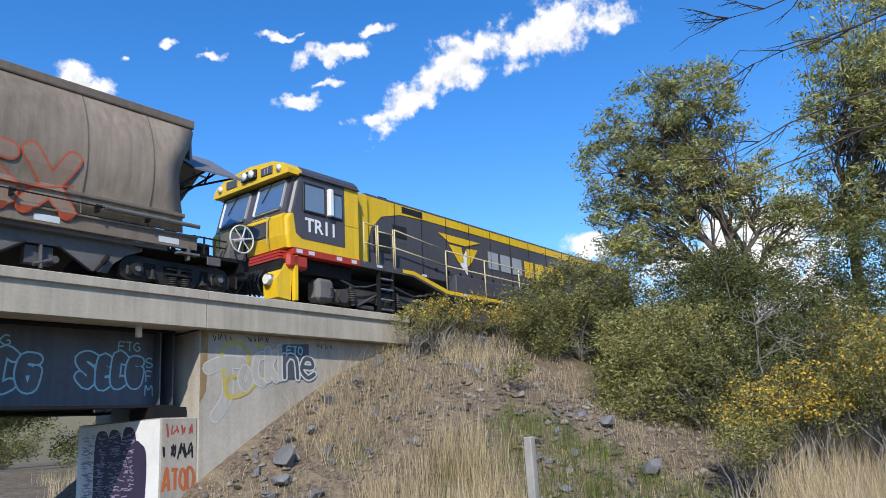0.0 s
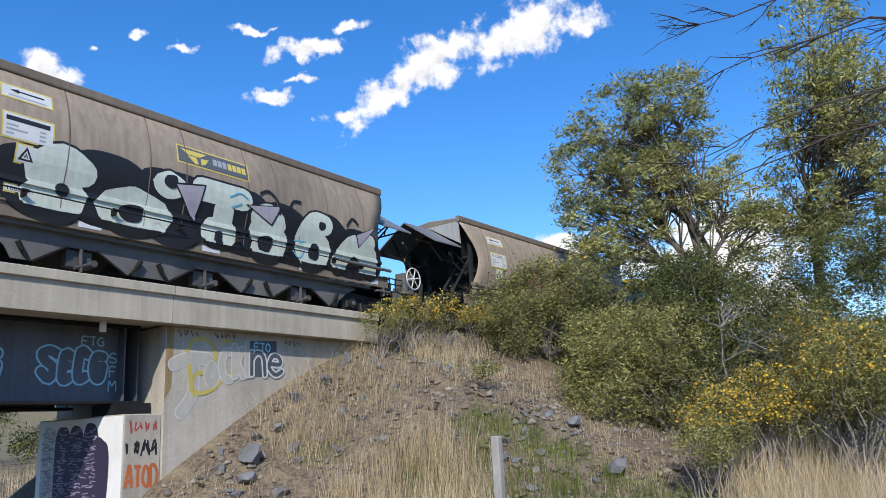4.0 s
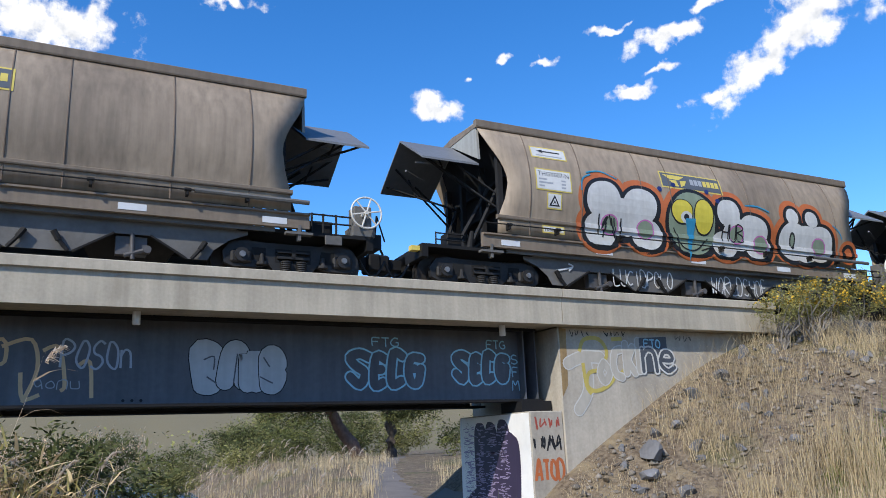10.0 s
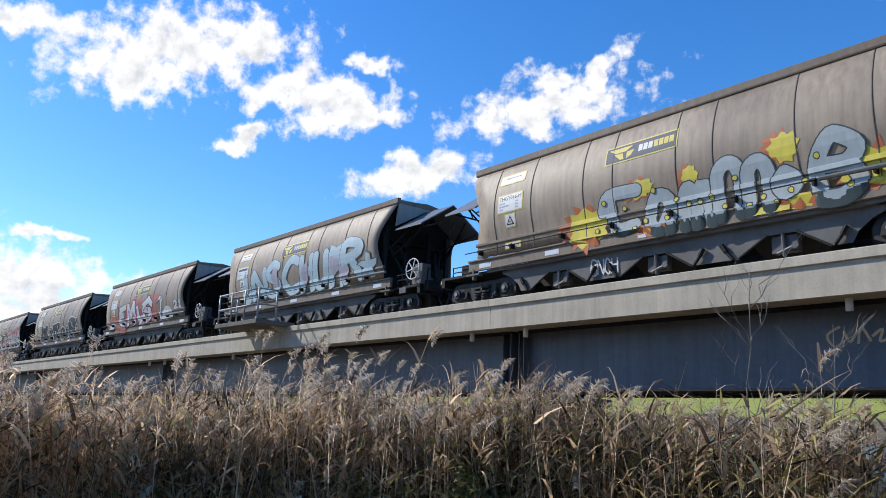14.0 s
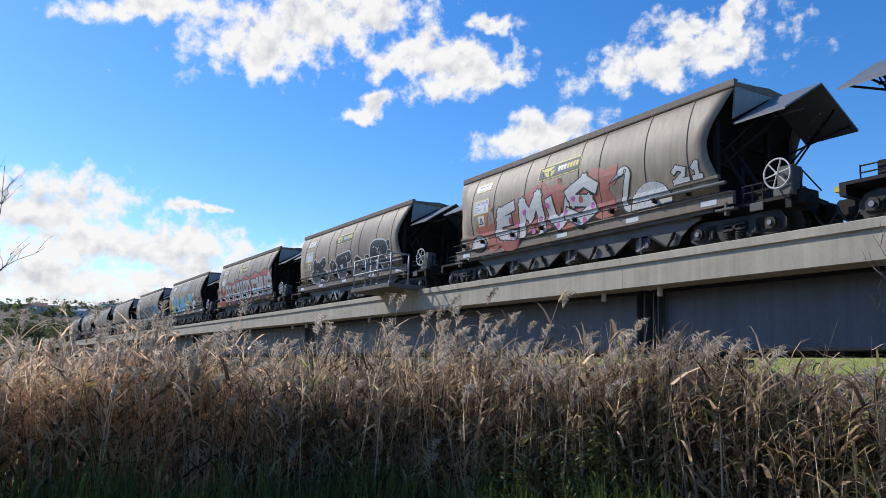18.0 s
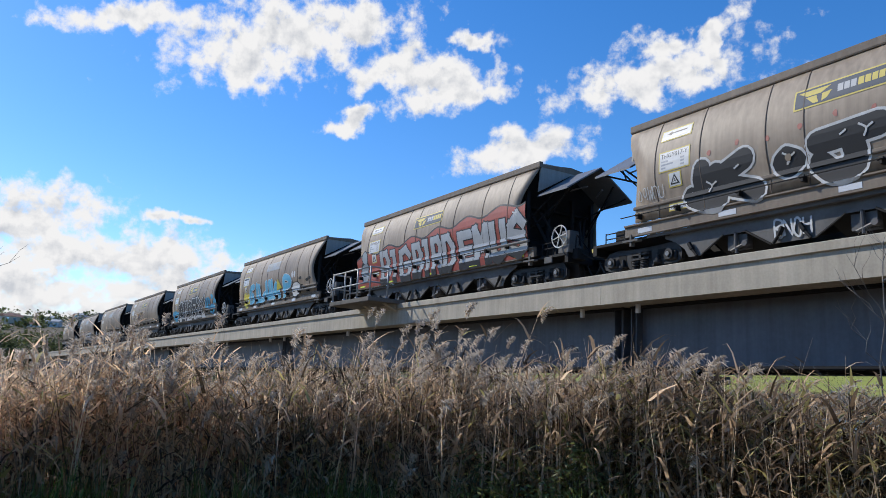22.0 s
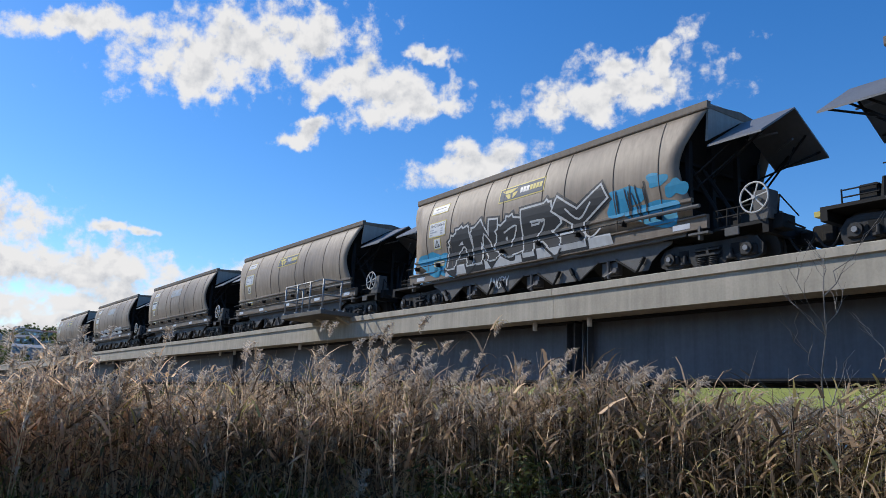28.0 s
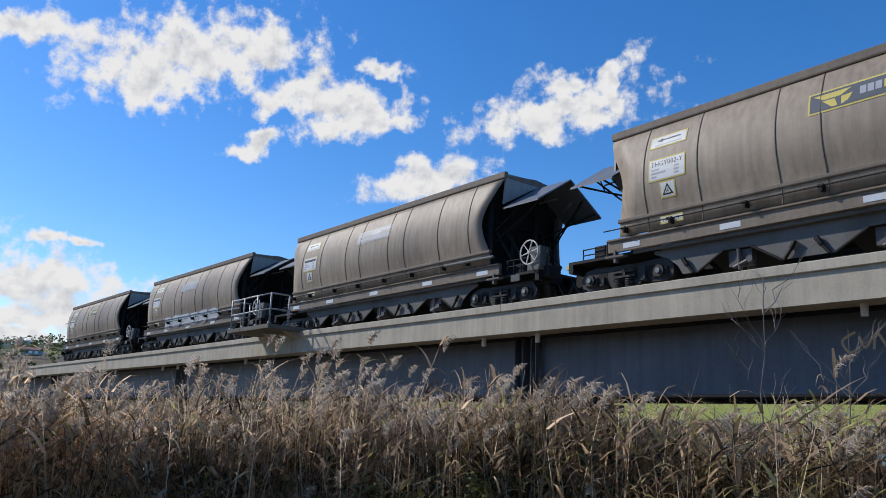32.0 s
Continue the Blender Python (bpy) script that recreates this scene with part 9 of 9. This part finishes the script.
def litter():
    """Chips of stone and dead sticks over the bare slope, too many to count."""
    rnd = np.random.default_rng(19)
    n = 5200
    x, y = rnd.uniform(7.6, 16, n), rnd.uniform(3.2, 11.1, n)
    ok = x > 7.6 + 0.3 * (11 - y)
    x, y = x[ok], y[ok]
    n = len(x)
    z = np.array([ground_z(a, b) for a, b in zip(x, y)])
    s = 0.016 + 0.08 * rnd.random(n) ** 4
    corner = np.array([(1, 0, 0), (-1, 0, 0), (0, 1, 0), (0, -1, 0), (0, 0, 1), (0, 0, -1)], dtype=float)
    v = corner[None] * rnd.uniform(0.5, 1.3, (n, 6, 1)) + rnd.normal(0, 0.2, (n, 6, 3))
    v = v * s[:, None, None] * np.array([1.2, 1.0, 0.75]) + np.stack([x, y, z + s * 0.2], 1)[:, None]
    f = np.array([(0, 2, 4), (2, 1, 4), (1, 3, 4), (3, 0, 4), (2, 0, 5), (1, 2, 5), (3, 1, 5), (0, 3, 5)])
    q = (np.arange(n)[:, None, None] * 6 + f[None]).reshape(-1, 3)
    tagged(quick_mesh("stone_chips", v.reshape(-1, 3), q, M["chips"]), "loose stone chips over the bare bank", "stones", kind="stuff")
    n = 420
    x, y = rnd.uniform(8.2, 14, n), rnd.uniform(4.5, 11, n)
    z = np.array([ground_z(a, b) for a, b in zip(x, y)]) + 0.02
    a = rnd.uniform(0, 6.28, n)
    ln = rnd.uniform(0.1, 0.45, n)
    b = np.stack([x, y, z], 1)
    xe, ye = x + np.cos(a) * ln, y + np.sin(a) * ln
    ze = np.array([ground_z(p, q2) for p, q2 in zip(xe, ye)]) + rnd.uniform(0.02, 0.12, n)
    v, q = ribbons(b, np.stack([xe, ye, ze], 1), np.zeros((n, 3)), np.full(n, 0.014), 2)
    tagged(quick_mesh("dead_sticks", v, q, M["stick"]), "dead grey-brown sticks lying on the bank", "sticks", kind="stuff")


M["chips"] = material("mixed stone chips", (0.19, 0.165, 0.135), 0.9, scale=9, fine=120, vary=0.3, island=0.5, bump=0.3, spec=0.2)
M["stick"] = material("dead grey-brown twigs", (0.17, 0.13, 0.095), 0.9, scale=9, vary=0.3, island=0.4, bump=0)
build_rocks()
litter()


def post_and_path():
    z = ground_z(8.3, 5.0)
    bm = bmesh.new()
    box(bm, (-0.055, -0.055, -0.2), (0.055, 0.055, 1.47 - z), bevel=0.012)
    o = finish("marker_post", bm, M["timber"])
    o.location = (8.3, 5.0, z)
    tagged(o, "weathered grey timber post in the grass", "post")
    # path under the bridge, draped on the land
    bm = bmesh.new()
    rows = []
    for i in range(40):
        y = 9.0 + i * 1.0
        x = 0.45 * y - 0.6 + 0.9 * math.sin(y * 0.13)
        wob = 0.35 * noise.noise(Vector((y * 0.8, 3.0, 0.0)))
        rows.append([bm.verts.new((x + d, y, ground_z(x + d, y) + 0.03 - 0.06 * (abs(d) > 1))) for d in (-1.2 + wob, -0.4, 0.4, 1.2 + 0.3 * noise.noise(Vector((y * 0.9, 9.0, 0.0))))])
    for a, b in zip(rows, rows[1:]):
        for k in range(3):
            bm.faces.new((a[k], a[k + 1], b[k + 1], b[k]))
    tagged(finish("path", bm, M["gravel"], smooth=True), "pale gravel path leading under the bridge", "path", kind="structure")


M["gravel"] = material("pale gravel path", (0.17, 0.145, 0.12), 0.95, scale=4, fine=120, vary=0.25, bump=0.5)
post_and_path()


def hillside():
    """Houses and trees on the far hill, beyond the left end of the bridge."""
    rnd = random.Random(12)
    wall_m = [material("pale house wall", (0.55, 0.53, 0.50), 0.8, vary=0.1), material("cream house wall", (0.50, 0.44, 0.35), 0.8, vary=0.1), material("grey house wall", (0.32, 0.33, 0.34), 0.8, vary=0.1)]
    roof_m = [material("grey roof sheet", (0.16, 0.17, 0.18), 0.6, vary=0.15), material("red-brown roof tile", (0.24, 0.12, 0.08), 0.8, vary=0.2), material("pale roof sheet", (0.42, 0.42, 0.41), 0.6, vary=0.1)]
    win = M["glass"]
    for i in range(34):
        az, r = radians(rnd.uniform(70, 97)), rnd.uniform(420, 900)
        x, y = -r * math.sin(az), r * math.cos(az)
        z = ground_z(x, y)
        root = tagged(new("house"), "single-storey suburban house on the far hillside", "house", "houses on the hill")
        lx, ly, h = rnd.uniform(9, 16), rnd.uniform(7, 10), rnd.choice((3.0, 3.2, 5.8))
        root.matrix_basis = pose(x, y, z - 0.5, 0, 0, rnd.uniform(60, 120))
        bm = bmesh.new()
        box(bm, (-lx / 2, -ly / 2, 0), (lx / 2, ly / 2, h + 0.5))
        part("wall", bm, rnd.choice(wall_m), root)
        bm = bmesh.new()
        prism(bm, [(-ly / 2 - 0.5, h + 0.4), (ly / 2 + 0.5, h + 0.4), (0, h + 2.2)], "x", -lx / 2 - 0.4, lx / 2 + 0.4)
        part("roof", bm, rnd.choice(roof_m), root)
        for sg in (-1, 1):
            for k in range(3):
                u = -lx / 2 + lx * (k + 0.5) / 3
                bm = bmesh.new()
                box(bm, (u - 0.9, sg * (ly / 2 + 0.02) - 0.02, h - 1.9), (u + 0.9, sg * (ly / 2 + 0.02) + 0.02, h - 0.5))
                part("window", bm, win, root)
    # wooded slopes, one mass of clumps
    pts = []
    for i in range(900):
        az, r = radians(rnd.uniform(62, 112)), rnd.uniform(300, 950)
        x, y = -r * math.sin(az), r * math.cos(az)
        s = rnd.uniform(2.0, 4.5)
        c = np.array([x, y, ground_z(x, y) + s * 0.6])
        pts.append(c + RNG.normal(0, 1, (26, 3)) * np.array([s * 0.6, s * 0.6, s * 0.45]))
    o = quick_mesh("hill_trees", *leaf_quads(np.concatenate(pts), 2.4, 0.7), M["leaf_dark"])
    tagged(o, "scattered dark trees over the far hillside", "trees", kind="stuff")
    pts = []
    for i in range(260):
        if i % 2:
            y = rnd.uniform(120, 400)
            x, near = (95 - y) / 2.05 + rnd.uniform(6, 40), True
        else:
            x, near = rnd.uniform(-330, -120), False
            y = 400 + 0.4 * x + rnd.uniform(8, 120)
        s = rnd.uniform(0.9, 2.6) * (1.3 if near else 2.2)
        c = np.array([x, y, ground_z(x, y) + s * 0.7])
        pts.append(c + RNG.normal(0, 1, (70, 3)) * np.array([s * 0.8, s * 0.6, s * 0.42]))
    o = quick_mesh("far_hedge", *leaf_quads(np.concatenate(pts), 0.55, 0.7), M["gorse"])
    tagged(o, "broken hedge and scrub along the far fields", "hedge", kind="stuff")
    n = 5200
    y = 100 + 300 * RNG.random(n) ** 1.5
    xy = np.column_stack([(95 - y) / 2.05 + RNG.uniform(0, 14, n), y])
    reed_group("far_reeds", xy, 2.2, 4.6, 0.3, "brown reeds along the far side of the river", leaf_n=3, green=0.2, thick=0.10, leaf_w=(0.09, 0.18))
    # dark trees where the line leaves the reeds
    for x, y, s in ((-150, 2, 4.5), (-160, 10, 5), (-170, -6, 5), (-140, -12, 4)):
        bush("line_tree", [((x, y, s * 0.8), (s, s, s * 0.9)), ((x + s, y + 2, s * 0.6), (s * 0.8, s, s * 0.6))], "dark bushy tree beside the distant line", 6, 60, 1.0, 0.6, M["leaf_dark"], 0.0, twig=False)


hillside()


# the way the train goes: metres run at each whole second
def run_at(t):
    i = min(31, max(0, int(t)))
    f = t - i
    p0, p1, p2, p3 = RUN[max(0, i - 1)], RUN[i], RUN[i + 1], RUN[min(32, i + 2)]
    return p1 + 0.5 * f * (p2 - p0 + f * (2 * p0 - 5 * p1 + 4 * p2 - p3 + f * (3 * (p1 - p2) + p3 - p0)))


def wagon_pose(x):
    p, yaw = track(x)
    return pose(p.x, p.y, rail_z(x), 0, math.degrees(GRADE) * sstep(-1, 11, x), yaw)


def motions():
    for n, w in WAGONS:
        walk(w, [(t, wagon_pose(RUN[t] + LEAD + PITCH * (n - 0.5))) for t in range(0, 33)])
    walk(LOCO, [(t, wagon_pose(RUN[t] + LEAD + PITCH * 26)) for t in range(0, 33)])
    turns = [(k / 10, run_at(k / 10)) for k in range(0, 321)]
    for thing in [LOCO] + [w for _, w in WAGONS]:
        for wheel in thing.children:
            if wheel.name.startswith("wheelset"):
                p = wheel.location.copy()
                walk(wheel, [(t, pose(*p, 0, math.degrees(run / p.z), 0)) for t, run in turns])


motions()
